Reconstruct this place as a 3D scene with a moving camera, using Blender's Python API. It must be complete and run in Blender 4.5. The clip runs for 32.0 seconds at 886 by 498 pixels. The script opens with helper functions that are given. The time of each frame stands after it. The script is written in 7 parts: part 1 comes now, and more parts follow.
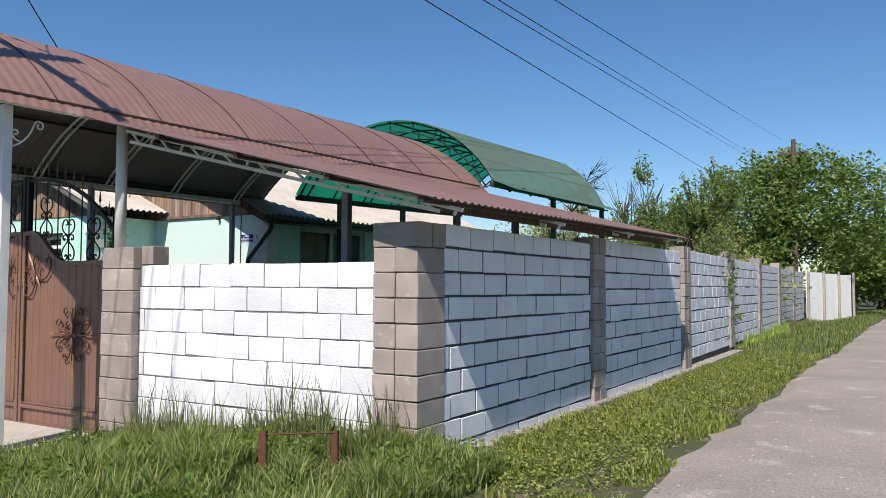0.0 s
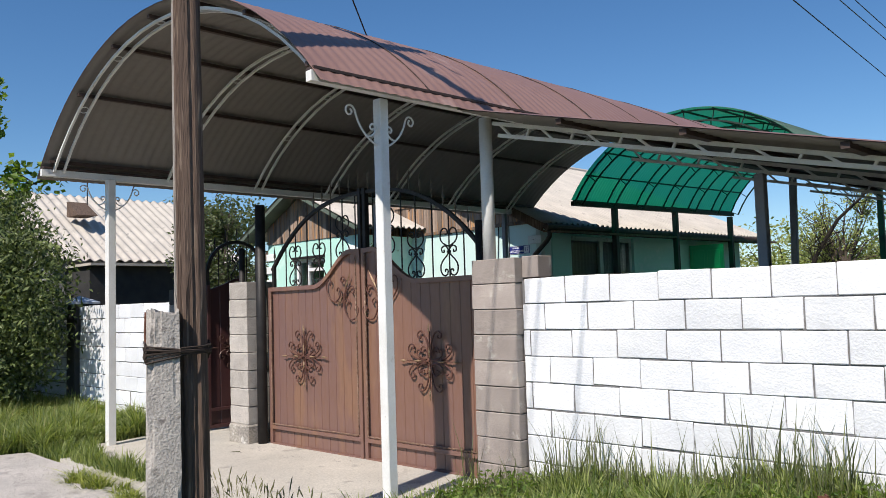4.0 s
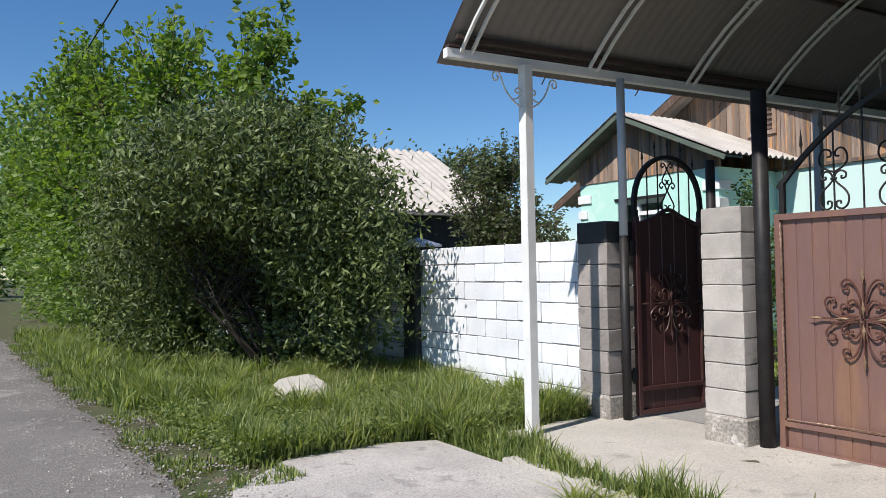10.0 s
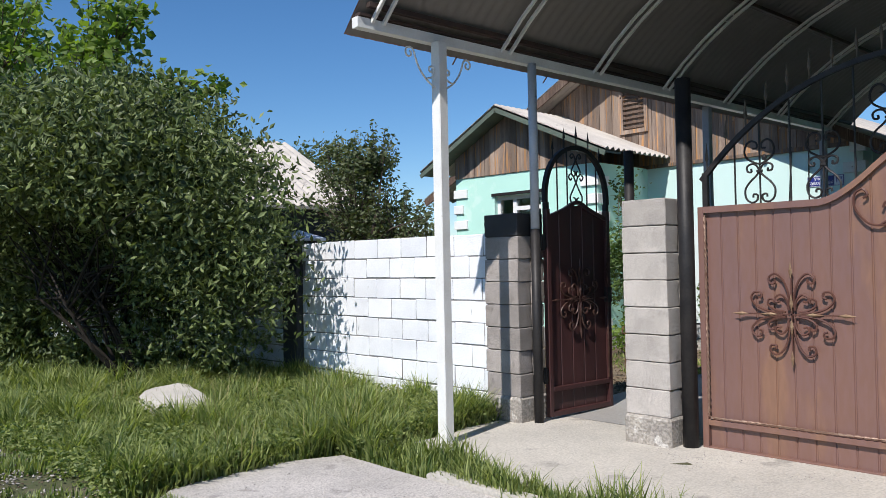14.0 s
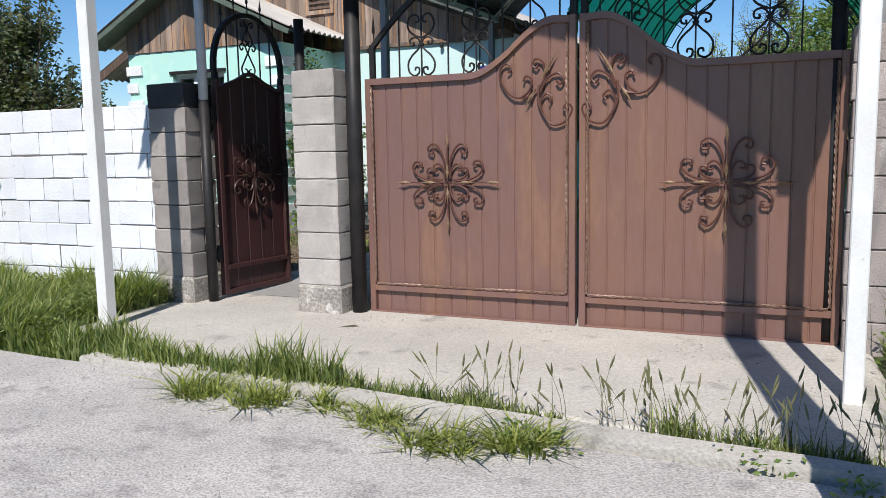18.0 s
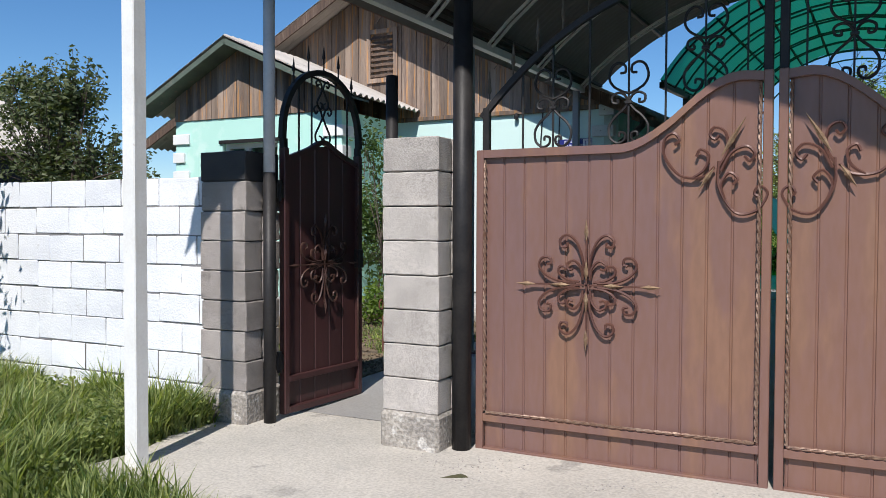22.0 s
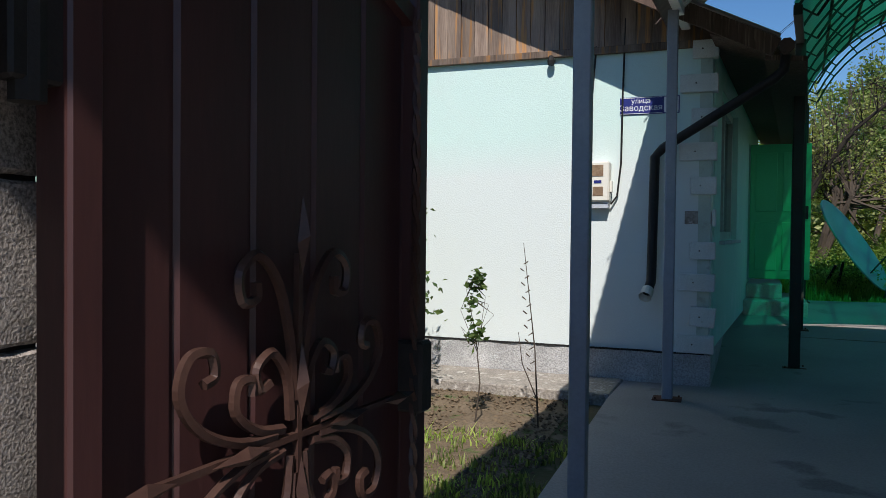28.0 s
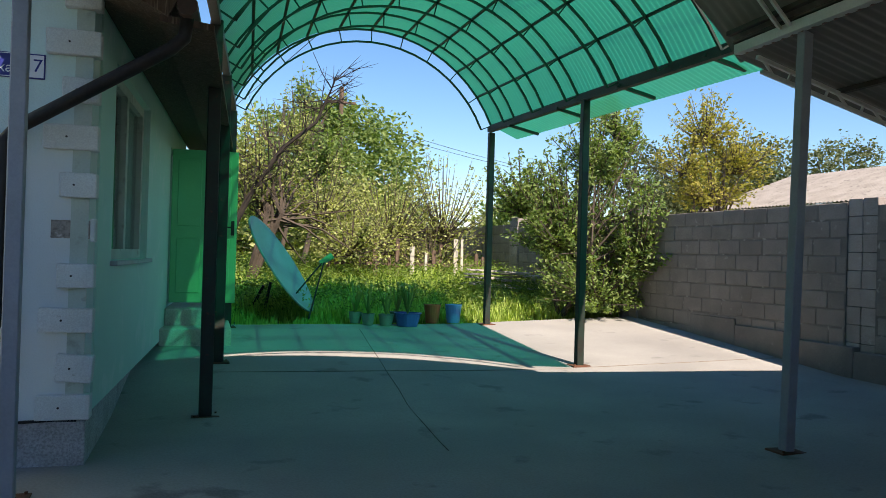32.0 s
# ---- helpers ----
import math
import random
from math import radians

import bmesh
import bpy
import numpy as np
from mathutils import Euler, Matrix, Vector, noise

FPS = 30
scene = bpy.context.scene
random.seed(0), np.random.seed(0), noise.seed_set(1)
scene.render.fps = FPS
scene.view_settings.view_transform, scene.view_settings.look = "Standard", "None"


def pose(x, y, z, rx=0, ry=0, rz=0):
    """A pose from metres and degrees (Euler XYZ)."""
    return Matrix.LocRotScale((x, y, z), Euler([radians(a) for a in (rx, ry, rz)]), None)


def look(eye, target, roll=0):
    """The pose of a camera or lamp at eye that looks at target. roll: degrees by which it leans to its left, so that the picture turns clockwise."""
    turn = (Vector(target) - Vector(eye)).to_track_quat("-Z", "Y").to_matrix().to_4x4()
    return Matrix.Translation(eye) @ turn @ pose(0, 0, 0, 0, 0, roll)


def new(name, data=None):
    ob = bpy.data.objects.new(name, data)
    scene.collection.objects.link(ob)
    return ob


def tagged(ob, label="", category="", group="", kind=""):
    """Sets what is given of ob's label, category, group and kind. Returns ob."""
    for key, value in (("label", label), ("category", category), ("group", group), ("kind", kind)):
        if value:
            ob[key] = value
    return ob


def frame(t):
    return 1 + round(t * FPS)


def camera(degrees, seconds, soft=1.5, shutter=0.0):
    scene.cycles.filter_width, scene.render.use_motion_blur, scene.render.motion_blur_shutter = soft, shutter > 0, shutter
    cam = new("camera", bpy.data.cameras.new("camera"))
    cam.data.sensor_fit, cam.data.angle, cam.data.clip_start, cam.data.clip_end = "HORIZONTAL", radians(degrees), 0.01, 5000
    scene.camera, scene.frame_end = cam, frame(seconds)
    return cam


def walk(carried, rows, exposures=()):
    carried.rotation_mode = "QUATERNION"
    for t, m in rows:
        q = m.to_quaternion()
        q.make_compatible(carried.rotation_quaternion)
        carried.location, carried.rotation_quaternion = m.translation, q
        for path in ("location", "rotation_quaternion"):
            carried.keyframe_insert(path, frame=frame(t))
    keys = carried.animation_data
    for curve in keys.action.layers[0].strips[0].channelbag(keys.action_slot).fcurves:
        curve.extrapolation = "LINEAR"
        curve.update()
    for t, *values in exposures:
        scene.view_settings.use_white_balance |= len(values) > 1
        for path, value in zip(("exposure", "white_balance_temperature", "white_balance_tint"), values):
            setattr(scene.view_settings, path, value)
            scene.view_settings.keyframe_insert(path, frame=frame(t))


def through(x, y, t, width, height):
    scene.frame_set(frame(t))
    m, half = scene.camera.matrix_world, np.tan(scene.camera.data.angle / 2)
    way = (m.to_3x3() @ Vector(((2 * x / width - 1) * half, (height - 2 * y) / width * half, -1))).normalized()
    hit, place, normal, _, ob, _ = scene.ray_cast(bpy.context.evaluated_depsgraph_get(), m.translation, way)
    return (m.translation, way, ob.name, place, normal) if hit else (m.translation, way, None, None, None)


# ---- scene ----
cam = camera(58.7, 32.0, soft=0.5)
PATH = [
    (0, (0.287, -0.113, 1.221), (-0.741, 1.6, 1.317), 0.2),
    (0.5, (-0.012, -0.054, 1.23), (-1.084, 1.633, 1.317), -1.0),
    (1, (-0.281, -0.056, 1.245), (-1.441, 1.569, 1.348), -0.5),
    (1.5, (-0.607, -0.121, 1.264), (-1.822, 1.461, 1.399), -1.3),
    (2, (-0.856, -0.139, 1.248), (-2.121, 1.4, 1.42), -0.9),
    (2.5, (-1.178, -0.128, 1.236), (-2.488, 1.373, 1.415), -1.1),
    (3, (-1.574, -0.134, 1.254), (-2.904, 1.353, 1.396), -0.5),
    (3.5, (-1.852, -0.183, 1.259), (-3.2, 1.288, 1.404), -1.0),
    (5.5, (-3.162, -0.251, 1.092), (-4.601, 1.136, 1.157), -2.3),
    (6, (-3.502, -0.297, 1.085), (-4.974, 1.055, 1.146), -1.7),
    (6.5, (-3.903, -0.391, 1.063), (-5.416, 0.915, 1.129), -2.4),
    (7, (-4.227, -0.455, 1.035), (-5.778, 0.806, 1.092), -2.1),
    (7.5, (-4.581, -0.438, 1.067), (-6.167, 0.781, 1.095), -1.4),
    (8, (-4.914, -0.443, 1.08), (-6.531, 0.734, 1.107), -2.2),
    (8.5, (-5.226, -0.415, 1.089), (-6.847, 0.756, 1.105), -2.5),
    (9, (-5.53, -0.37, 1.095), (-7.165, 0.782, 1.13), -1.8),
    (9.5, (-5.859, -0.381, 1.087), (-7.514, 0.74, 1.135), -0.7),
    (10, (-6.161, -0.402, 1.098), (-7.832, 0.696, 1.153), -1.0),
    (10.5, (-6.533, -0.377, 1.107), (-8.218, 0.699, 1.177), -2.1),
    (11, (-6.771, -0.441, 1.111), (-8.475, 0.602, 1.184), -1.6),
    (11.5, (-6.97, -0.51, 1.139), (-8.681, 0.523, 1.221), -2.2),
    (12, (-7.053, -0.531, 1.13), (-8.758, 0.51, 1.216), -2.0),
    (12.5, (-7.074, -0.511, 1.122), (-8.771, 0.546, 1.197), -1.3),
    (13, (-7.043, -0.484, 1.111), (-8.709, 0.621, 1.183), -1.1),
    (13.5, (-6.991, -0.46, 1.1), (-8.562, 0.776, 1.164), -1.1),
    (14, (-6.935, -0.421, 1.096), (-8.364, 0.978, 1.135), -1.1),
    (14.5, (-6.876, -0.339, 1.095), (-8.149, 1.203, 1.122), -1.2),
    (15, (-6.786, -0.267, 1.102), (-7.905, 1.39, 1.122), -0.9),
    (15.5, (-6.704, -0.219, 1.097), (-7.693, 1.519, 1.106), -1.3),
    (17.5, (-6.754, -0.258, 0.965), (-7.562, 1.567, 0.839), -1.3),
    (18, (-6.781, -0.248, 0.926), (-7.6, 1.561, 0.684), -1.0),
    (18.5, (-6.79, -0.236, 0.899), (-7.613, 1.56, 0.586), -1.1),
    (19, (-6.82, -0.207, 0.888), (-7.642, 1.591, 0.586), 0.4),
    (19.5, (-6.963, -0.249, 0.9), (-7.776, 1.565, 0.679), 0.1),
    (20, (-7.109, -0.187, 0.916), (-7.913, 1.633, 0.707), 0.6),
    (20.5, (-7.267, -0.005, 0.962), (-8.104, 1.806, 0.823), 0.1),
    (21, (-7.453, 0.222, 1.0), (-8.331, 2.016, 0.903), 0.1),
    (21.5, (-7.651, 0.417, 1.029), (-8.532, 2.211, 0.957), 0.2),
    (22, (-7.857, 0.732, 1.034), (-8.751, 2.521, 0.977), 0.2),
    (22.5, (-8.091, 1.014, 1.029), (-9.008, 2.791, 0.993), 0.6),
    (23, (-8.346, 1.282, 1.041), (-9.264, 3.058, 1.004), 0.3),
    (23.5, (-8.589, 1.592, 1.055), (-9.558, 3.341, 1.029), 0.5),
    (24, (-8.878, 1.86, 1.058), (-9.847, 3.609, 1.041), 0.9),
    (24.5, (-9.119, 2.124, 1.071), (-10.072, 3.882, 1.036), -0.9),
    (26.5, (-10.03, 3.301, 1.092), (-10.858, 5.12, 1.026), -0.7),
    (27, (-10.226, 3.637, 1.089), (-10.999, 5.48, 1.031), -0.8),
    (27.5, (-10.388, 4.03, 1.084), (-11.101, 5.897, 1.01), 0.6),
    (28, (-10.527, 4.34, 1.073), (-11.194, 6.225, 1.029), 0.6),
    (28.5, (-10.662, 4.609, 1.065), (-11.203, 6.534, 1.039), 0.6),
    (29, (-10.73, 4.988, 1.057), (-11.126, 6.948, 1.055), 0.9),
    (29.5, (-10.737, 5.279, 1.072), (-10.944, 7.268, 1.08), 0.2),
    (30, (-10.694, 5.532, 1.079), (-10.632, 7.53, 1.11), -0.4),
    (30.5, (-10.571, 5.74, 1.09), (-10.326, 7.725, 1.102), -1.2),
    (31, (-10.368, 5.837, 1.116), (-9.986, 7.8, 1.13), -0.4),
    (31.5, (-10.236, 5.977, 1.106), (-9.705, 7.905, 1.105), -1.6),
    (32, (-10.127, 6.101, 1.113), (-9.479, 7.993, 1.132), 1.6),
]
EXPOSURES = ((0.0, 0.47, 6800, 13), (5.0, 0.45, 6650, 11), (10.0, 0.45, 6450, 11), (20.0, 0.43, 6300, 11), (26.5, 0.45, 6450, 11), (27.3, 0.42, 6450, 11), (28.0, 0.27, 6500, 12), (29.0, 0.25, 6500, 13), (29.5, 0.27, 6550, 13), (30.0, 0.5, 6700, 14), (31.0, 1.12, 7200, 15), (32.0, 1.25, 7500, 16))
walk(cam, [(t, look(eye, target, roll)) for t, eye, target, roll in PATH], EXPOSURES)

# ---- light ----
SUN_DIR = Vector((0.225, -1.0, 1.14)).normalized()
world = bpy.data.worlds.new("sky")
scene.world = world
world.use_nodes = True
wn = world.node_tree
sky = wn.nodes.new("ShaderNodeTexSky")
sky.sky_type, sky.sun_disc = "NISHITA", False
sky.sun_elevation, sky.sun_rotation = math.asin(SUN_DIR.z), radians(164)
sky.air_density, sky.dust_density, sky.ozone_density = 1.0, 0.0, 6.0
wn.nodes["Background"].inputs["Strength"].default_value = 0.085
deep = wn.nodes.new("ShaderNodeHueSaturation")
deep.inputs["Saturation"].default_value = 1.15
wn.links.new(sky.outputs[0], deep.inputs["Color"])
wn.links.new(deep.outputs[0], wn.nodes["Background"].inputs["Color"])
sun = new("sun", bpy.data.lights.new("sun", "SUN"))
sun.data.energy, sun.data.angle, sun.data.color = 4.0, radians(0.55), (1.0, 0.95, 0.88)
sun.matrix_world = look(SUN_DIR * 60, (0, 0, 0))


# ---- materials ----
def material(name, c1, c2=None, rough=0.7, metal=0.0, scale=6.0, fine=60.0, bump=0.0, vary=0.0, c3=None, stretch=(1, 1, 1), wear=0.58, spec=0.3, speck=0.0):
    """A surface with two scales of variation in world space: broad patches, fine grain, wear spots of a third colour."""
    m = bpy.data.materials.new(name)
    m.use_nodes = True
    n, l = m.node_tree.nodes, m.node_tree.links
    b = n["Principled BSDF"]
    b.inputs["Roughness"].default_value, b.inputs["Metallic"].default_value = rough, metal
    b.inputs["Specular IOR Level"].default_value = spec
    pos = n.new("ShaderNodeNewGeometry")
    mp = n.new("ShaderNodeMapping")
    mp.inputs["Scale"].default_value = stretch
    l.new(pos.outputs["Position"], mp.inputs["Vector"])

    def tex(s, d):
        t = n.new("ShaderNodeTexNoise")
        t.inputs["Scale"].default_value, t.inputs["Detail"].default_value = s, d
        l.new(mp.outputs[0], t.inputs["Vector"])
        return t

    broad, grain = tex(scale, 5), tex(fine, 4)
    c2 = c2 or tuple(v * 0.75 for v in c1)
    mix = n.new("ShaderNodeMix")
    mix.data_type = "RGBA"
    mix.inputs["A"].default_value, mix.inputs["B"].default_value = (*c1, 1), (*c2, 1)
    add = n.new("ShaderNodeMath")
    add.operation = "MULTIPLY_ADD"
    l.new(grain.outputs["Fac"], add.inputs[0])
    add.inputs[1].default_value = 0.5
    l.new(broad.outputs["Fac"], add.inputs[2])
    ramp = n.new("ShaderNodeMapRange")
    ramp.inputs["From Min"].default_value, ramp.inputs["From Max"].default_value = 0.55, 0.95
    l.new(add.outputs[0], ramp.inputs["Value"])
    l.new(ramp.outputs[0], mix.inputs["Factor"])
    col = mix.outputs["Result"]
    if c3:
        spot = tex(scale * 2.7, 8)
        r2 = n.new("ShaderNodeMapRange")
        r2.inputs["From Min"].default_value, r2.inputs["From Max"].default_value = wear, wear + 0.08
        l.new(spot.outputs["Fac"], r2.inputs["Value"])
        m2 = n.new("ShaderNodeMix")
        m2.data_type = "RGBA"
        l.new(r2.outputs[0], m2.inputs["Factor"])
        l.new(col, m2.inputs["A"])
        m2.inputs["B"].default_value = (*c3, 1)
        col = m2.outputs["Result"]
    if speck:
        dot = n.new("ShaderNodeMapRange")
        dot.inputs["From Min"].default_value, dot.inputs["From Max"].default_value = 0.36, 0.64
        dot.inputs["To Min"].default_value, dot.inputs["To Max"].default_value = 1 - speck, 1 + speck
        l.new(grain.outputs["Fac"], dot.inputs["Value"])
        hs = n.new("ShaderNodeHueSaturation")
        l.new(dot.outputs[0], hs.inputs["Value"])
        l.new(col, hs.inputs["Color"])
        col = hs.outputs[0]
    if vary:
        info = n.new("ShaderNodeObjectInfo")
        hsv = n.new("ShaderNodeHueSaturation")
        r3 = n.new("ShaderNodeMapRange")
        r3.inputs["To Min"].default_value, r3.inputs["To Max"].default_value = 1 - vary, 1 + vary
        l.new(info.outputs["Random"], r3.inputs["Value"])
        l.new(r3.outputs[0], hsv.inputs["Value"])
        l.new(col, hsv.inputs["Color"])
        col = hsv.outputs[0]
    l.new(col, b.inputs["Base Color"])
    if bump:
        bp = n.new("ShaderNodeBump")
        bp.inputs["Strength"].default_value, bp.inputs["Distance"].default_value = bump, min(0.01, 0.6 / fine)
        l.new(grain.outputs["Fac"], bp.inputs["Height"])
        l.new(bp.outputs[0], b.inputs["Normal"])
    return m


def leaf_material(name, c1, c2, through=0.35):
    m = bpy.data.materials.new(name)
    m.use_nodes = True
    n, l = m.node_tree.nodes, m.node_tree.links
    b = n["Principled BSDF"]
    b.inputs["Roughness"].default_value = 0.5
    b.inputs["Specular IOR Level"].default_value = 0.35
    geo = n.new("ShaderNodeNewGeometry")
    mix = n.new("ShaderNodeMix")
    mix.data_type = "RGBA"
    mix.inputs["A"].default_value, mix.inputs["B"].default_value = (*c1, 1), (*c2, 1)
    l.new(geo.outputs["Random Per Island"], mix.inputs["Factor"])
    l.new(mix.outputs["Result"], b.inputs["Base Color"])
    tr = n.new("ShaderNodeBsdfTranslucent")
    br = n.new("ShaderNodeMix")
    br.data_type, br.blend_type = "RGBA", "MULTIPLY"
    br.inputs["Factor"].default_value = 1.0
    br.inputs["B"].default_value = (1.6, 1.7, 0.6, 1)
    l.new(mix.outputs["Result"], br.inputs["A"])
    l.new(br.outputs["Result"], tr.inputs["Color"])
    sh = n.new("ShaderNodeMixShader")
    sh.inputs[0].default_value = through
    l.new(b.outputs[0], sh.inputs[1])
    l.new(tr.outputs[0], sh.inputs[2])
    l.new(sh.outputs[0], n["Material Output"].inputs["Surface"])
    return m


def poly_sheet(name, c):
    """Corrugated translucent plastic sheet."""
    m = bpy.data.materials.new(name)
    m.use_nodes = True
    n, l = m.node_tree.nodes, m.node_tree.links
    b = n["Principled BSDF"]
    b.inputs["Roughness"].default_value = 0.35
    b.inputs["Base Color"].default_value = (0.33, 0.43, 0.37, 1)
    tr = n.new("ShaderNodeBsdfTranslucent")
    pos = n.new("ShaderNodeNewGeometry")
    t = n.new("ShaderNodeTexNoise")
    t.inputs["Scale"].default_value, t.inputs["Detail"].default_value = 2.5, 6
    l.new(pos.outputs["Position"], t.inputs["Vector"])
    mix = n.new("ShaderNodeMix")
    mix.data_type = "RGBA"
    mix.inputs["A"].default_value, mix.inputs["B"].default_value = (*c, 1), (c[0], c[1] * 0.8, c[2] * 0.8, 1)
    l.new(t.outputs["Fac"], mix.inputs["Factor"])
    l.new(mix.outputs["Result"], tr.inputs["Color"])
    clear = n.new("ShaderNodeBsdfTransparent")
    clear.inputs["Color"].default_value = (0.0, 0.55, 0.34, 1)
    part_clear = n.new("ShaderNodeMixShader")
    part_clear.inputs[0].default_value = 0.4
    l.new(tr.outputs[0], part_clear.inputs[1])
    l.new(clear.outputs[0], part_clear.inputs[2])
    sh = n.new("ShaderNodeMixShader")
    sh.inputs[0].default_value = 0.66
    l.new(b.outputs[0], sh.inputs[1])
    l.new(part_clear.outputs[0], sh.inputs[2])
    l.new(sh.outputs[0], n["Material Output"].inputs["Surface"])
    return m


def glass(name):
    """A window pane: clear, with a faint grey-green tint."""
    m = bpy.data.materials.new(name)
    m.use_nodes = True
    b = m.node_tree.nodes["Principled BSDF"]
    b.inputs["Base Color"].default_value = (0.72, 0.80, 0.78, 1)
    b.inputs["Roughness"].default_value, b.inputs["Transmission Weight"].default_value = 0.03, 1.0
    return m


GROUND = material("soil_and_grass_ground", (0.10, 0.085, 0.05), (0.06, 0.085, 0.03), 0.95, scale=1.3, fine=30, bump=0.6, c3=(0.16, 0.13, 0.09))
SOIL = material("bare_soil", (0.20, 0.15, 0.10), (0.13, 0.095, 0.06), 0.95, scale=2.0, fine=45, bump=1.0, c3=(0.09, 0.11, 0.04), wear=0.6, speck=0.3)
ROAD = material("worn_asphalt", (0.235, 0.215, 0.195), (0.165, 0.15, 0.138), 0.92, scale=0.9, fine=75, bump=0.8, c3=(0.30, 0.28, 0.255), wear=0.6, speck=0.34)
SIDE_ROAD = material("worn_concrete_road", (0.345, 0.31, 0.272), (0.265, 0.238, 0.21), 0.9, scale=0.8, fine=70, bump=0.7, c3=(0.40, 0.365, 0.325), wear=0.6, speck=0.26)
CONC = material("pale_concrete", (0.55, 0.51, 0.45), (0.44, 0.41, 0.365), 0.88, scale=1.6, fine=60, bump=0.5, c3=(0.36, 0.335, 0.30), wear=0.6, speck=0.16)
APRON = material("rough_concrete", (0.53, 0.49, 0.455), (0.41, 0.38, 0.355), 0.9, scale=2.2, fine=95, bump=1.0, c3=(0.36, 0.33, 0.31), wear=0.58, speck=0.3)
YARD = material("yard_concrete", (0.36, 0.345, 0.33), (0.27, 0.26, 0.25), 0.7, scale=0.9, fine=60, bump=0.3, c3=(0.20, 0.195, 0.19), wear=0.62, speck=0.12)
WHITE_BLOCK = material("white_painted_block", (0.80, 0.81, 0.83), (0.70, 0.71, 0.74), 0.75, scale=3.0, fine=70, bump=0.5, vary=0.07, c3=(0.60, 0.60, 0.61), wear=0.68, speck=0.06)
GREY_BLOCK = material("grey_cinder_block", (0.40, 0.345, 0.312), (0.30, 0.256, 0.234), 0.92, scale=4.0, fine=170, bump=0.9, vary=0.13, c3=(0.45, 0.41, 0.37), wear=0.62, speck=0.28)
OLD_BLOCK = material("weathered_dark_block", (0.27, 0.235, 0.21), (0.19, 0.165, 0.15), 0.93, scale=3.0, fine=150, bump=0.8, vary=0.12, c3=(0.34, 0.31, 0.285), wear=0.66, speck=0.25)
PALE_BLOCK = material("pale_cinder_block", (0.46, 0.42, 0.385), (0.35, 0.32, 0.292), 0.92, scale=5.0, fine=240, bump=1.0, vary=0.12, c3=(0.30, 0.275, 0.25), wear=0.62, speck=0.5)
WORN_BLOCK = material("grey_brown_cinder_block", (0.37, 0.33, 0.305), (0.26, 0.232, 0.212), 0.92, scale=5.0, fine=240, bump=1.0, vary=0.12, c3=(0.22, 0.197, 0.18), wear=0.62, speck=0.5)
# Near-black block; on the wicket pillar it stands for canopy shade.
BLACK_BLOCK = material("near_black_block", (0.035, 0.035, 0.038), (0.055, 0.053, 0.052), 0.65, scale=4.0, fine=120, bump=0.5)
WALL_JOINT = material("painted_wall_joint", (0.24, 0.235, 0.24), (0.13, 0.125, 0.125), 0.95, scale=5, fine=60, bump=0.4)
INNER_JOINT = material("dull_inner_mortar", (0.22, 0.195, 0.175), (0.14, 0.122, 0.11), 0.95, scale=4, fine=60, bump=0.4, c3=(0.36, 0.33, 0.30), wear=0.6)
MORTAR = material("dark_mortar", (0.05, 0.048, 0.05), (0.09, 0.086, 0.085), 0.95, scale=8, fine=60, bump=0.4)
GRIT = material("grey_grit", (0.40, 0.37, 0.345), (0.24, 0.22, 0.205), 0.95, scale=30, fine=120, bump=0.5)
DARK_JOINT = material("dark_open_joint", (0.085, 0.075, 0.07), (0.05, 0.045, 0.042), 0.95, scale=8, fine=60, bump=0.4)
FOOTING = material("footing_concrete", (0.38, 0.345, 0.30), (0.27, 0.245, 0.22), 0.95, scale=5, fine=50, bump=1.0, c3=(0.52, 0.49, 0.45), speck=0.3)
GATE = material("brown_gate_paint", (0.212, 0.110, 0.076), (0.172, 0.098, 0.088), 0.34, 0.0, scale=1.0, fine=22, bump=0.04, c3=(0.222, 0.120, 0.080), wear=0.56, stretch=(1.6, 1.6, 0.4), spec=0.5, speck=0.06)
WICKET = material("dark_brown_wicket_paint", (0.068, 0.027, 0.026), (0.048, 0.020, 0.020), 0.42, 0.0, scale=1.5, fine=22, bump=0.05, stretch=(4, 4, 0.7), spec=0.45)
SCROLL = material("brown_wrought_iron", (0.13, 0.06, 0.045), (0.09, 0.042, 0.034), 0.36, 0.1, scale=8, fine=60, bump=0.1)
ROPE = material("worn_twisted_rod", (0.30, 0.205, 0.15), (0.16, 0.085, 0.06), 0.45, 0.2, scale=40, fine=90, bump=0.2)
# Darker copy of the scroll iron: the wicket's shade is put into the colour.
WICKET_SCROLL = material("shade_darkened_wicket_iron", (0.085, 0.045, 0.035), (0.05, 0.026, 0.022), 0.4, 0.1, scale=8, fine=60, bump=0.1)
GILT = material("gilded_iron", (0.36, 0.255, 0.16), (0.20, 0.12, 0.075), 0.5, 0.3, scale=20, fine=90, bump=0.2)
BLACK_IRON = material("black_iron", (0.017, 0.016, 0.017), (0.032, 0.029, 0.028), 0.5, 0.1, scale=8, fine=60, bump=0.15, c3=(0.07, 0.065, 0.062), wear=0.72)
SPIKE = material("dull_gilt_iron", (0.16, 0.13, 0.10), (0.09, 0.075, 0.06), 0.5, 0.3, scale=20, fine=90, bump=0.2)
GREY_PAINT = material("grey_blue_pipe_paint", (0.52, 0.55, 0.60), (0.42, 0.45, 0.50), 0.5, 0.0, scale=5, fine=60, bump=0.1, c3=(0.2, 0.19, 0.18), wear=0.68)
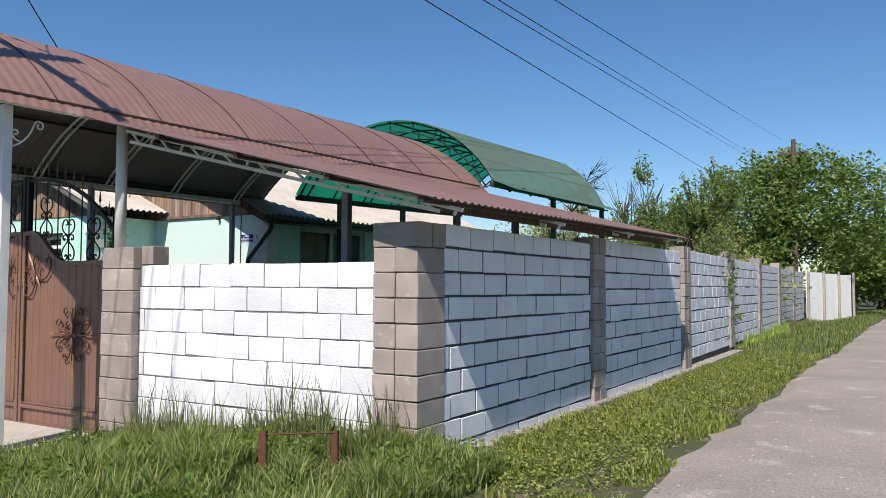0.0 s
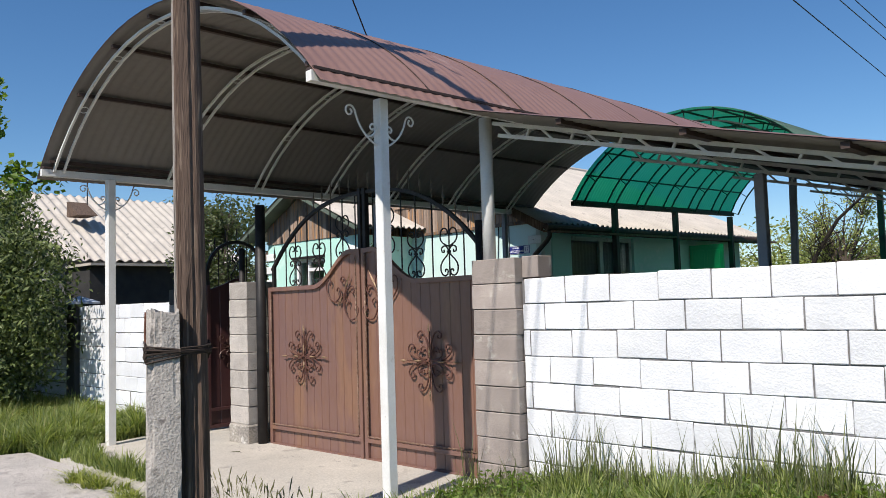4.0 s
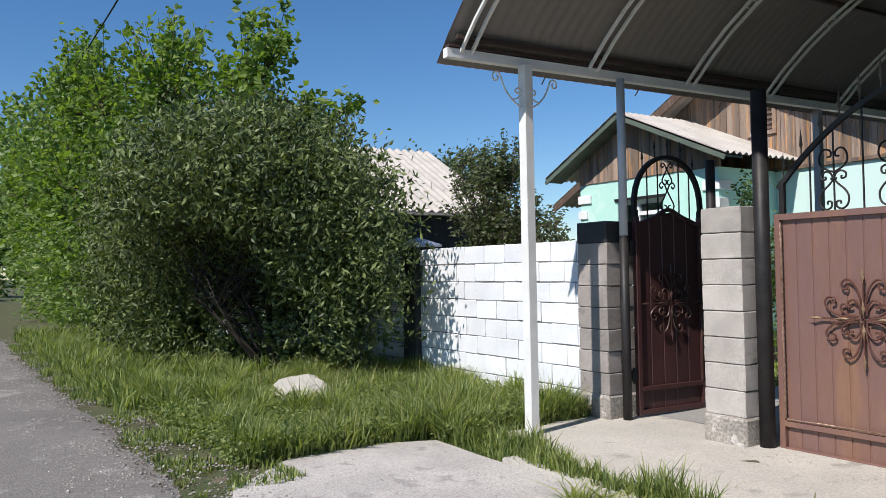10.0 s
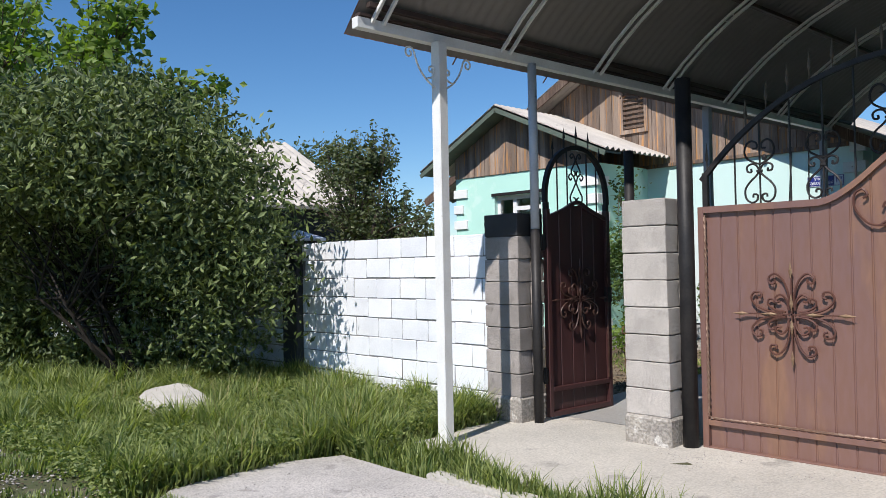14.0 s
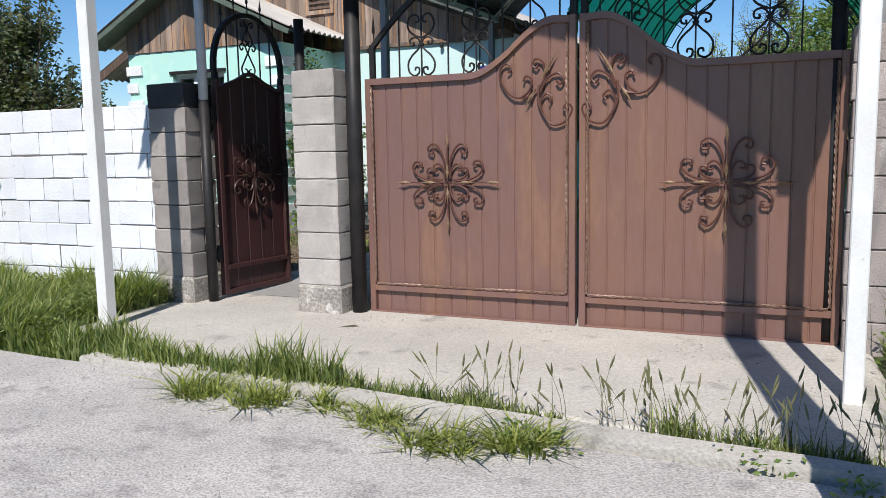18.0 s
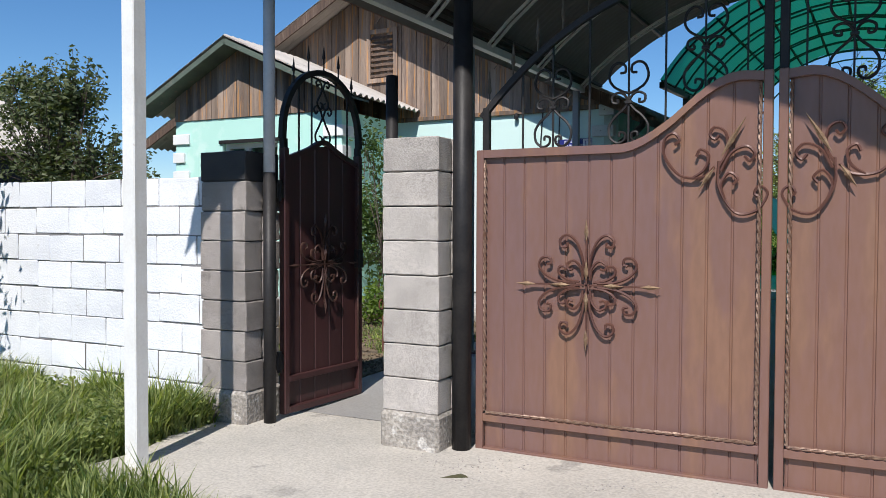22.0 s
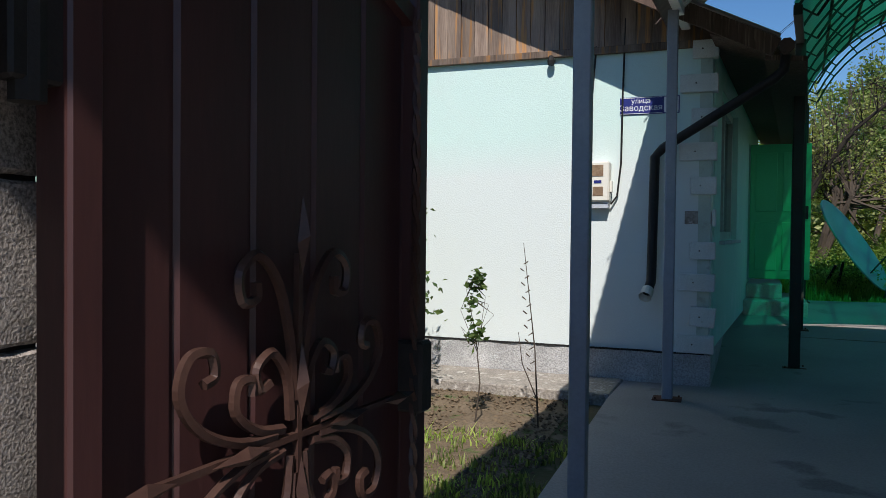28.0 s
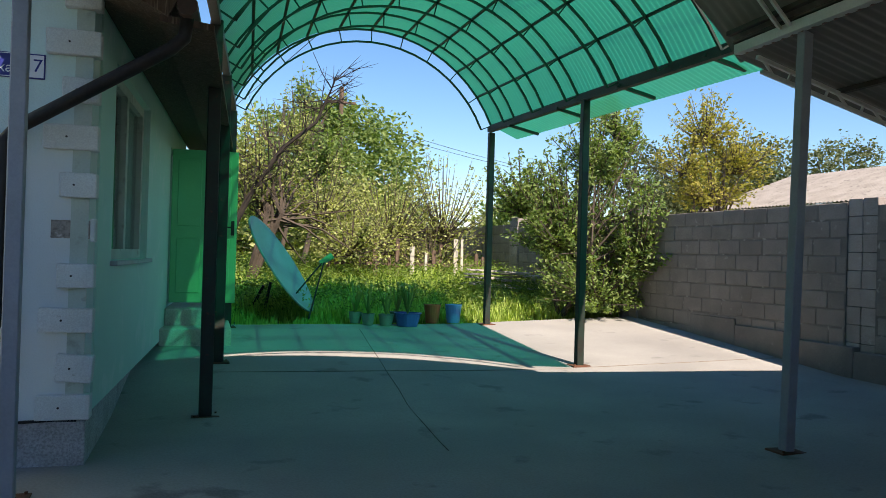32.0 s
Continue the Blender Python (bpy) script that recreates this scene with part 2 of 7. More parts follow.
WHITE_PAINT = material("white_post_paint", (0.78, 0.78, 0.76), (0.68, 0.67, 0.64), 0.5, 0.0, scale=5, fine=60, bump=0.1, c3=(0.45, 0.40, 0.34), wear=0.7)
GREY_POST = material("grey_yard_post_paint", (0.33, 0.35, 0.39), (0.27, 0.29, 0.32), 0.5, scale=5, fine=60, bump=0.1)
ROOF_BROWN = material("brown_roof_sheet", (0.275, 0.16, 0.132), (0.225, 0.13, 0.112), 0.42, 0.0, scale=0.8, fine=12, bump=0.05, c3=(0.33, 0.215, 0.185), wear=0.62, spec=0.4)
ROOF_UNDER = material("grey_sheet_underside", (0.235, 0.215, 0.195), (0.20, 0.18, 0.165), 0.6, 0.0, scale=1.0, fine=18, bump=0.05)
PURLIN = material("dark_purlin_steel", (0.055, 0.04, 0.035), (0.085, 0.055, 0.045), 0.6, 0.2, scale=6, fine=50, bump=0.1)
GREEN_SHEET = poly_sheet("green_plastic_sheet", (0.012, 0.31, 0.165))
GREEN_STEEL = material("dark_green_steel", (0.022, 0.045, 0.035), (0.03, 0.03, 0.026), 0.55, 0.2, scale=6, fine=50, bump=0.1, c3=(0.10, 0.045, 0.03), wear=0.66)
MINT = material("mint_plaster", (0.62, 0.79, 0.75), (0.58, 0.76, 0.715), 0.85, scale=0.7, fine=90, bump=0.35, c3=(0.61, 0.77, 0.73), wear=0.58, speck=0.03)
# Paler colour low on the wall, mint above, with a ragged noise edge.
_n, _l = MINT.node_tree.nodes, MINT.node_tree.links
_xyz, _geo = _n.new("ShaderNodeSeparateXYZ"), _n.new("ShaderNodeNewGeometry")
_edge, _add, _fac, _pale_mix = _n.new("ShaderNodeTexNoise"), _n.new("ShaderNodeMath"), _n.new("ShaderNodeMapRange"), _n.new("ShaderNodeMix")
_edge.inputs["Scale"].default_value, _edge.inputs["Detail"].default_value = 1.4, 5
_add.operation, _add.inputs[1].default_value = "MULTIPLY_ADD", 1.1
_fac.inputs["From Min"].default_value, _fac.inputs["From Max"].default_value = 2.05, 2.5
_pale_mix.data_type = "RGBA"
_pale_mix.inputs["A"].default_value = (0.68, 0.745, 0.735, 1)
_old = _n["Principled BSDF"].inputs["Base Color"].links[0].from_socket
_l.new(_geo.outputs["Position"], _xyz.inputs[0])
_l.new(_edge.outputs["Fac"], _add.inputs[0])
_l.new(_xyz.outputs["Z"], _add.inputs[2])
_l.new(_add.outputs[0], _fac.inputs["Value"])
_l.new(_fac.outputs[0], _pale_mix.inputs["Factor"])
_l.new(_old, _pale_mix.inputs["B"])
_l.new(_pale_mix.outputs["Result"], _n["Principled BSDF"].inputs["Base Color"])
MINT_BRIGHT = material("bright_mint_plaster", (0.50, 0.80, 0.70), (0.46, 0.75, 0.66), 0.85, scale=1.2, fine=90, bump=0.25, c3=(0.57, 0.81, 0.73), wear=0.58)
QUOIN = material("pale_corner_stone", (0.72, 0.77, 0.76), (0.62, 0.67, 0.655), 0.9, scale=5, fine=110, bump=0.5, c3=(0.45, 0.47, 0.44), wear=0.66, speck=0.1)
GRIMY_MINT = material("grimy_mint_plaster", (0.52, 0.63, 0.57), (0.43, 0.53, 0.47), 0.9, scale=3, fine=80, bump=0.3, c3=(0.36, 0.42, 0.37), wear=0.6)
SOFFIT_GREEN = material("faded_green_soffit_paint", (0.12, 0.155, 0.12), (0.085, 0.11, 0.09), 0.8, scale=3, fine=40, bump=0.2, c3=(0.17, 0.155, 0.125), wear=0.6, stretch=(1, 1, 3))
WHITE_PLASTER = material("white_plaster", (0.82, 0.83, 0.82), (0.74, 0.76, 0.75), 0.85, scale=4, fine=90, bump=0.3, c3=(0.45, 0.45, 0.43), wear=0.7)
PLINTH = material("plinth_plaster", (0.52, 0.52, 0.52), (0.33, 0.33, 0.33), 0.95, scale=3, fine=70, bump=1.0, c3=(0.45, 0.46, 0.46), speck=0.3)
BOARD = material("weathered_board", (0.36, 0.275, 0.215), (0.14, 0.10, 0.08), 0.85, scale=1.3, fine=22, bump=0.5, vary=0.38, c3=(0.45, 0.235, 0.10), wear=0.55, stretch=(7, 7, 0.35))
SLATE = material("grey_slate_sheet", (0.56, 0.51, 0.45), (0.44, 0.40, 0.355), 0.9, scale=2.0, fine=50, bump=0.4, c3=(0.34, 0.31, 0.28), wear=0.62)
SHED_SLATE = material("weathered_shed_slate", (0.30, 0.275, 0.25), (0.21, 0.19, 0.17), 0.92, scale=2.0, fine=50, bump=0.4, c3=(0.17, 0.155, 0.14), wear=0.6)
OLD_WOOD = material("old_pole_wood", (0.15, 0.10, 0.075), (0.085, 0.058, 0.045), 0.9, scale=4, fine=35, bump=0.9, stretch=(6, 6, 0.3), c3=(0.22, 0.16, 0.12), wear=0.57)
GREY_WOOD = material("silver_grey_wood", (0.40, 0.365, 0.33), (0.25, 0.22, 0.195), 0.9, scale=4, fine=35, bump=0.9, stretch=(6, 6, 0.3), c3=(0.14, 0.115, 0.10), wear=0.6, speck=0.2)
POLE_CONC = material("cast_concrete_post", (0.47, 0.43, 0.39), (0.35, 0.32, 0.29), 0.95, scale=6, fine=75, bump=1.0, c3=(0.23, 0.205, 0.185), wear=0.6, speck=0.22)
BARK = material("bark", (0.11, 0.085, 0.065), (0.07, 0.055, 0.045), 0.95, scale=9, fine=50, bump=0.9, stretch=(3, 3, 0.6))
# Near-black bark: the crown's inner shade is put into the colour.
SHADE_BARK = material("shade_darkened_bark", (0.035, 0.028, 0.022), (0.022, 0.018, 0.015), 0.95, scale=9, fine=50, bump=0.9)
GREEN_DOOR = material("green_door_paint", (0.07, 0.58, 0.27), (0.06, 0.52, 0.24), 0.4, scale=2, fine=40, bump=0.05)
DISH = material("dish_grey_paint", (0.22, 0.38, 0.40), (0.18, 0.32, 0.33), 0.55, scale=3, fine=40, bump=0.1)
PLASTIC_WHITE = material("cream_plastic", (0.78, 0.76, 0.68), (0.72, 0.70, 0.62), 0.4, scale=6, fine=40)
BLUE_PLASTIC = material("blue_plastic", (0.03, 0.13, 0.42), (0.03, 0.11, 0.36), 0.35, scale=6, fine=40)
RED_PLASTIC = material("red_plastic", (0.55, 0.10, 0.04), (0.48, 0.09, 0.04), 0.35, scale=6, fine=40)
LIGHT_BLUE = material("light_blue_plastic", (0.10, 0.33, 0.66), (0.09, 0.29, 0.6), 0.35, scale=6, fine=40)
POT = material("grey_green_pot", (0.20, 0.25, 0.22), (0.15, 0.19, 0.17), 0.6, scale=6, fine=40)
SIGN_BLUE = material("sign_blue", (0.022, 0.03, 0.20), (0.02, 0.027, 0.17), 0.4, scale=6, fine=40)
SIGN_WHITE = material("sign_white", (0.8, 0.8, 0.82), (0.76, 0.76, 0.78), 0.4, scale=6, fine=40)
BLACK_CABLE = material("black_cable", (0.012, 0.012, 0.013), (0.018, 0.018, 0.018), 0.6, scale=6, fine=40)
WINDOW_GLASS = glass("window_glass")
PVC = material("white_pvc", (0.8, 0.8, 0.8), (0.75, 0.75, 0.75), 0.35, scale=6, fine=40)
OLD_WIRE = material("dark_old_wire", (0.075, 0.052, 0.042), (0.045, 0.035, 0.03), 0.7, 0.4, scale=12, fine=60, bump=0.3)
RUST = material("rusty_iron", (0.15, 0.06, 0.035), (0.10, 0.045, 0.03), 0.8, scale=10, fine=60, bump=0.5)
GRASS = leaf_material("grass_blades", (0.05, 0.095, 0.022), (0.34, 0.375, 0.145), 0.4)
GRASS_VERGE = leaf_material("sunny_verge_grass", (0.07, 0.11, 0.02), (0.40, 0.42, 0.13), 0.4)
# Brighter grass: sunlight on the rear garden is put into the colour.
GRASS_SUN = leaf_material("sun_brightened_garden_grass", (0.17, 0.28, 0.05), (0.50, 0.58, 0.18), 0.42)
GRASS_STALK = leaf_material("dark_grass_stalks", (0.06, 0.075, 0.03), (0.16, 0.17, 0.08), 0.2)
FOXTAIL = leaf_material("foxtail_seed_heads", (0.13, 0.14, 0.06), (0.24, 0.22, 0.12), 0.25)
GRASS_DRY = leaf_material("seeding_grass", (0.20, 0.22, 0.07), (0.30, 0.27, 0.12), 0.3)
LEAF_DARK = leaf_material("dark_shrub_leaves", (0.014, 0.030, 0.008), (0.205, 0.25, 0.09), 0.2)
LEAF_LIGHT = leaf_material("bright_leaves", (0.065, 0.125, 0.022), (0.21, 0.29, 0.065), 0.42)
LEAF_MID = leaf_material("mid_green_leaves", (0.075, 0.14, 0.034), (0.24, 0.31, 0.10), 0.37)
LEAF_DULL = leaf_material("dull_leaves", (0.16, 0.19, 0.06), (0.46, 0.48, 0.20), 0.4)
LEAF_YELLOW = leaf_material("yellow_green_leaves", (0.24, 0.24, 0.05), (0.34, 0.29, 0.07), 0.4)
LEAF_GREY = leaf_material("grey_green_leaves", (0.055, 0.08, 0.035), (0.145, 0.165, 0.08), 0.28)
LEAF_SAPLING = leaf_material("sapling_leaves", (0.035, 0.075, 0.02), (0.13, 0.19, 0.055), 0.28)


# ---- mesh tools ----
class Shape:
    """Collects vertices and faces; one mesh object comes out."""

    def __init__(self):
        self.v, self.f, self.mi = [], [], []

    def add(self, verts, faces, mi=0):
        o = len(self.v)
        self.v += [tuple(p) for p in verts]
        self.f += [tuple(i + o for i in f) for f in faces]
        self.mi += [mi] * len(faces)
        return self

    def box(self, x0, y0, z0, x1, y1, z1, bev=0.0, mi=0, m=None):
        c = [(x, y, z) for z in (z0, z1) for y in (y0, y1) for x in (x0, x1)]
        fs = [(0, 2, 3, 1), (4, 5, 7, 6), (0, 1, 5, 4), (2, 6, 7, 3), (0, 4, 6, 2), (1, 3, 7, 5)]
        if bev:
            bm = bmesh.new()
            vs = [bm.verts.new(p) for p in c]
            for f in fs:
                bm.faces.new([vs[i] for i in f])
            bmesh.ops.bevel(bm, geom=bm.edges[:], offset=bev, segments=1, affect="EDGES")
            bm.verts.index_update()
            c, fs = [v.co.copy() for v in bm.verts], [[v.index for v in f.verts] for f in bm.faces]
            bm.free()
        if m:
            c = [m @ Vector(p) for p in c]
        return self.add(c, fs, mi)

    def tube(self, pts, r, n=6, cap=True, mi=0, flat=1.0):
        pts = [Vector(p) for p in pts]
        rs = r if isinstance(r, (list, tuple)) else [r] * len(pts)
        up = None
        vs = []
        for i, p in enumerate(pts):
            d = (pts[min(i + 1, len(pts) - 1)] - pts[max(i - 1, 0)])
            d = d.normalized() if d.length > 1e-9 else Vector((0, 0, 1))
            if up is None:
                up = Vector((0, 1, 0)) if abs(d.y) < 0.9 else Vector((1, 0, 0))
            a = d.cross(up)
            a = a.normalized() if a.length > 1e-6 else Vector((1, 0, 0))
            b = a.cross(d).normalized()
            up = b
            for k in range(n):
                t = 2 * math.pi * (k + 0.5) / n
                vs.append(p + a * math.cos(t) * rs[i] + b * math.sin(t) * rs[i] * flat)
        fs = [(i * n + k, i * n + (k + 1) % n, (i + 1) * n + (k + 1) % n, (i + 1) * n + k) for i in range(len(pts) - 1) for k in range(n)]
        if cap:
            fs += [tuple(range(n - 1, -1, -1)), tuple((len(pts) - 1) * n + k for k in range(n))]
        return self.add(vs, fs, mi)

    def bar(self, p, q, w, h=None, mi=0):
        """Square bar from p to q."""
        h = h or w
        p, q = Vector(p), Vector(q)
        d = (q - p).normalized()
        a = d.cross(Vector((0, 0, 1)))
        a = a.normalized() if a.length > 1e-3 else Vector((1, 0, 0))
        b = a.cross(d)
        vs = [e + a * s * w / 2 + b * t * h / 2 for e in (p, q) for s, t in ((-1, -1), (1, -1), (1, 1), (-1, 1))]
        return self.add(vs, [(3, 2, 1, 0), (4, 5, 6, 7), (0, 1, 5, 4), (1, 2, 6, 5), (2, 3, 7, 6), (3, 0, 4, 7)], mi)

    def lathe(self, prof, n=20, at=(0, 0, 0), mi=0):
        vs = [(at[0] + r * math.cos(2 * math.pi * k / n), at[1] + r * math.sin(2 * math.pi * k / n), at[2] + z) for r, z in prof for k in range(n)]
        fs = [(i * n + k, i * n + (k + 1) % n, (i + 1) * n + (k + 1) % n, (i + 1) * n + k) for i in range(len(prof) - 1) for k in range(n)]
        return self.add(vs, fs, mi)

    def prism(self, poly, axis, a, b, mi=0):
        """A flat outline given in two coordinates, pushed along axis from a to b."""
        def put(p, w):
            return (w, p[0], p[1]) if axis == "x" else (p[0], w, p[1]) if axis == "y" else (p[0], p[1], w)
        n = len(poly)
        vs = [put(p, a) for p in poly] + [put(p, b) for p in poly]
        fs = [tuple(range(n - 1, -1, -1)), tuple(range(n, 2 * n))] + [(i, (i + 1) % n, n + (i + 1) % n, n + i) for i in range(n)]
        return self.add(vs, fs, mi)

    def mesh(self, name, mats, smooth=False):
        me = bpy.data.meshes.new(name)
        me.from_pydata(self.v, [], self.f)
        for m in mats:
            me.materials.append(m)
        if any(self.mi):
            me.polygons.foreach_set("material_index", self.mi)
        if smooth:
            me.polygons.foreach_set("use_smooth", [True] * len(self.f))
        bm = bmesh.new()
        bm.from_mesh(me)
        bmesh.ops.recalc_face_normals(bm, faces=bm.faces[:])
        bm.to_mesh(me)
        bm.free()
        return me


def part(name, shape, mats, parent=None, label="", smooth=False, at=None):
    mats = mats if isinstance(mats, (list, tuple)) else [mats]
    ob = new(name, shape.mesh(name, mats, smooth))
    if at is not None:
        ob.matrix_world = at
    if parent:
        ob.parent = parent
    return tagged(ob, label)


def thing(name, label, category, loc=(0, 0, 0), rz=0, group="", kind=""):
    e = new(name)
    e.matrix_world = pose(*loc, 0, 0, rz)
    e.empty_display_size = 0.2
    return tagged(e, label, category, group, kind)


def lerp(a, b, t):
    return a + (b - a) * t


def smooth01(t):
    t = min(1.0, max(0.0, t))
    return t * t * (3 - 2 * t)


# ---- ground heights ----
def outside_z(x, y):
    dip = 0.13 * smooth01((y - 4.7) / 0.5) * (1 - smooth01((x + 2.6) / 1.1)) * smooth01((x + 3.6) / 0.5)
    return lerp(-0.28, 0.0, smooth01((x + 6.6) / 3.4)) - dip


def yard_z(x, y):
    return -0.215 - 0.043 * (1 - smooth01((y - 5.3) / 1.2)) + 0.078 * min(4.6, max(0.0, y - 12.65)) + 0.10 * min(6.0, max(0.0, y - 17.25)) + 0.04 * max(0.0, x + 6.3)


def side_x(y):
    """Outer face of the side wall."""
    return -2.90 - 0.03 * max(0.0, y - 12.9)


def ground_z(x, y):
    inside = smooth01((y - 4.85) / 0.35) * (1 - smooth01((x - side_x(y) + 0.3) / 0.2))
    far = smooth01((math.hypot(x + 6, y - 6) - 40) / 60)
    zi = yard_z(x, y) - 0.085
    return lerp(lerp(outside_z(x, y), zi, inside), -0.1, far)


def heights_sheet(name, xs, ys, f, mat, keep=None, skirt=0.0, jitter=0.0):
    s = Shape()
    nx = len(xs)
    vs = [(x, y, f(x, y) + jitter * noise.noise((x * 1.7, y * 1.7, 3.0))) for y in ys for x in xs]
    fs = []
    for j in range(len(ys) - 1):
        for i in range(nx - 1):
            if keep is None or keep((xs[i] + xs[i + 1]) / 2, (ys[j] + ys[j + 1]) / 2):
                fs.append((j * nx + i, j * nx + i + 1, (j + 1) * nx + i + 1, (j + 1) * nx + i))
    s.add(vs, fs)
    return s


def spread(a, b, near0, near1, step, far):
    """Steps that are fine between near0 and near1 and widen away from there."""
    out = list(np.arange(near0, near1 + 1e-6, step))
    d, x = step, near1
    while x < b:
        d *= far
        x += d
        out.append(min(x, b))
    d, x = step, near0
    while x > a:
        d *= far
        x -= d
        out.insert(0, max(x, a))
    return [float(v) for v in out]


gx, gy = spread(-600, 600, -24, 6, 0.4, 1.35), spread(-600, 600, -6, 30, 0.4, 1.35)
ground = part("ground", heights_sheet("ground", gx, gy, ground_z, GROUND, jitter=0.03), GROUND, smooth=True)
tagged(ground, "grassy earth ground reaching to the horizon", "ground", kind="structure")


def ragged(v, amp=0.12, f=1.1):
    return amp * (noise.noise((v * f, 1.3, 0.4)) + 0.5 * noise.noise((v * f * 3.7, 4.3, 0.4)))


# front street along x and side street along y
s = Shape()
xs = [float(v) for v in np.arange(-90, 30.01, 0.5)]
cross = [0.0, 0.05, 0.25, 0.5, 0.75, 0.95, 1.0]
vs, fs = [], []
for x in xs:
    y1 = (1.0 if x < -7 else lerp(1.0, 0.7, smooth01((x + 7) / 3))) + ragged(x)
    for c in cross:
        y = lerp(-4.4 + ragged(x + 40), y1, c)
        edge = 0.012 if 0 < c < 1 else -0.03
        vs.append((x, y, outside_z(x, y) + 0.02 + edge + 0.01 * math.sin(math.pi * c)))
n = len(cross)
fs = [(i * n + k, (i + 1) * n + k, (i + 1) * n + k + 1, i * n + k + 1) for i in range(len(xs) - 1) for k in range(n - 1)]
s.add(vs, fs)
tagged(part("road", s, ROAD, smooth=True), "worn grey asphalt village street with ragged edges", "road", kind="structure")
s = Shape()
ys = [float(v) for v in np.arange(-4.2, 90, 0.5)]
vs = []
for y in ys:
    x0 = -1.22 + ragged(y + 17) - 0.9 * (1 - smooth01((y - 0.7) / 2.6)) ** 2 + 0.012 * max(0, y - 10)
    for c in cross:
        x = lerp(x0, 3.6 + ragged(y + 80), c)
        vs.append((x, y, outside_z(x, y) + 0.026 + (0.012 if 0 < c < 1 else -0.04)))
s.add(vs, [(i * n + k, i * n + k + 1, (i + 1) * n + k + 1, (i + 1) * n + k) for i in range(len(ys) - 1) for k in range(n - 1)])
tagged(part("road_side", s, SIDE_ROAD, smooth=True), "worn grey concrete side street beside the block wall", "road", kind="structure")


def slab(name, outline, top, thick, mat, label, edge=0.05):
    """A cast slab with a slightly ragged, bevelled outline."""
    pts = []
    for i, p in enumerate(outline):
        q = outline[(i + 1) % len(outline)]
        k = max(1, int(math.dist(p, q) / 0.25))
        for j in range(k):
            x, y = lerp(p[0], q[0], j / k), lerp(p[1], q[1], j / k)
            pts.append((x + edge * noise.noise((x * 2, y * 2, 1)), y + edge * noise.noise((x * 2, y * 2, 7))))
    cx, cy = sum(p[0] for p in pts) / len(pts), sum(p[1] for p in pts) / len(pts)
    inn = [(lerp(x, cx, 0.012), lerp(y, cy, 0.012)) for x, y in pts]
    m = len(pts)
    s = Shape()
    s.add([(x, y, top(x, y) - thick) for x, y in pts] + [(x, y, top(x, y) - 0.015) for x, y in pts] + [(x, y, top(x, y)) for x, y in inn],
          [(i, (i + 1) % m, m + (i + 1) % m, m + i) for i in range(m)] + [(m + i, m + (i + 1) % m, 2 * m + (i + 1) % m, 2 * m + i) for i in range(m)] + [tuple(range(2 * m, 3 * m))])
    return tagged(part(name, s, mat), label, "slab", kind="structure")


slab("pavement_apron", [(-11.5, 3.0), (-11.75, 2.3), (-11.6, 1.75), (-11.05, 1.2), (-10.2, 1.0), (-6.3, 0.95), (-6.3, 2.66), (-8.4, 2.80), (-9.8, 2.95)],
     lambda x, y: -0.245, 0.2, APRON, "rough pale concrete apron with broken edges before the gate")
slab("pavement_gate", [(-11.5, 3.57), (-10.4, 3.36), (-9.2, 3.2), (-6.35, 3.0), (-6.35, 5.3), (-11.66, 5.3), (-11.66, 4.6), (-11.45, 4.0)],
     lambda x, y: -0.262, 0.2, CONC, "smooth pale concrete slab under the gate canopy", 0.02)
slab("kerb", [(-10.6, 2.98), (-9.8, 2.96), (-6.4, 2.72), (-6.4, 2.84), (-9.8, 3.06), (-10.6, 3.07)], lambda x, y: -0.212, 0.2, CONC, "narrow concrete kerb strip with grass along it", 0.02)

# concrete yard
s = Shape()
ox, oy = [-11.35, -11.0, -10.6] + [float(v) for v in np.arange(-10.2, -2.9, 0.6)] + [-3.0], [5.2, 5.45, 5.7, 6.0, 6.3] + [float(v) for v in np.arange(6.8, 17.3, 0.6)]
s = heights_sheet("floor_yard", ox, oy, yard_z, YARD, jitter=0.006)
tagged(part("floor_yard", s, YARD, smooth=True), "grey concrete yard floor with faint joints", "floor", kind="structure")
s = Shape()
for a, b in (((-8.3, 11.2), (-7.7, 16.6)), ((-9.8, 14.2), (-3.2, 13.8))):
    k = 24
    ps = [(lerp(a[0], b[0], i / k), lerp(a[1], b[1], i / k)) for i in range(k + 1)]
    s.tube([(x + 0.02 * noise.noise((x, y, 0)), y + 0.02 * noise.noise((y, x, 0)), yard_z(x, y) + 0.001) for x, y in ps], 0.008, 4, flat=0.4)
tagged(part("floor_joint", s, OLD_BLOCK), "dark narrow joints in the concrete yard floor", "joint", kind="structure")

# ---- block walls ----
rng = random.Random(5)


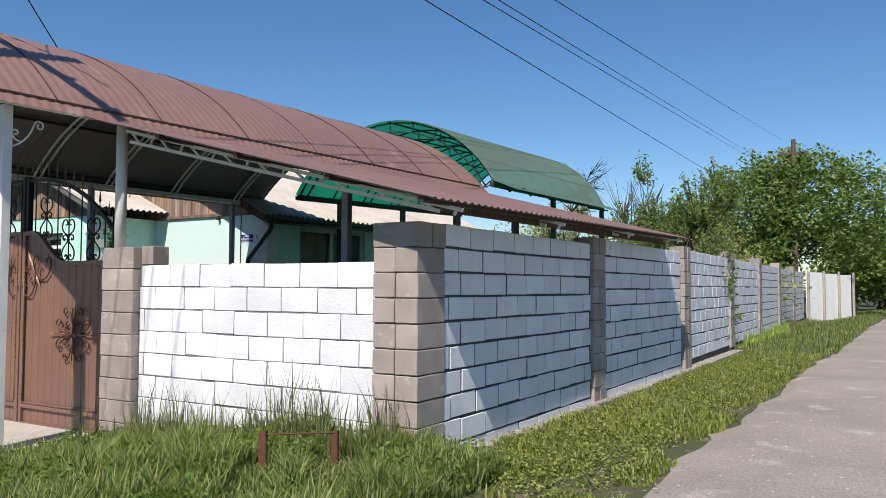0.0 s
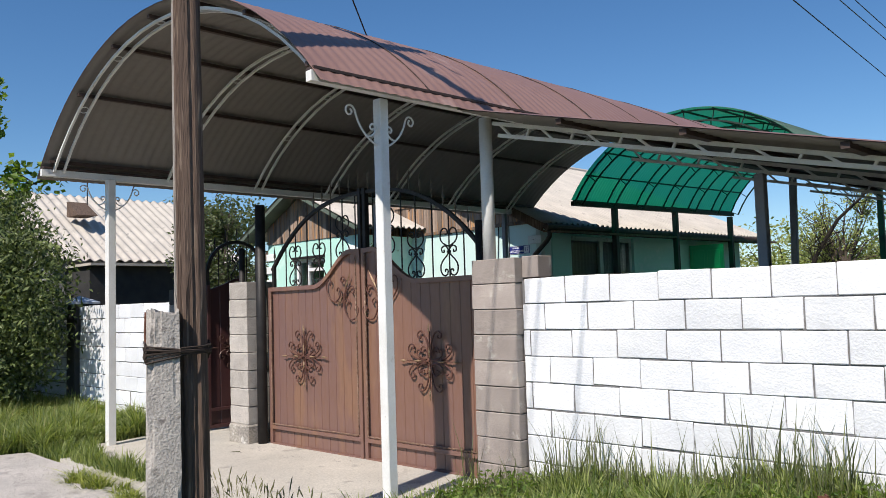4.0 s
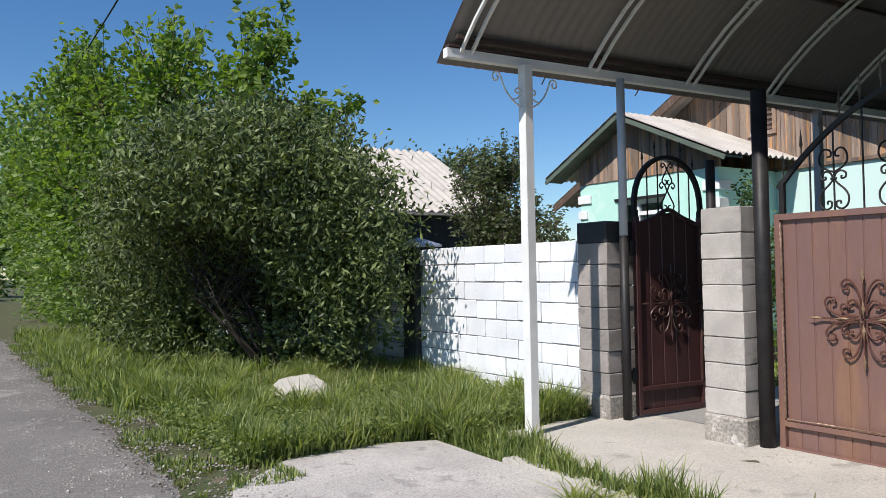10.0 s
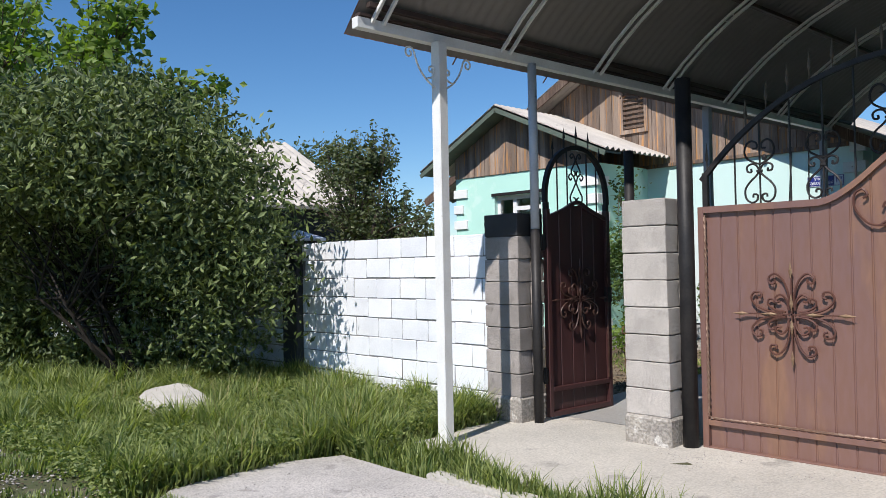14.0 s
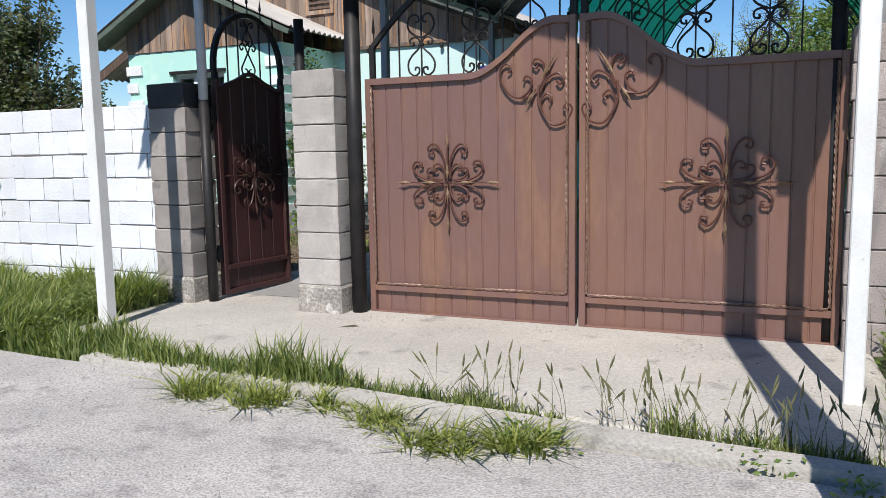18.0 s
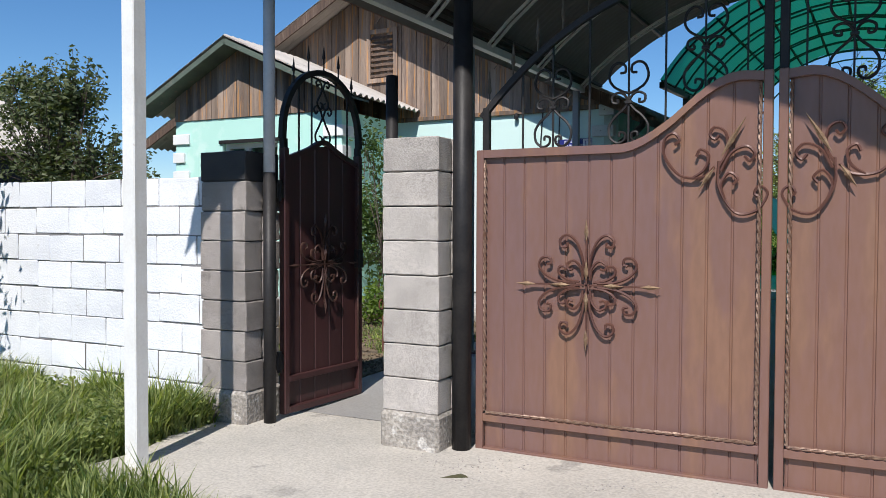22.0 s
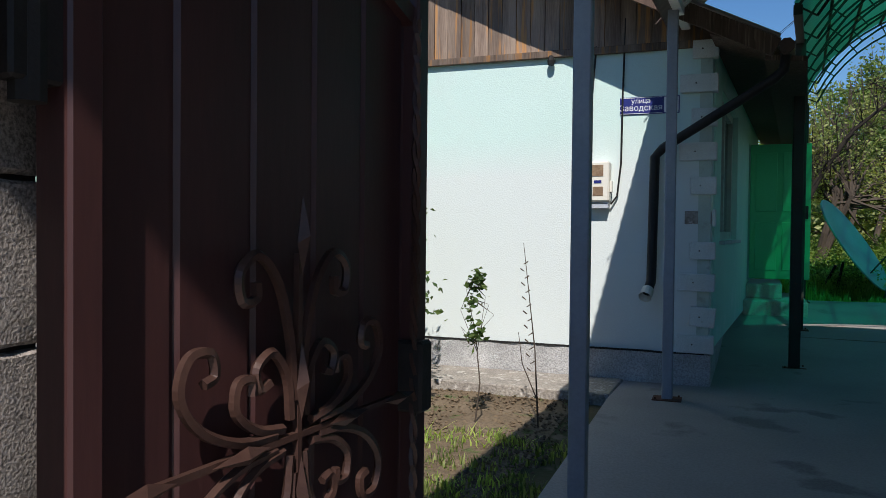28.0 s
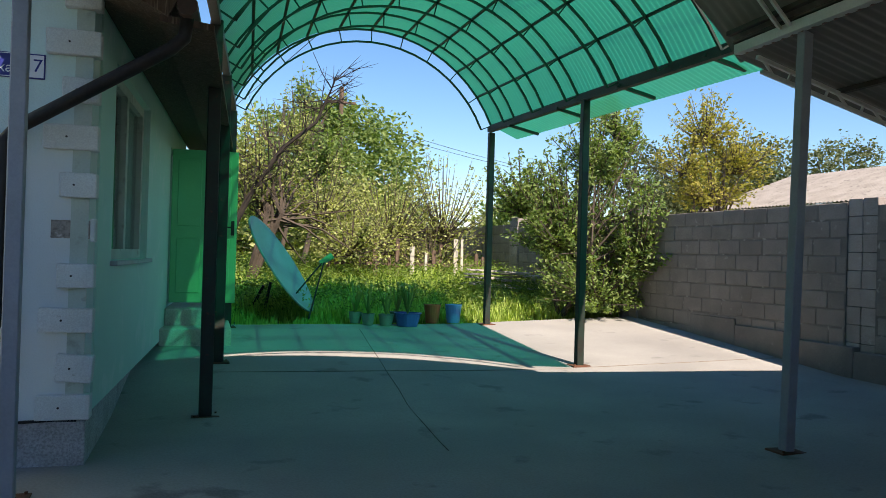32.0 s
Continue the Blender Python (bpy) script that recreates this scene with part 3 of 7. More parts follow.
def block_mesh(name, w, d, h, mats, mis, worn, seed, cuts):
    """One block with worn, uneven edges, its base at the middle of its footprint; mis: the material of the front, the other faces."""
    bm = bmesh.new()
    bmesh.ops.create_cube(bm, size=1.0)
    for v in bm.verts:
        v.co = (v.co.x * w, v.co.y * d, (v.co.z + 0.5) * h)
    bmesh.ops.bevel(bm, geom=bm.edges[:], offset=0.004 + worn * 0.4, segments=1, affect="EDGES")
    if cuts:
        bmesh.ops.subdivide_edges(bm, edges=[e for e in bm.edges if e.calc_length() > 0.1], cuts=cuts, use_grid_fill=True)
    for v in bm.verts:
        p = v.co * 11 + Vector((seed * 7.3, seed * 3.1, 0))
        rim = sum((abs(v.co.x) > w / 2 - 0.01, abs(v.co.y) > d / 2 - 0.01, abs(v.co.z - h / 2) > h / 2 - 0.01))
        v.co += (1.0 if rim > 1 else 0.1) * (noise.noise_vector(p) * worn * 0.5 + noise.noise_vector(p * 5.3) * worn)
    bmesh.ops.recalc_face_normals(bm, faces=bm.faces[:])
    me = bpy.data.meshes.new(name)
    bm.to_mesh(me)
    bm.free()
    for m in mats:
        me.materials.append(m)
    for p in me.polygons:
        p.material_index = mis[0] if p.normal.y < -0.5 else mis[1]
    return me


MESHES = {}


def brick(parent, mats, mis, w, d, h, x, y, z, rz=0, tilt=0.0, worn=0.0035, cuts=1):
    seed = rng.randrange(4)
    key = (round(w, 2), round(d, 2), round(h, 3), tuple(m.name for m in mats), mis, seed, worn)
    if key not in MESHES:
        MESHES[key] = block_mesh("brick", w, d, h, mats, mis, worn, seed, cuts)
    ob = new("brick", MESHES[key])
    ob.matrix_world = pose(x + rng.uniform(-.002, .002), y, z, 0, tilt, rz)
    ob.parent = parent
    return ob


def block_wall(name, label, p, q, base, courses, mats, mis, h=0.2, w=0.4, d=0.19, proud=0.004, joined=False, mortar=MORTAR, first=None, gap=0.012, inner=None):
    """A wall of blocks between p and q (the front face's foot), seen from the right-hand side of p to q as its front (-y when it runs along +x)."""
    L = math.dist(p, q)
    ang = math.atan2(q[1] - p[1], q[0] - p[0])
    e = thing(name, label, "wall", (0, 0, 0), kind="structure")
    nx, ny = -math.sin(ang), math.cos(ang)
    core = Shape()
    m = pose(p[0], p[1], 0, 0, 0, math.degrees(ang))
    core.box(0, 0.0085, base - 0.25, L, d * 0.6 if inner else d - 0.012, base + courses * h - 0.02, m=m)
    part("mortar", core, mortar, e)
    if inner:
        part("mortar", Shape().box(0, d * 0.6 + 0.001, base - 0.25, L, d - 0.007, base + courses * h - 0.02, m=m), inner, e, "dull grey mortar")
    rest = Shape()
    for c in range(courses):
        off = (first[c % len(first)] % w) - w if first else (-w / 2 if c % 2 else 0.0) + rng.uniform(-0.09, 0.09)
        x = off
        while x < L - 0.02:
            a, b = max(x, 0), min(x + w, L)
            if b - a > 0.06:
                bw = b - a - gap * rng.uniform(0.6, 1.0)
                mid = (a + b) / 2
                py = d / 2 + rng.uniform(-proud, proud)
                X, Y = p[0] + math.cos(ang) * mid + nx * py, p[1] + math.sin(ang) * mid + ny * py
                if joined:
                    rest.box(-bw / 2, -d / 2, 0, bw / 2, d / 2, h - gap - 0.002, m=pose(X, Y, base + c * h, 0, 0, math.degrees(ang)))
                else:
                    brick(e, mats, mis, bw, d, h - gap, X, Y, base + c * h + rng.uniform(-.004, .004), math.degrees(ang), rng.uniform(-.5, .5))
            x += w
    if joined:
        me = part("bricks", rest, mats, e)
        for f in me.data.polygons:
            nrm = f.normal
            f.material_index = mis[0] if nrm.x * -nx + nrm.y * -ny > 0.5 else mis[1]
        tagged(me, kind="stuff")
    return e


def block_pillar(name, label, x0, y0, x1, y1, base, top, mat, split="", foot=0.0, black=0, h=0.2, mortar=DARK_JOINT, worn=0.0045, cuts=1):
    e = thing(name, label, "pillar", (0, 0, 0), kind="structure")
    if foot:
        f = Shape()
        f.box(x0 - 0.01, y0 - 0.02, base - 0.1, x1 + 0.012, y1 + 0.01, base + foot, 0.02)
        part("footing", f, FOOTING, e, "rough cast concrete footing")
    z = base + foot
    part("mortar", Shape().box(x0 + 0.015, y0 + 0.015, base - 0.1, x1 - 0.015, y1 - 0.015, top - 0.02), mortar, e)
    k = max(1, round((top - z) / h))
    hh = (top - z) / k
    w, d = x1 - x0, y1 - y0
    for c in range(k):
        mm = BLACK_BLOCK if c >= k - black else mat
        j = lambda: rng.uniform(-0.006, 0.006)
        zz = z + c * hh
        if split and not (c == k - 1 and not black and split == "x"):
            if (c % 2 == 0) or split == "x":
                for sx in (0.25, 0.75):
                    brick(e, [mm], (0, 0), w / 2 - 0.008, d, hh - 0.008, x0 + w * sx, (y0 + y1) / 2 + j(), zz, 0, 0, worn, cuts)
            else:
                for sy in (0.25, 0.75):
                    brick(e, [mm], (0, 0), w, d / 2 - 0.007, hh - 0.006, (x0 + x1) / 2 + j(), y0 + d * sy, zz, 0, 0, worn, cuts)
        else:
            for sy in (0.25, 0.75):
                brick(e, [mm], (0, 0), w, d / 2 - 0.007, hh - 0.006, (x0 + x1) / 2 + j(), y0 + d * sy + j() * 0.5, zz, 0, 0, worn, cuts)
    return e


WB = [WHITE_BLOCK, OLD_BLOCK]
block_wall("wall_front", "white-painted cinder block wall with dark joints beside the gate", (-6.06, 4.85), (-3.29, 4.85), -0.238, 8, WB, (0, 1), h=0.2075, w=0.393, first=(0.63, 0.62, 0.63, 0.46, 0.64, 0.46, 0.61, 0.81), mortar=WALL_JOINT, gap=0.008)
_e = bpy.data.objects["wall_front"]
brick(_e, [GREY_BLOCK], (0, 0), 0.16, 0.19, 0.175, -5.985, 4.96, 1.423)
block_wall("wall_side_1", "blue-white painted block wall in the shade of the lean-to roof", (-2.88, 5.19), (-2.88, 8.42), -0.2015, 10, WB, (0, 1), h=0.1935, w=0.418, first=(0.1, 0.267, 0.1, 0.27, 0.085, 0.26, 0.07, 0.26, 0.227, 0.01), gap=0.018, inner=INNER_JOINT)
block_wall("wall_side_2", "blue-white painted block wall in the shade of the lean-to roof", (-2.88, 8.82), (-2.90, 12.5), -0.1785, 10, WB, (0, 1), h=0.1985, w=0.418, first=(0.1, 0.3, 0.12, 0.31, 0.06, 0.28), gap=0.018, inner=INNER_JOINT)
block_wall("wall_left", "white-painted block wall dappled by shrub shadow", (-14.55, 4.76), (-11.66, 4.76), -0.24, 8, WB, (0, 1), h=0.2015, w=0.37, first=(0.07, 0.23, 0.08, 0.24, 0.08, 0.22, 0.06, 0.24), mortar=WALL_JOINT, gap=0.008)
ys0 = 12.9
for i in range(5):
    block_wall("wall_side_%d" % (i + 3), "white-painted block wall running along the side street", (-2.90 - 0.03 * i * 4.3, ys0 + 4.3 * i), (-2.90 - 0.03 * (i + 0.9) * 4.3, ys0 + 4.3 * i + 3.9), 0.05, 9, WB, (0, 1), joined=i > 1, gap=0.018, inner=INNER_JOINT)
block_wall("wall_left_2", "white-painted block wall behind the shrub", (-24.0, 4.76), (-14.85, 4.76), -0.22, 8, WB, (0, 1), joined=True, mortar=WALL_JOINT)
block_pillar("pillar_corner", "grey cinder block corner pillar with wide joints", -3.285, 4.79, -2.87, 5.19, -0.012, 1.715, GREY_BLOCK, "x", h=0.192)
block_pillar("pillar_gate_right", "pale cinder block pillar beside the driveway gate", -6.525, 4.77, -6.065, 5.17, -0.3, 1.595, GREY_BLOCK, "", 0.015, h=0.208)
block_pillar("pillar_gate_middle", "pale cinder block pillar between wicket and gate", -10.255, 4.735, -9.888, 5.1, -0.28, 1.556, PALE_BLOCK, "", 0.228, h=0.201, worn=0.004, cuts=6)
# Top course is near-black: the canopy's shadow is put into its colour.
block_pillar("pillar_wicket", "grey-brown cinder block pillar, top course darkened as canopy shade", -11.665, 4.72, -11.285, 5.08, -0.28, 1.528, WORN_BLOCK, "", 0.231, 1, h=0.197, worn=0.004, cuts=6)
for i, y in enumerate((8.42, 12.5)):
    block_pillar("pillar_side_%d" % (i + 1), "grey cinder block pillar in the side wall", -3.068, y, -2.84, y + 0.4, -0.1, 1.80 if i == 0 else 1.88, GREY_BLOCK, "")
for i in range(4):
    x = -2.90 - 0.03 * (i + 0.92) * 4.3
    block_pillar("pillar_side_%d" % (i + 3), "grey cinder block pillar in the side wall", x - 0.22, 16.8 + 4.3 * i, x + 0.04, 17.2 + 4.3 * i, 0.0, 1.98, GREY_BLOCK, "")
e = thing("pillar_left", "dark grey pillar with a pointed metal cap", "pillar", kind="structure")
part("shaft", Shape().box(-14.85, 4.68, -0.35, -14.55, 4.98, 1.40, 0.01), BLACK_BLOCK, e)
part("cap", Shape().add([(-14.92, 4.61, 1.40), (-14.48, 4.61, 1.40), (-14.48, 5.05, 1.40), (-14.92, 5.05, 1.40), (-14.92, 4.61, 1.43), (-14.48, 4.61, 1.43), (-14.48, 5.05, 1.43), (-14.92, 5.05, 1.43), (-14.7, 4.83, 1.53)],
     [(0, 1, 2, 3), (0, 1, 5, 4), (1, 2, 6, 5), (2, 3, 7, 6), (3, 0, 4, 7), (4, 5, 8), (5, 6, 8), (6, 7, 8), (7, 4, 8)]), GREY_PAINT, e, "grey metal cap")
s = Shape()
for k in range(9):
    y = 5.19 + 1.3 * k
    s.box(-2.95, y, -0.35, -2.755 + rng.uniform(-0.012, 0.012), y + 1.3, -0.083 + 0.006 * k + rng.uniform(-0.008, 0.008), 0.012)
inner = Shape()
for k in range(9):
    y = 8.9 + 0.95 * k
    inner.box(-3.17, y, yard_z(-3.1, y) - 0.2, -3.06, y + 0.945, yard_z(-3.1, y + 0.5) + 0.3, 0.008)
tagged(part("wall_plinth", inner, OLD_BLOCK), "dark cast plinth ledge along the foot of the yard wall", "plinth", kind="structure")
tagged(part("wall_footing", s, FOOTING), "pale concrete footing strip under the side wall", "footing", kind="structure")


# ---- canopy over the gate ----
def left_eave(y):
    return lerp(-11.33, -10.86, (y - 3.1) / 7.9)


def right_eave(y):
    return lerp(-6.44, -5.92, (y - 3.1) / 7.9)


def arch_at(y, a, z0=2.88, rise=1.08, drop=0.0, le=left_eave, re=right_eave):
    """A point on the barrel at the share a (0 left, 1 right)."""
    l, r = le(y), re(y)
    half = (r - l) / 2
    R = (half * half + rise * rise) / (2 * rise)
    th = math.asin(half / R)
    t = lerp(-th, th, a)
    return Vector(((l + r) / 2 + (R - drop) * math.sin(t), y, z0 + rise - R + (R - drop) * math.cos(t)))


def barrel_sheet(y0, y1, a0, a1, off, pitch, amp, point, na=22):
    s = Shape()
    ny = int((y1 - y0) / pitch * 4)
    vs = []
    for j in range(ny + 1):
        y = lerp(y0, y1, j / ny)
        wv = amp * math.sin(2 * math.pi * (y - y0) / pitch)
        for i in range(na + 1):
            vs.append(point(y, lerp(a0, a1, i / na), drop=off - wv))
    s.add(vs, [(j * (na + 1) + i, j * (na + 1) + i + 1, (j + 1) * (na + 1) + i + 1, (j + 1) * (na + 1) + i) for j in range(ny) for i in range(na)])
    return s


canopy = thing("gate_canopy", "barrel-vaulted canopy of brown profiled steel sheet over the gate", "canopy")
part("roof_sheet", barrel_sheet(3.05, 11.435, -0.03, 1.03, -0.03, 0.105, 0.004, arch_at), ROOF_BROWN, canopy, "brown profiled steel sheet", smooth=True)
part("sheet_underside", barrel_sheet(3.055, 11.43, -0.028, 1.028, -0.024, 0.105, 0.006, arch_at), ROOF_UNDER, canopy, "grey unpainted underside", smooth=True)
for y in (4.15, 5.25, 6.4, 7.5, 8.6, 9.75, 10.8):
    part("sheet_lap", Shape().tube([arch_at(y + 0.01 * math.sin(k), k / 24, drop=-0.034) for k in range(-1, 25)], 0.006, 4), PURLIN, canopy, "dark lap between sheets")
part("sheet_lap", Shape().tube([arch_at(lerp(3.1, 11.3, k / 30), 0.57, drop=-0.034) for k in range(31)], 0.005, 4), PURLIN, canopy, "dark lap between sheets")
for a in (0.02, 0.2, 0.36, 0.5, 0.64, 0.8, 0.98):
    part("purlin", Shape().bar(arch_at(3.1, a, drop=0.02), arch_at(11.3, a, drop=0.02), 0.045, 0.035), PURLIN, canopy)
for i, y in enumerate((3.22, 4.53, 5.74, 6.87, 8.05, 9.3, 10.7)):
    r = Shape()
    for dy in (-0.05, 0.05):
        r.tube([arch_at(y + dy, k / 18, drop=0.055) for k in range(19)], 0.017, 4)
    for k in (3, 6, 9, 12, 15):
        c = arch_at(y, k / 18, drop=0.055)
        tx = (arch_at(y, k / 18 + 0.01) - arch_at(y, k / 18 - 0.01)).normalized()
        r.tube([c + (tx * math.cos(t) + Vector((0, 1, 0)) * math.sin(t)) * 0.045 for t in [2 * math.pi * q / 10 for q in range(11)]], 0.006, 4, False)
    part("arch_rib", r, WHITE_PAINT, canopy, "white-painted double tube rib with rings")
for f in (left_eave, right_eave):
    part("eave_beam", Shape().bar((f(3.05), 3.05, 2.83), (f(11.3), 11.3, 2.83), 0.07, 0.075), WHITE_PAINT, canopy, "white-painted eave beam")
    part("gutter_lip", Shape().bar((f(3.06), 3.06, 2.885), (f(11.3), 11.3, 2.885), 0.10, 0.02), PURLIN, canopy)


def hook(p0, p1, bulge, curl, turns=1.1, n=10, side=1):
    """Points of a scroll in a plane: an arc from p0 to p1 that ends in a spiral of radius curl."""
    p0, p1 = Vector(p0), Vector(p1)
    d = p1 - p0
    nrm = Vector((-d.y, d.x)) * side
    mid = (p0 + p1) / 2 + nrm * bulge
    pts = [(1 - t) ** 2 * p0 + 2 * t * (1 - t) * mid + t * t * p1 for t in [i / n for i in range(n + 1)]]
    tang = (p1 - mid).normalized()
    c = p1 + Vector((-tang.y, tang.x)) * curl * -side
    a0 = math.atan2(p1.y - c.y, p1.x - c.x)
    k = int(9 * turns) + 2
    for i in range(1, k + 1):
        t = i / k
        a = a0 - side * t * turns * 2 * math.pi
        r = curl * (1 - 0.72 * t)
        pts.append(c + Vector((math.cos(a), math.sin(a))) * r)
    return pts


def iron(pts, r, y=0.0, n=4):
    return Shape().tube([(p.x, y, p.y) for p in pts], r, n)


def post(parent_label, x, y, z0, z1, mat, size, round_=False, group="", name="post", plate=True, scrolls=False, two=None):
    e = thing(name, parent_label, "post", (x, y, z0), group=group)
    h = z1 - z0
    if round_:
        part("shaft", Shape().tube([(0, 0, -0.1), (0, 0, h * (0.537 if two else 1))], size / 2, 14), two or mat, e, smooth=True)
        if two:
            part("upper_shaft", Shape().tube([(0, 0, h * 0.537), (0, 0, h)], size / 2 - 0.003, 14), mat, e, smooth=True)
    else:
        part("shaft", Shape().box(-size / 2, -size / 2, -0.1, size / 2, size / 2, h, 0.006), mat, e)
    if plate:
        part("base_plate", Shape().box(-0.11, -0.09, -0.012, 0.11, 0.09, 0.008, 0.003), RUST, e)
        for bx, by in ((-0.085, -0.065), (0.085, 0.065)):
            part("bolt", Shape().tube([(bx, by, 0.0), (bx, by, 0.022)], 0.009, 6), RUST, e)
    if scrolls:
        for sd in (-1, 1):
            a = hook((0.045, h - 0.36), (0.26, h - 0.12), -0.25 * 1, 0.05, 1.15, side=1)
            b = hook((0.14, h - 0.30), (0.055, h - 0.24), 0.35, 0.035, 1.0, side=1)
            sh = Shape()
            for q in (a, b):
                sh.tube([(0, sd * p.x, p.y) for p in q], 0.008, 5)
            part("scroll_bracket", sh, WHITE_PAINT, e)
    return e


post("square white-painted steel canopy post with curled brackets", -6.52, 3.78, -0.26, 2.80, WHITE_PAINT, 0.085, group="canopy posts", name="canopy_post", scrolls=True, plate=False)
post("square white-painted steel canopy post with curled brackets", -11.23, 3.78, -0.26, 2.80, WHITE_PAINT, 0.09, group="canopy posts", name="canopy_post", scrolls=True, plate=False)
post("round grey-painted steel pipe beside the wicket, black below", -11.185, 4.846, -0.26, 2.80, GREY_PAINT, 0.082, True, "gate pipes", "gate_pipe", False, two=BLACK_IRON)
post("round white-painted steel pipe standing on the gate pillar", -6.41, 4.88, 1.62, 2.80, WHITE_PAINT, 0.11, True, "gate pipes", "gate_pipe", False)
post("tall black round gate pipe with sleeve marks", -9.80, 4.87, -0.27, 2.42, BLACK_IRON, 0.115, True, "gate pipes", "gate_pipe", False)
post("black round gate pipe beside the block pillar", -6.60, 4.98, -0.27, 1.95, BLACK_IRON, 0.08, True, "gate pipes", "gate_pipe", False)
post("black round pipe beside the wicket opening, taller than the pillar", -10.325, 4.96, -0.27, 1.96, BLACK_IRON, 0.076, True, "gate pipes", "gate_pipe", False)
for x, y, t in ((-11.115, 7.83, 2.80), (-10.91, 10.70, 2.80), (-5.97, 10.6, 2.80)):
    yp = post("square grey-painted steel post bolted to the yard floor", x, y, yard_z(x, y), t, GREY_POST, 0.08, group="yard posts", name="yard_post")
    if x > -6:
        yp.matrix_world = pose(x, y, yard_z(x, y), 0, 1.6, 0)

# lean-to roof between canopy and side wall
lean = thing("lean_to_roof", "brown profiled lean-to roof sloping to the side wall", "roof")


def lean_pt(y, a, drop=0.0):
    p, q = Vector((right_eave(y) + 0.04, y, 2.76)), Vector((-2.52, y, lerp(1.80, 1.90, (y - 4.4) / 6.8)))
    return p.lerp(q, a) + Vector((0.24, 0, 0.97)) * -drop


part("roof_sheet", barrel_sheet(4.42, 11.35, -0.01, 1.0, -0.03, 0.105, 0.009, lean_pt, 10), ROOF_BROWN, lean, "brown profiled steel sheet", smooth=True)
part("sheet_underside", barrel_sheet(4.425, 11.345, -0.005, 0.998, -0.024, 0.105, 0.009, lean_pt, 10), ROOF_UNDER, lean, "grey unpainted underside", smooth=True)
for y in (4.85, 6.8, 8.9, 11.1):
    r = Shape()
    top = [lean_pt(y, a, 0.03) for a in (0, 1)]
    bot = [lean_pt(y, 0.02, 0.125), lean_pt(y, 0.95, 0.075)]
    r.bar(top[0], top[1], 0.03).bar(bot[0], bot[1], 0.03)
    k = 9
    for i in range(k):
        a0, a1 = (i + 0.15) / k, (i + 0.5) / k
        r.bar(lean_pt(y, a0, 0.03), lean_pt(y, a1, lerp(0.125, 0.075, a1)), 0.018)
        r.bar(lean_pt(y, a1 + 0.04, lerp(0.125, 0.075, a1)), lean_pt(y, (i + 0.9) / k, 0.03), 0.018)
    part("truss", r, WHITE_PAINT, lean, "white-painted lattice truss")
for a in (0.25, 0.5, 0.75, 0.97):
    part("purlin", Shape().bar(lean_pt(4.45, a, 0.0), lean_pt(11.15, a, 0.0), 0.05, 0.04), PURLIN, lean)
part("eave_board", Shape().bar((-2.80, 4.9, 1.83), (-2.80, 11.2, 1.87), 0.04, 0.07), OLD_WOOD, lean, "dark wooden eave board")
for x, y in ((-4.6, 4.95), (-4.2, 8.0)):
    post("square grey-painted steel post under the lean-to roof", x, y + 1.2, -0.2, 2.2, GREY_POST, 0.08, group="lean-to posts", name="yard_post")


# ---- driveway gate ----
def top_line(u):
    """Top of a gate leaf at the share u from its hinge (0) to its free edge (1)."""
    return lerp(1.476, 1.80, smooth01((u - 0.52) / 0.40)) + 0.02 * math.sin(math.pi * max(0, (u - 0.7) / 0.3))


def leaf_spike(x, z, ang, L=0.11, w=0.018, y=0.0):
    d, n_ = Vector((math.cos(ang), 0, math.sin(ang))), Vector((-math.sin(ang), 0, math.cos(ang)))
    c = Vector((x, y, z))
    sh = Shape()
    sh.add([c - d * L * 0.5, c + n_ * w - d * 0.1 * L, c + d * L * 0.5, c - n_ * w - d * 0.1 * L, c + Vector((0, -0.014, 0)), c + Vector((0, 0.01, 0))],
           [(0, 1, 4), (1, 2, 4), (2, 3, 4), (3, 0, 4), (1, 0, 5), (2, 1, 5), (3, 2, 5), (0, 3, 5)])
    return sh


def twisted_rope(parent, p, q, r=0.009, mat=ROPE):
    p, q = Vector(p), Vector(q)
    L = (q - p).length
    k = int(L / 0.014)
    sh = Shape()
    d = (q - p).normalized()
    a = d.cross(Vector((0, 1, 0)))
    if a.length < 0.1:
        a = d.cross(Vector((1, 0, 0)))
    a.normalize()
    b = a.cross(d)
    for ph in (0, math.pi):
        sh.tube([p + d * (L * i / k) + (a * math.cos(i * 0.9 + ph) + b * math.sin(i * 0.9 + ph)) * r * 0.55 for i in range(k + 1)], r * 0.62, 4, False)
    return part("twisted_rod", sh, mat, parent)


def curl(ctrl, n=5):
    """A smooth line through a few points of a plane."""
    P = [Vector(p) for p in ctrl]
    P = [P[0] * 2 - P[1]] + P + [P[-1] * 2 - P[-2]]
    out = []
    for i in range(1, len(P) - 2):
        for k in range(n):
            t = k / n
            out.append(0.5 * ((2 * P[i]) + (P[i + 1] - P[i - 1]) * t + (2 * P[i - 1] - 5 * P[i] + 4 * P[i + 1] - P[i + 2]) * t * t + (3 * P[i] - P[i - 1] - 3 * P[i + 1] + P[i + 2]) * t ** 3))
    return out + [P[-2]]


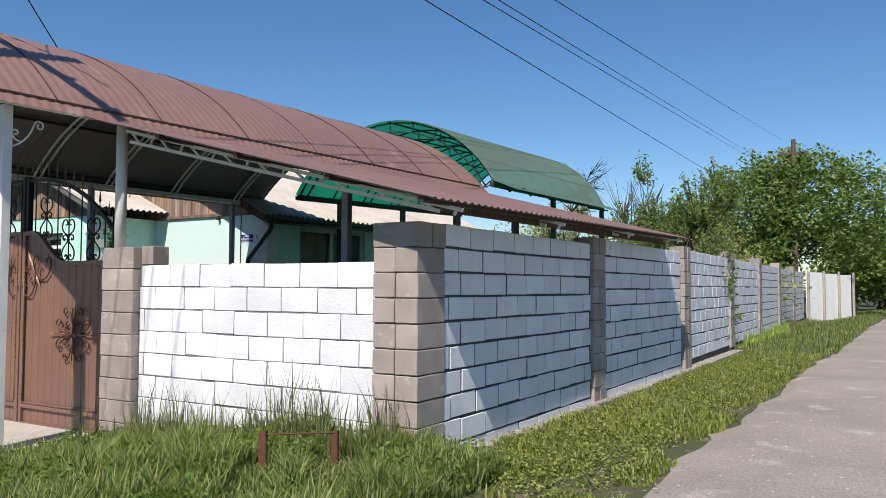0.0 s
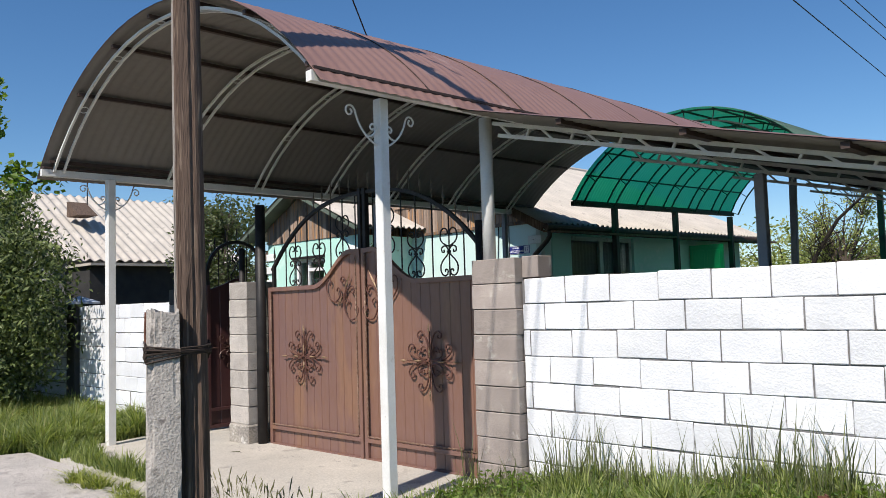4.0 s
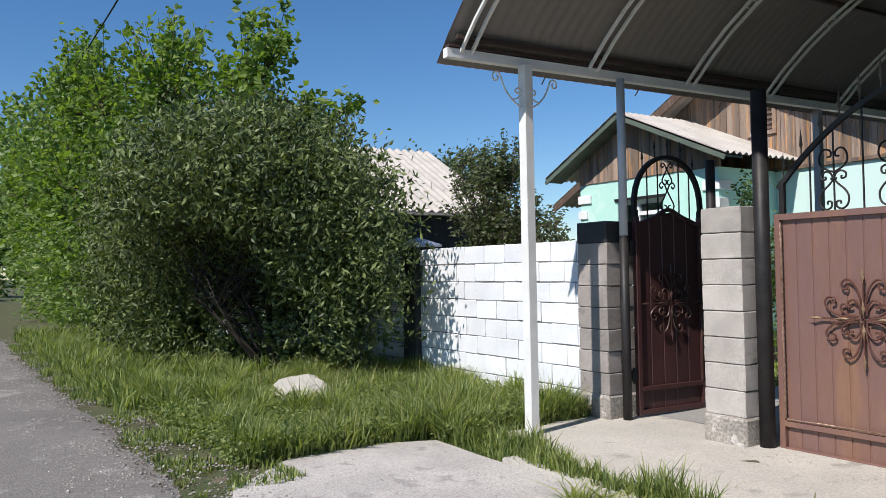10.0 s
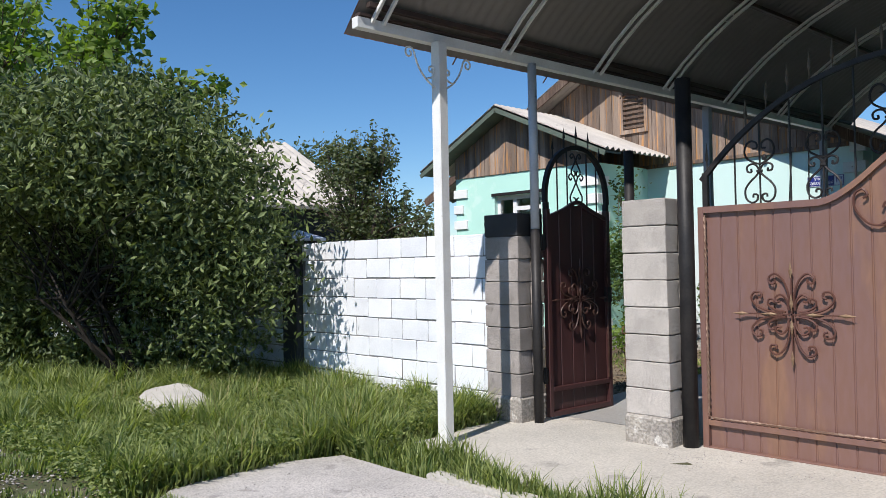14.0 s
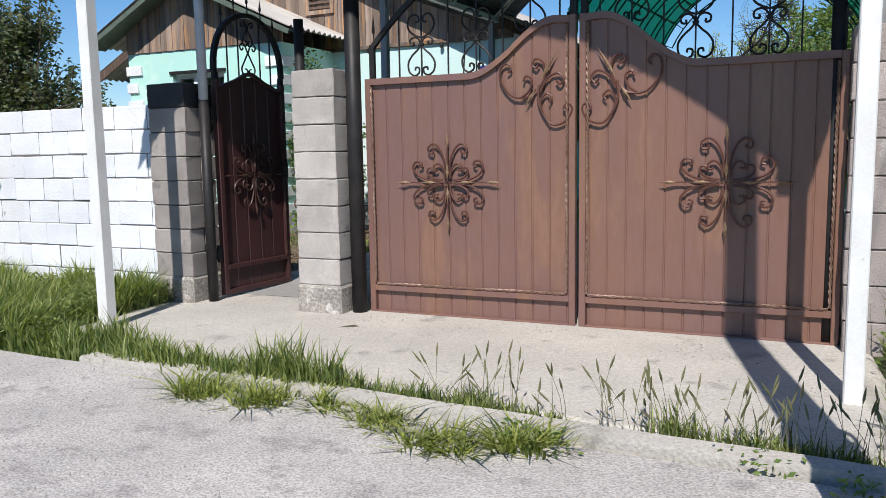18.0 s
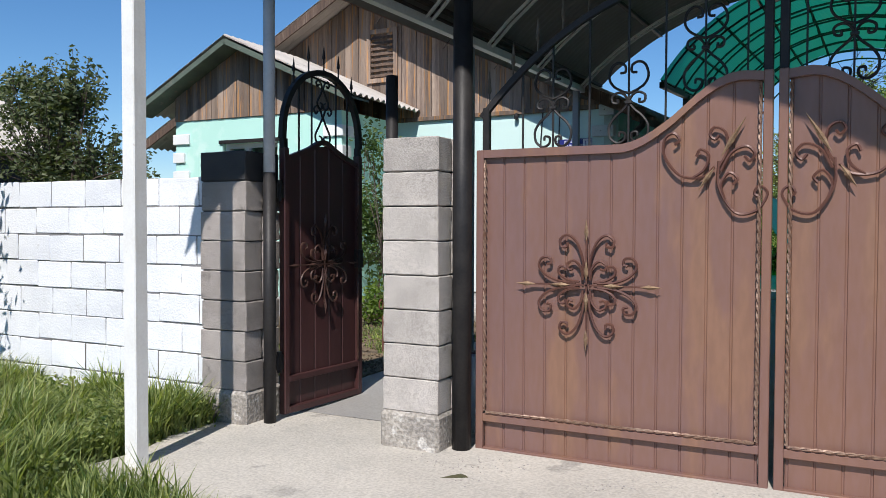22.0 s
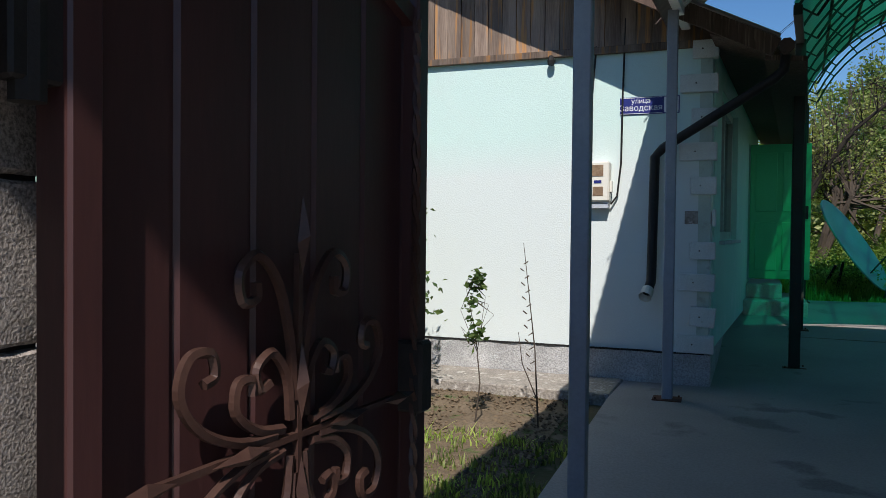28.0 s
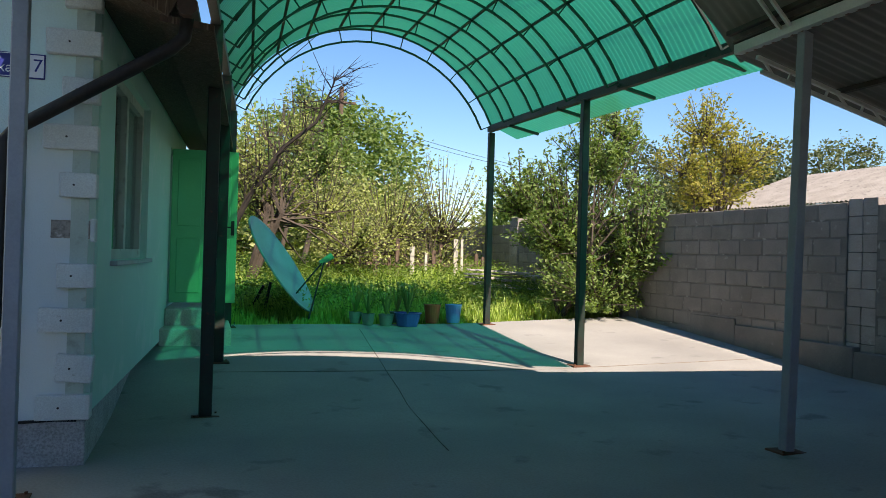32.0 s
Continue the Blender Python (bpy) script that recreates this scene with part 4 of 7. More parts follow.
ROSE = (((0.012, 0.06), (0.022, 0.16), (0.055, 0.255), (0.105, 0.30), (0.148, 0.275), (0.143, 0.232), (0.11, 0.232), (0.108, 0.258)),
        ((0.06, 0.012), (0.15, 0.02), (0.23, 0.055), (0.272, 0.11), (0.255, 0.16), (0.212, 0.163), (0.202, 0.13), (0.225, 0.12)),
        ((0.02, 0.03), (0.03, 0.10), (0.068, 0.145), (0.108, 0.125), (0.10, 0.092), (0.075, 0.098)),
        ((0.04, 0.018), (0.105, 0.03), (0.155, 0.066), (0.152, 0.108), (0.12, 0.11), (0.118, 0.086)))
FAN = (((0, 0), (-0.06, -0.05), (-0.17, -0.04), (-0.25, 0.06), (-0.25, 0.15), (-0.205, 0.18), (-0.175, 0.145), (-0.2, 0.12)),
       ((0.02, 0.03), (0.02, -0.10), (0.10, -0.23), (0.20, -0.22), (0.25, -0.14), (0.215, -0.10), (0.19, -0.135), (0.215, -0.155)),
       ((0.02, 0.0), (0.06, 0.08), (0.05, 0.17), (0.0, 0.20), (-0.025, 0.165), (0.0, 0.14), (0.02, 0.16)),
       ((0.03, -0.02), (0.08, 0.07), (0.15, 0.10), (0.19, 0.06), (0.165, 0.025), (0.14, 0.05)),
       ((-0.11, -0.055), (-0.05, -0.01), (-0.03, 0.06), (-0.07, 0.09), (-0.09, 0.055)),
       ((0.05, -0.17), (0.03, -0.09), (0.07, -0.03), (0.11, -0.06), (0.09, -0.09)))
FIGURE = (((0.0, 0.222), (0.03, 0.185), (0.075, 0.145), (0.105, 0.095), (0.098, 0.035), (0.06, 0.006), (0.022, 0.02), (0.018, 0.055), (0.045, 0.062), (0.05, 0.04)),
          ((0.0, 0.222), (0.022, 0.262), (0.055, 0.275), (0.088, 0.258), (0.085, 0.225), (0.058, 0.22), (0.06, 0.242)),
          ((0.0, 0.27), (0.04, 0.285), (0.085, 0.315), (0.105, 0.36), (0.09, 0.415), (0.055, 0.436), (0.02, 0.42), (0.018, 0.385), (0.045, 0.38)))
LYRE = (((0.0, 0.21), (0.045, 0.135), (0.088, 0.06), (0.065, 0.0), (0.02, 0.0), (0.012, 0.045), (0.04, 0.06)),
        ((0.0, 0.20), (0.03, 0.265), (0.07, 0.295), (0.105, 0.265), (0.08, 0.23), (0.058, 0.255)))


def rosette(parent, cx, cz, y, sx=1.0, sz=0.91, tips=GILT, note="gilded leaf tip", iron_mat=SCROLL):
    """A cross of scrolls with gilded leaf tips."""
    for qx in (-1, 1):
        for qz in (-1, 1):
            for ctrl in ROSE:
                part("scroll", Shape().tube([(cx + qx * p.x * sx, y, cz + qz * p.y * sz) for p in curl(ctrl)], 0.008, 5), iron_mat, parent)
    part("cross_rod", Shape().tube([(cx, y, cz - 0.30 * sz), (cx, y, cz + 0.30 * sz)], 0.007, 4), iron_mat, parent)
    part("cross_rod", Shape().tube([(cx - 0.33 * sx, y, cz), (cx + 0.33 * sx, y, cz)], 0.007, 4), iron_mat, parent)
    for x, z, an in ((0, 0.33, math.pi / 2), (0, -0.33, -math.pi / 2), (0.35, 0, 0), (-0.35, 0, math.pi), (0, 0.09, math.pi / 2), (0, -0.10, -math.pi / 2), (0.15, 0.0, 0), (-0.15, 0.0, math.pi)):
        part("leaf_tip", leaf_spike(cx + x * sx, cz + z * sz, an, 0.12, 0.013, y - 0.008), tips, parent, note)


def corner_scroll(parent, cx, cz, y, sd):
    """The fan of scrolls under the hump of a leaf; sd: +1 opens to +x."""
    for ctrl in FAN:
        part("scroll", Shape().tube([(cx + sd * p.x, y, cz + p.y) for p in curl(ctrl)], 0.008, 5), SCROLL, parent)
    part("leaf_tip", leaf_spike(cx + sd * 0.09, cz + 0.15, math.atan2(0.15, sd * 0.09), 0.24, 0.014, y - 0.008), GILT, parent, "gilded leaf tip")
    part("leaf_tip", leaf_spike(cx - sd * 0.04, cz - 0.06, math.atan2(-0.06, -sd * 0.04), 0.14, 0.013, y - 0.008), GILT, parent, "gilded leaf tip")


def lyre(parent, x, y, z, h, mat):
    """A heart-and-horn scroll of height h, both halves."""
    k = h / 0.3
    for sd in (-1, 1):
        for ctrl in LYRE:
            part("scroll", Shape().tube([(x + sd * p.x * min(k, 1.2), y, z + p.y * k) for p in curl(ctrl)], 0.007, 4), mat, parent)


def ribbed_panel(u2x, w, zb, topf, y, mat, name, parent, pitch=0.115, inset=0.05):
    """Profiled sheet with upright ribs."""
    s = Shape()
    us, d = [], []
    x = inset
    k = int((w - 2 * inset) / pitch)
    pitch = (w - 2 * inset) / k
    for i in range(k):
        for a, dep in ((0.0, 0.0), (0.86, 0.0), (0.89, 0.006), (0.94, 0.006), (0.985, 0.0)):
            us.append(inset + (i + a) * pitch)
            d.append(dep)
    us.append(w - inset)
    d.append(0.0)
    vs = []
    for u, dep in zip(us, d):
        vs += [(u2x(u), y + dep, zb), (u2x(u), y + dep, topf(u / w) - 0.03)]
    s.add(vs, [(2 * i, 2 * i + 2, 2 * i + 3, 2 * i + 1) for i in range(len(us) - 1)])
    return part(name, s, mat, parent)


def gate_leaf(x_h, x_f, label):
    e = thing("gate_leaf", label, "gate", group="gate leaves")
    w = abs(x_f - x_h)
    sg = 1 if x_f > x_h else -1
    X = lambda u: x_h + sg * u
    y, zb = 4.95, -0.295
    ribbed_panel(X, w, zb + 0.235, top_line, y, GATE, "upper_sheet", e)
    ribbed_panel(X, w, zb + 0.04, lambda u: zb + 0.235, y + 0.004, GATE, "kick_sheet", e)
    fr = 0.045
    part("hinge_stile", Shape().box(min(X(0), X(fr)), y - 0.03, zb, max(X(0), X(fr)), y + 0.025, top_line(0.02), 0.004), GATE, e)
    part("free_stile", Shape().box(min(X(w), X(w - fr)), y - 0.03, zb, max(X(w), X(w - fr)), y + 0.025, top_line(0.99) + 0.01, 0.004), GATE, e)
    part("bottom_rail", Shape().box(min(X(fr), X(w - fr)), y - 0.03, zb, max(X(fr), X(w - fr)), y + 0.025, zb + 0.045, 0.004), GATE, e)
    part("middle_rail", Shape().box(min(X(fr), X(w - fr)), y - 0.03, zb + 0.195, max(X(fr), X(w - fr)), y + 0.025, zb + 0.24, 0.004), GATE, e)
    t = Shape()
    n_ = 28
    vs = []
    for i in range(n_ + 1):
        u = lerp(fr, w - fr, i / n_)
        z = top_line(u / w)
        vs += [(X(u), y - 0.03, z - 0.045), (X(u), y - 0.03, z), (X(u), y + 0.025, z), (X(u), y + 0.025, z - 0.045)]
    t.add(vs, [(4 * i + k, 4 * i + (k + 1) % 4, 4 * i + 4 + (k + 1) % 4, 4 * i + 4 + k) for i in range(n_) for k in range(4)])
    part("top_rail", t, GATE, e)
    twisted_rope(e, (X(fr + 0.012), y - 0.032, zb + 0.26), (X(fr + 0.012), y - 0.032, top_line(0.05) - 0.06))
    twisted_rope(e, (X(w - fr - 0.012), y - 0.032, zb + 0.26), (X(w - fr - 0.012), y - 0.032, top_line(0.97) - 0.06))
    twisted_rope(e, (X(fr + 0.02), y - 0.032, zb + 0.253), (X(w - fr - 0.02), y - 0.032, zb + 0.253))
    rosette(e, X(w * 0.415), 0.716, y - 0.03)
    corner_scroll(e, X(w - 0.27), 1.34, y - 0.028, sg)
    return e


gate_leaf(-9.735, -8.145, "closed brown steel gate leaf with wrought scrolls")
gate_leaf(-6.535, -8.12, "closed brown steel gate leaf, half in canopy shade")

# ornate grille over the gate
grille = thing("gate_grille", "black wrought-iron arched grille with spikes over the gate", "grille")
XL, XR, XC = -9.74, -6.62, -8.135


def grille_arch(x):
    u = abs(x - XC) / 1.6
    return 2.38 - 0.72 * u ** 2.6


def double_lyre(parent, x, y, z, h, mat):
    """Two lyres foot to foot: curls at the bottom, a narrow neck, horns, and curls at the top."""
    for sd in (-1, 1):
        for ctrl in FIGURE:
            part("scroll", Shape().tube([(x + sd * p.x, y, z + p.y * h / 0.445) for p in curl(ctrl)], 0.0075, 5), mat, parent)
    part("collar", Shape().box(x - 0.02, y - 0.012, z + 0.48 * h, x + 0.02, y + 0.012, z + 0.52 * h, 0.003), mat, parent)


for sd in (-1, 1):
    pts = [(XC + sd * 1.59 * i / 16, 4.98, grille_arch(XC + sd * 1.59 * i / 16)) for i in range(17)]
    part("arch_bar", Shape().tube(pts, 0.024, 4), BLACK_IRON, grille)
    part("foot_bar", Shape().box(XC + sd * 1.56 - 0.02, 4.96, 1.45, XC + sd * 1.56 + 0.02, 5.0, grille_arch(XC + 1.56) + 0.02, 0.004), BLACK_IRON, grille)
    part("centre_post", Shape().box(XC + sd * 0.036 - 0.022, 4.95, 1.7, XC + sd * 0.036 + 0.022, 5.01, 2.42, 0.004), BLACK_IRON, grille)
    for u in (0.135, 0.34, 0.54, 0.735, 0.95, 1.16, 1.34):
        x = XC + sd * u
        part("upright_bar", Shape().tube([(x, 4.99, top_line(1 - u / 1.6) - 0.03), (x, 4.99, grille_arch(x))], 0.007, 4), BLACK_IRON, grille)
    for u in (0.34, 0.735, 1.16):
        x = XC + sd * u
        z0 = top_line(1 - u / 1.6) + 0.005
        double_lyre(grille, x, 4.985, z0, min(0.445, grille_arch(x) - z0 - 0.02), BLACK_IRON)
for i in range(22):
    x = lerp(XL + 0.06, XR + 0.04, i / 21)
    z1 = grille_arch(x)
    stalk = part("spike", Shape().tube([(x, 4.98, z1), (x, 4.98, z1 + 0.08), (x, 4.98, z1 + 0.10), (x, 4.98, z1 + 0.22)], [0.005, 0.005, 0.014, 0.001], 5), SPIKE, grille, "dull gilt leaf-shaped spike")

# wicket, standing open into the yard: built flat, hinged at its left edge, then turned
wk = thing("wicket_gate", "dark brown steel wicket standing open, with an arched iron top", "gate", (-11.195, 4.985, 0), 84.3)
W = 0.835
wtop = lambda u: 1.50 + 0.10 * math.sin(math.pi * min(1, max(0, u))) ** 1.3 + 0.05 * math.exp(-((u - 0.5) / 0.13) ** 2)
zb = -0.24
ribbed_panel(lambda u: u, W, zb + 0.24, wtop, 0.0, WICKET, "upper_sheet", wk, 0.13, 0.04)
ribbed_panel(lambda u: u, W, zb + 0.03, lambda u: zb + 0.24, 0.004, WICKET, "kick_sheet", wk, 0.13, 0.04)
for nme, a, b in (("hinge_stile", 0, 0.045), ("free_stile", W - 0.045, W)):
    part(nme, Shape().box(a, -0.03, zb, b, 0.025, 1.56, 0.004), WICKET, wk)
part("bottom_rail", Shape().box(0.045, -0.03, zb, W - 0.045, 0.025, zb + 0.045, 0.004), WICKET, wk)
part("middle_rail", Shape().box(0.045, -0.03, zb + 0.215, W - 0.045, 0.025, zb + 0.255, 0.004), WICKET, wk)
sh = Shape()
sh.tube([(lerp(0.04, W - 0.04, i / 20), -0.003, wtop(lerp(0.05, 0.95, i / 20)) - 0.02) for i in range(21)], 0.024, 4)
part("top_rail", sh, WICKET, wk)
sh = Shape()
sh.tube([(0.02, 0, 1.5), (0.02, 0, 1.62)] + [(W / 2 - 0.41 * math.cos(math.pi * i / 18), 0, 1.62 + 0.50 * math.sin(math.pi * i / 18) ** 0.85) for i in range(19)] + [(W - 0.02, 0, 1.62), (W - 0.02, 0, 1.5)], 0.028, 4)
part("arch_frame", sh, BLACK_IRON, wk, "black arched frame")
for u in (0.17, 0.3, 0.56, 0.69):
    zt = 1.62 + 0.50 * math.sin(math.acos(max(-1, min(1, (W / 2 - u) / 0.41)))) ** 0.85
    part("upright_bar", Shape().tube([(u, 0, wtop(u / W) - 0.03), (u, 0, zt)], 0.007, 4), BLACK_IRON, wk)
for u in (0.12, 0.27, 0.43, 0.59, 0.74):
    zt = 1.62 + 0.50 * math.sin(math.acos(max(-1, min(1, (W / 2 - u) / 0.41)))) ** 0.85
    part("spike", Shape().tube([(u, 0, zt), (u, 0, zt + 0.10), (u, 0, zt + 0.11), (u, 0, zt + 0.2)], [0.006, 0.006, 0.013, 0.001], 5), BLACK_IRON, wk)
lyre(wk, W / 2, 0, 1.62, 0.27, BLACK_IRON)
lyre(wk, W / 2, 0, 1.87, 0.2, BLACK_IRON)
rosette(wk, W * 0.48, 0.765, -0.03, 0.9, 0.91, WICKET_SCROLL, "", WICKET_SCROLL)
part("lock", Shape().box(W - 0.06, -0.05, 0.72, W - 0.01, 0.04, 0.86, 0.006), BLACK_IRON, wk)
twisted_rope(wk, (W - 0.055, -0.032, zb + 0.27), (W - 0.055, -0.032, 1.48), mat=WICKET_SCROLL)
for z in (0.12, 1.27):
    hg = part("hinge", Shape().tube([(-0.03, -0.005, z - 0.07), (-0.03, -0.005, z + 0.07)], 0.019, 10), BLACK_IRON, wk)
    part("hinge_plate", Shape().box(-0.06, -0.02, z - 0.05, 0.012, 0.012, z + 0.05, 0.004), BLACK_IRON, hg)
lp = thing("gate_latch", "rusty strike plate and hasp welded to the black pipe", "latch", (-10.365, 4.95, 0.42))
part("strike_plate", Shape().box(-0.008, -0.03, -0.16, 0.006, 0.02, 0.06, 0.003), RUST, lp)
part("hasp_ring", Shape().tube([(-0.012, -0.03 + 0.022 * math.cos(t), 0.13 + 0.03 * math.sin(t)) for t in [2 * math.pi * q / 12 for q in range(13)]], 0.005, 5, False), RUST, lp)
part("wire_loop", Shape().tube([(0.045 + 0.05 * math.cos(t), 0.012 + 0.05 * math.sin(t), 0.03 + 0.008 * math.sin(3 * t)) for t in [2 * math.pi * q / 14 for q in range(15)]], 0.0035, 4, False), RUST, lp)

# ---- utility pole by the street ----
pole = thing("utility_pole", "old split wooden utility pole strapped to a cast concrete post", "pole", (-6.408, 1.958, -0.27))
SPLIT = radians(-9)


def split_timber(cx, cy, r0, r1, side, foot, lean):
    """Half of a split trunk: round outside, flat towards the split, with long drying cracks."""
    sh, n_, ring = Shape(), 48, []
    for i in range(n_ + 1):
        z = lerp(foot, 6.9, i / n_)
        r = lerp(r0, r1, i / n_)
        for k in range(26):
            a = 2 * math.pi * k / 26
            rr = r * (1 + 0.10 * noise.noise((math.cos(a) * 2 + side * 9, math.sin(a) * 2, z * 0.35)) + 0.05 * noise.noise((a * 9, z * 6, side)) - (0.2 if (k * 5 + int(3 * noise.noise((z * 0.5, k, side)))) % 7 == 0 else 0))
            u = rr * math.cos(a) * (0.68 if math.cos(a) * side < 0 else 1.05)
            w = rr * 1.25 * math.sin(a)
            ring.append((cx + lean[0] * (z - 2.5) + u * math.cos(SPLIT) - w * math.sin(SPLIT), cy + lean[1] * (z - 2.5) + u * math.sin(SPLIT) + w * math.cos(SPLIT), z))
    return sh.add(ring, [(i * 26 + k, i * 26 + (k + 1) % 26, (i + 1) * 26 + (k + 1) % 26, (i + 1) * 26 + k) for i in range(n_) for k in range(26)])


part("timber", split_timber(-0.088, 0.187, 0.055, 0.048, -1, -0.2, (-0.008, 0.0)), GREY_WOOD, pole, "silver-grey weathered half of the split trunk")
part("timber", split_timber(0.0, 0.172, 0.07, 0.056, 1, -0.2, (-0.021, 0.0)), OLD_WOOD, pole, "brown cracked half of the split trunk")
part("splinter", Shape().tube([(-0.03, 0.1, 1.5), (-0.04, 0.1, 1.57), (-0.055, 0.1, 1.65)], [0.012, 0.008, 0.001], 5), GREY_WOOD, pole, "pale torn splinter")
TWIST = radians(65)
sh = Shape()
vs = []
hs = [-0.2 + 0.03 * q for q in range(58)]
for j, z in enumerate(hs):
    for k in range(44):
        a = 2 * math.pi * (k + 0.5) / 44
        c, s_ = math.cos(a), math.sin(a)
        q = 1 / max(abs(c), abs(s_)) ** 0.9
        edge = abs(abs(c) - abs(s_)) < 0.22
        chip = max(0.0, noise.noise((c * 2.5, s_ * 2.5, z * 3.2)) - 0.1) * (0.3 if edge else 0.06)
        if z > 1.30 and c < -0.2 and s_ < -0.1:
            chip += 0.12 + 0.08 * noise.noise((c * 9, s_ * 9, z * 22))
        rr = lerp(0.1, 0.088, (z + 0.2) / 1.74) * q * (1 - chip + (0.03 if edge else 0.012) * noise.noise((c * 11, s_ * 11, z * 24)))
        x, y = rr * c, rr * s_
        vs.append((x * math.cos(TWIST) - y * math.sin(TWIST), x * math.sin(TWIST) + y * math.cos(TWIST), z + (0.05 * noise.noise((c * 2, s_ * 2, 9)) if j == len(hs) - 1 else 0)))
fs = [(i * 44 + k, i * 44 + (k + 1) % 44, (i + 1) * 44 + (k + 1) % 44, (i + 1) * 44 + k) for i in range(len(hs) - 1) for k in range(44)] + [tuple((len(hs) - 1) * 44 + k for k in range(44))]
sh.add(vs, fs)
part("concrete_stub", sh, POLE_CONC, pole, "broken cast concrete post with rusty rods")


def strap_loop(gap):
    """The line of a wire pulled tight round the post and both timbers."""
    pts = [(0.125 * math.cos(TWIST + math.pi * (k / 2 + 0.25)), 0.125 * math.sin(TWIST + math.pi * (k / 2 + 0.25))) for k in range(4)]
    for cx, cy, r in ((-0.075, 0.187, 0.062), (0.03, 0.172, 0.085)):
        pts += [(cx + r * math.cos(k * 0.5), cy + r * math.sin(k * 0.5)) for k in range(13)]
    out = []
    for i in range(40):
        a = 2 * math.pi * i / 40
        n_ = (math.cos(a), math.sin(a))
        far = sorted(pts, key=lambda p: -(p[0] * n_[0] + p[1] * n_[1]))[0]
        out.append((far[0] + n_[0] * gap, far[1] + n_[1] * gap))
    return out


for k in range(8):
    z = 1.235 + 0.013 * k
    loop = strap_loop(0.007 + 0.003 * (k % 3))
    part("wire_tie", Shape().tube([(x, y, z + 0.012 * math.sin(6.28 * i / 20 + k * 0.9) + (0.03 - 0.008 * k if x > 0.05 and y > 0.02 else 0)) for i, (x, y) in enumerate(loop + loop[:1])], 0.0065, 5, False), OLD_WIRE, pole)
for dx, dy in ((-0.098, -0.030), (-0.062, -0.068)):
    part("rebar", Shape().tube([(dx, dy, 1.3), (dx - 0.003, dy - 0.004, 1.4), (dx, dy, 1.51)], 0.010, 6), RUST, pole)
part("crossarm", Shape().bar((-0.62, 0.05, 6.2), (0.8, 0.05, 6.2), 0.08, 0.09), OLD_WOOD, pole)
for dx in (-0.55, -0.15, 0.3, 0.7):
    part("insulator", Shape().lathe([(0.0, 0.0), (0.03, 0.0), (0.045, 0.03), (0.035, 0.07), (0.02, 0.12), (0.0, 0.13)], 10, (dx, 0.05, 6.245)), PLASTIC_WHITE, pole)

# ---- green canopy in the yard ----
GP_L = lambda y: lerp(-9.97, -9.42, (y - 11.45) / 5.45)
GP_R = lambda y: lerp(-5.72, -5.74, (y - 11.45) / 5.45)


def green_at(y, a, drop=0.0):
    return arch_at(y, a, lerp(2.98, 3.06, (y - 11.45) / 5.45), 1.2, drop, GP_L, GP_R)


def green_low(y, a, drop=0.0):
    p = green_at(y, 1.0, drop)
    return Vector((p.x + 0.42 * a, y, p.z - 0.17 * a))


green = thing("yard_canopy", "barrel canopy of green corrugated plastic on dark steel ribs", "canopy")
part("roof_sheet", barrel_sheet(11.46, 16.93, 0.0, 1.0, -0.03, 0.076, 0.008, green_at, 24), GREEN_SHEET, green, "green translucent corrugated sheet", smooth=True)
part("lower_sheet", barrel_sheet(11.46, 16.93, 0.0, 1.0, -0.03, 0.076, 0.008, green_low, 4), GREEN_SHEET, green, "green translucent corrugated sheet", smooth=True)
for y in (11.55, 12.45, 13.35, 14.25, 15.15, 16.05, 16.88):
    r = Shape()
    r.tube([green_at(y, k / 20, 0.0) for k in range(21)], 0.017, 4)
    r.tube([green_at(y, k / 20, 0.17) for k in range(21)], 0.017, 4)
    for k in range(0, 21, 2):
        r.bar(green_at(y, k / 20, 0.0), green_at(y, k / 20, 0.17), 0.014)
    part("arch_rib", r, GREEN_STEEL, green, "dark steel lattice rib")
for a in [i / 10 for i in range(11)]:
    part("purlin", Shape().bar(green_at(11.5, a, -0.012), green_at(16.9, a, -0.012), 0.03, 0.022), GREEN_STEEL, green)
for f in (GP_L, GP_R):
    part("eave_beam", Shape().bar((f(11.46), 11.46, 2.93), (f(16.93), 16.93, 3.01), 0.07, 0.08), GREEN_STEEL, green, "dark steel eave beam")
for y in (11.9, 13.3, 14.7, 16.1):
    part("bracket", Shape().bar((GP_R(y) - 0.05, y, 2.95), (GP_R(y) + 0.4, y, 2.86), 0.035), GREEN_STEEL, green)
for f, y in ((GP_L, 12.66), (GP_L, 14.66), (GP_L, 16.8), (GP_R, 14.07), (GP_R, 16.85)):
    post("slim dark green steel canopy post, paint worn", f(y), y, yard_z(f(y), y), 2.95, GREEN_STEEL, 0.10 if f is GP_L else 0.085, group="green canopy posts", name="canopy_post")


# ---- house ----
house = thing("house", "mint-plastered single-storey house with board gable and slate roof", "house", (-10.62, 11.37, 0), -2.2)
HW, HD, WT = 8.2, 7.2, 2.70          # width to the left, depth, wall height


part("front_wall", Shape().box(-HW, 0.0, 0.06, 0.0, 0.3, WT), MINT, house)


def skew(sh):
    """The side of the house runs a little out of square."""
    sh.v = [(p[0] + 0.05 * p[1], p[1], p[2]) for p in sh.v]
    return sh


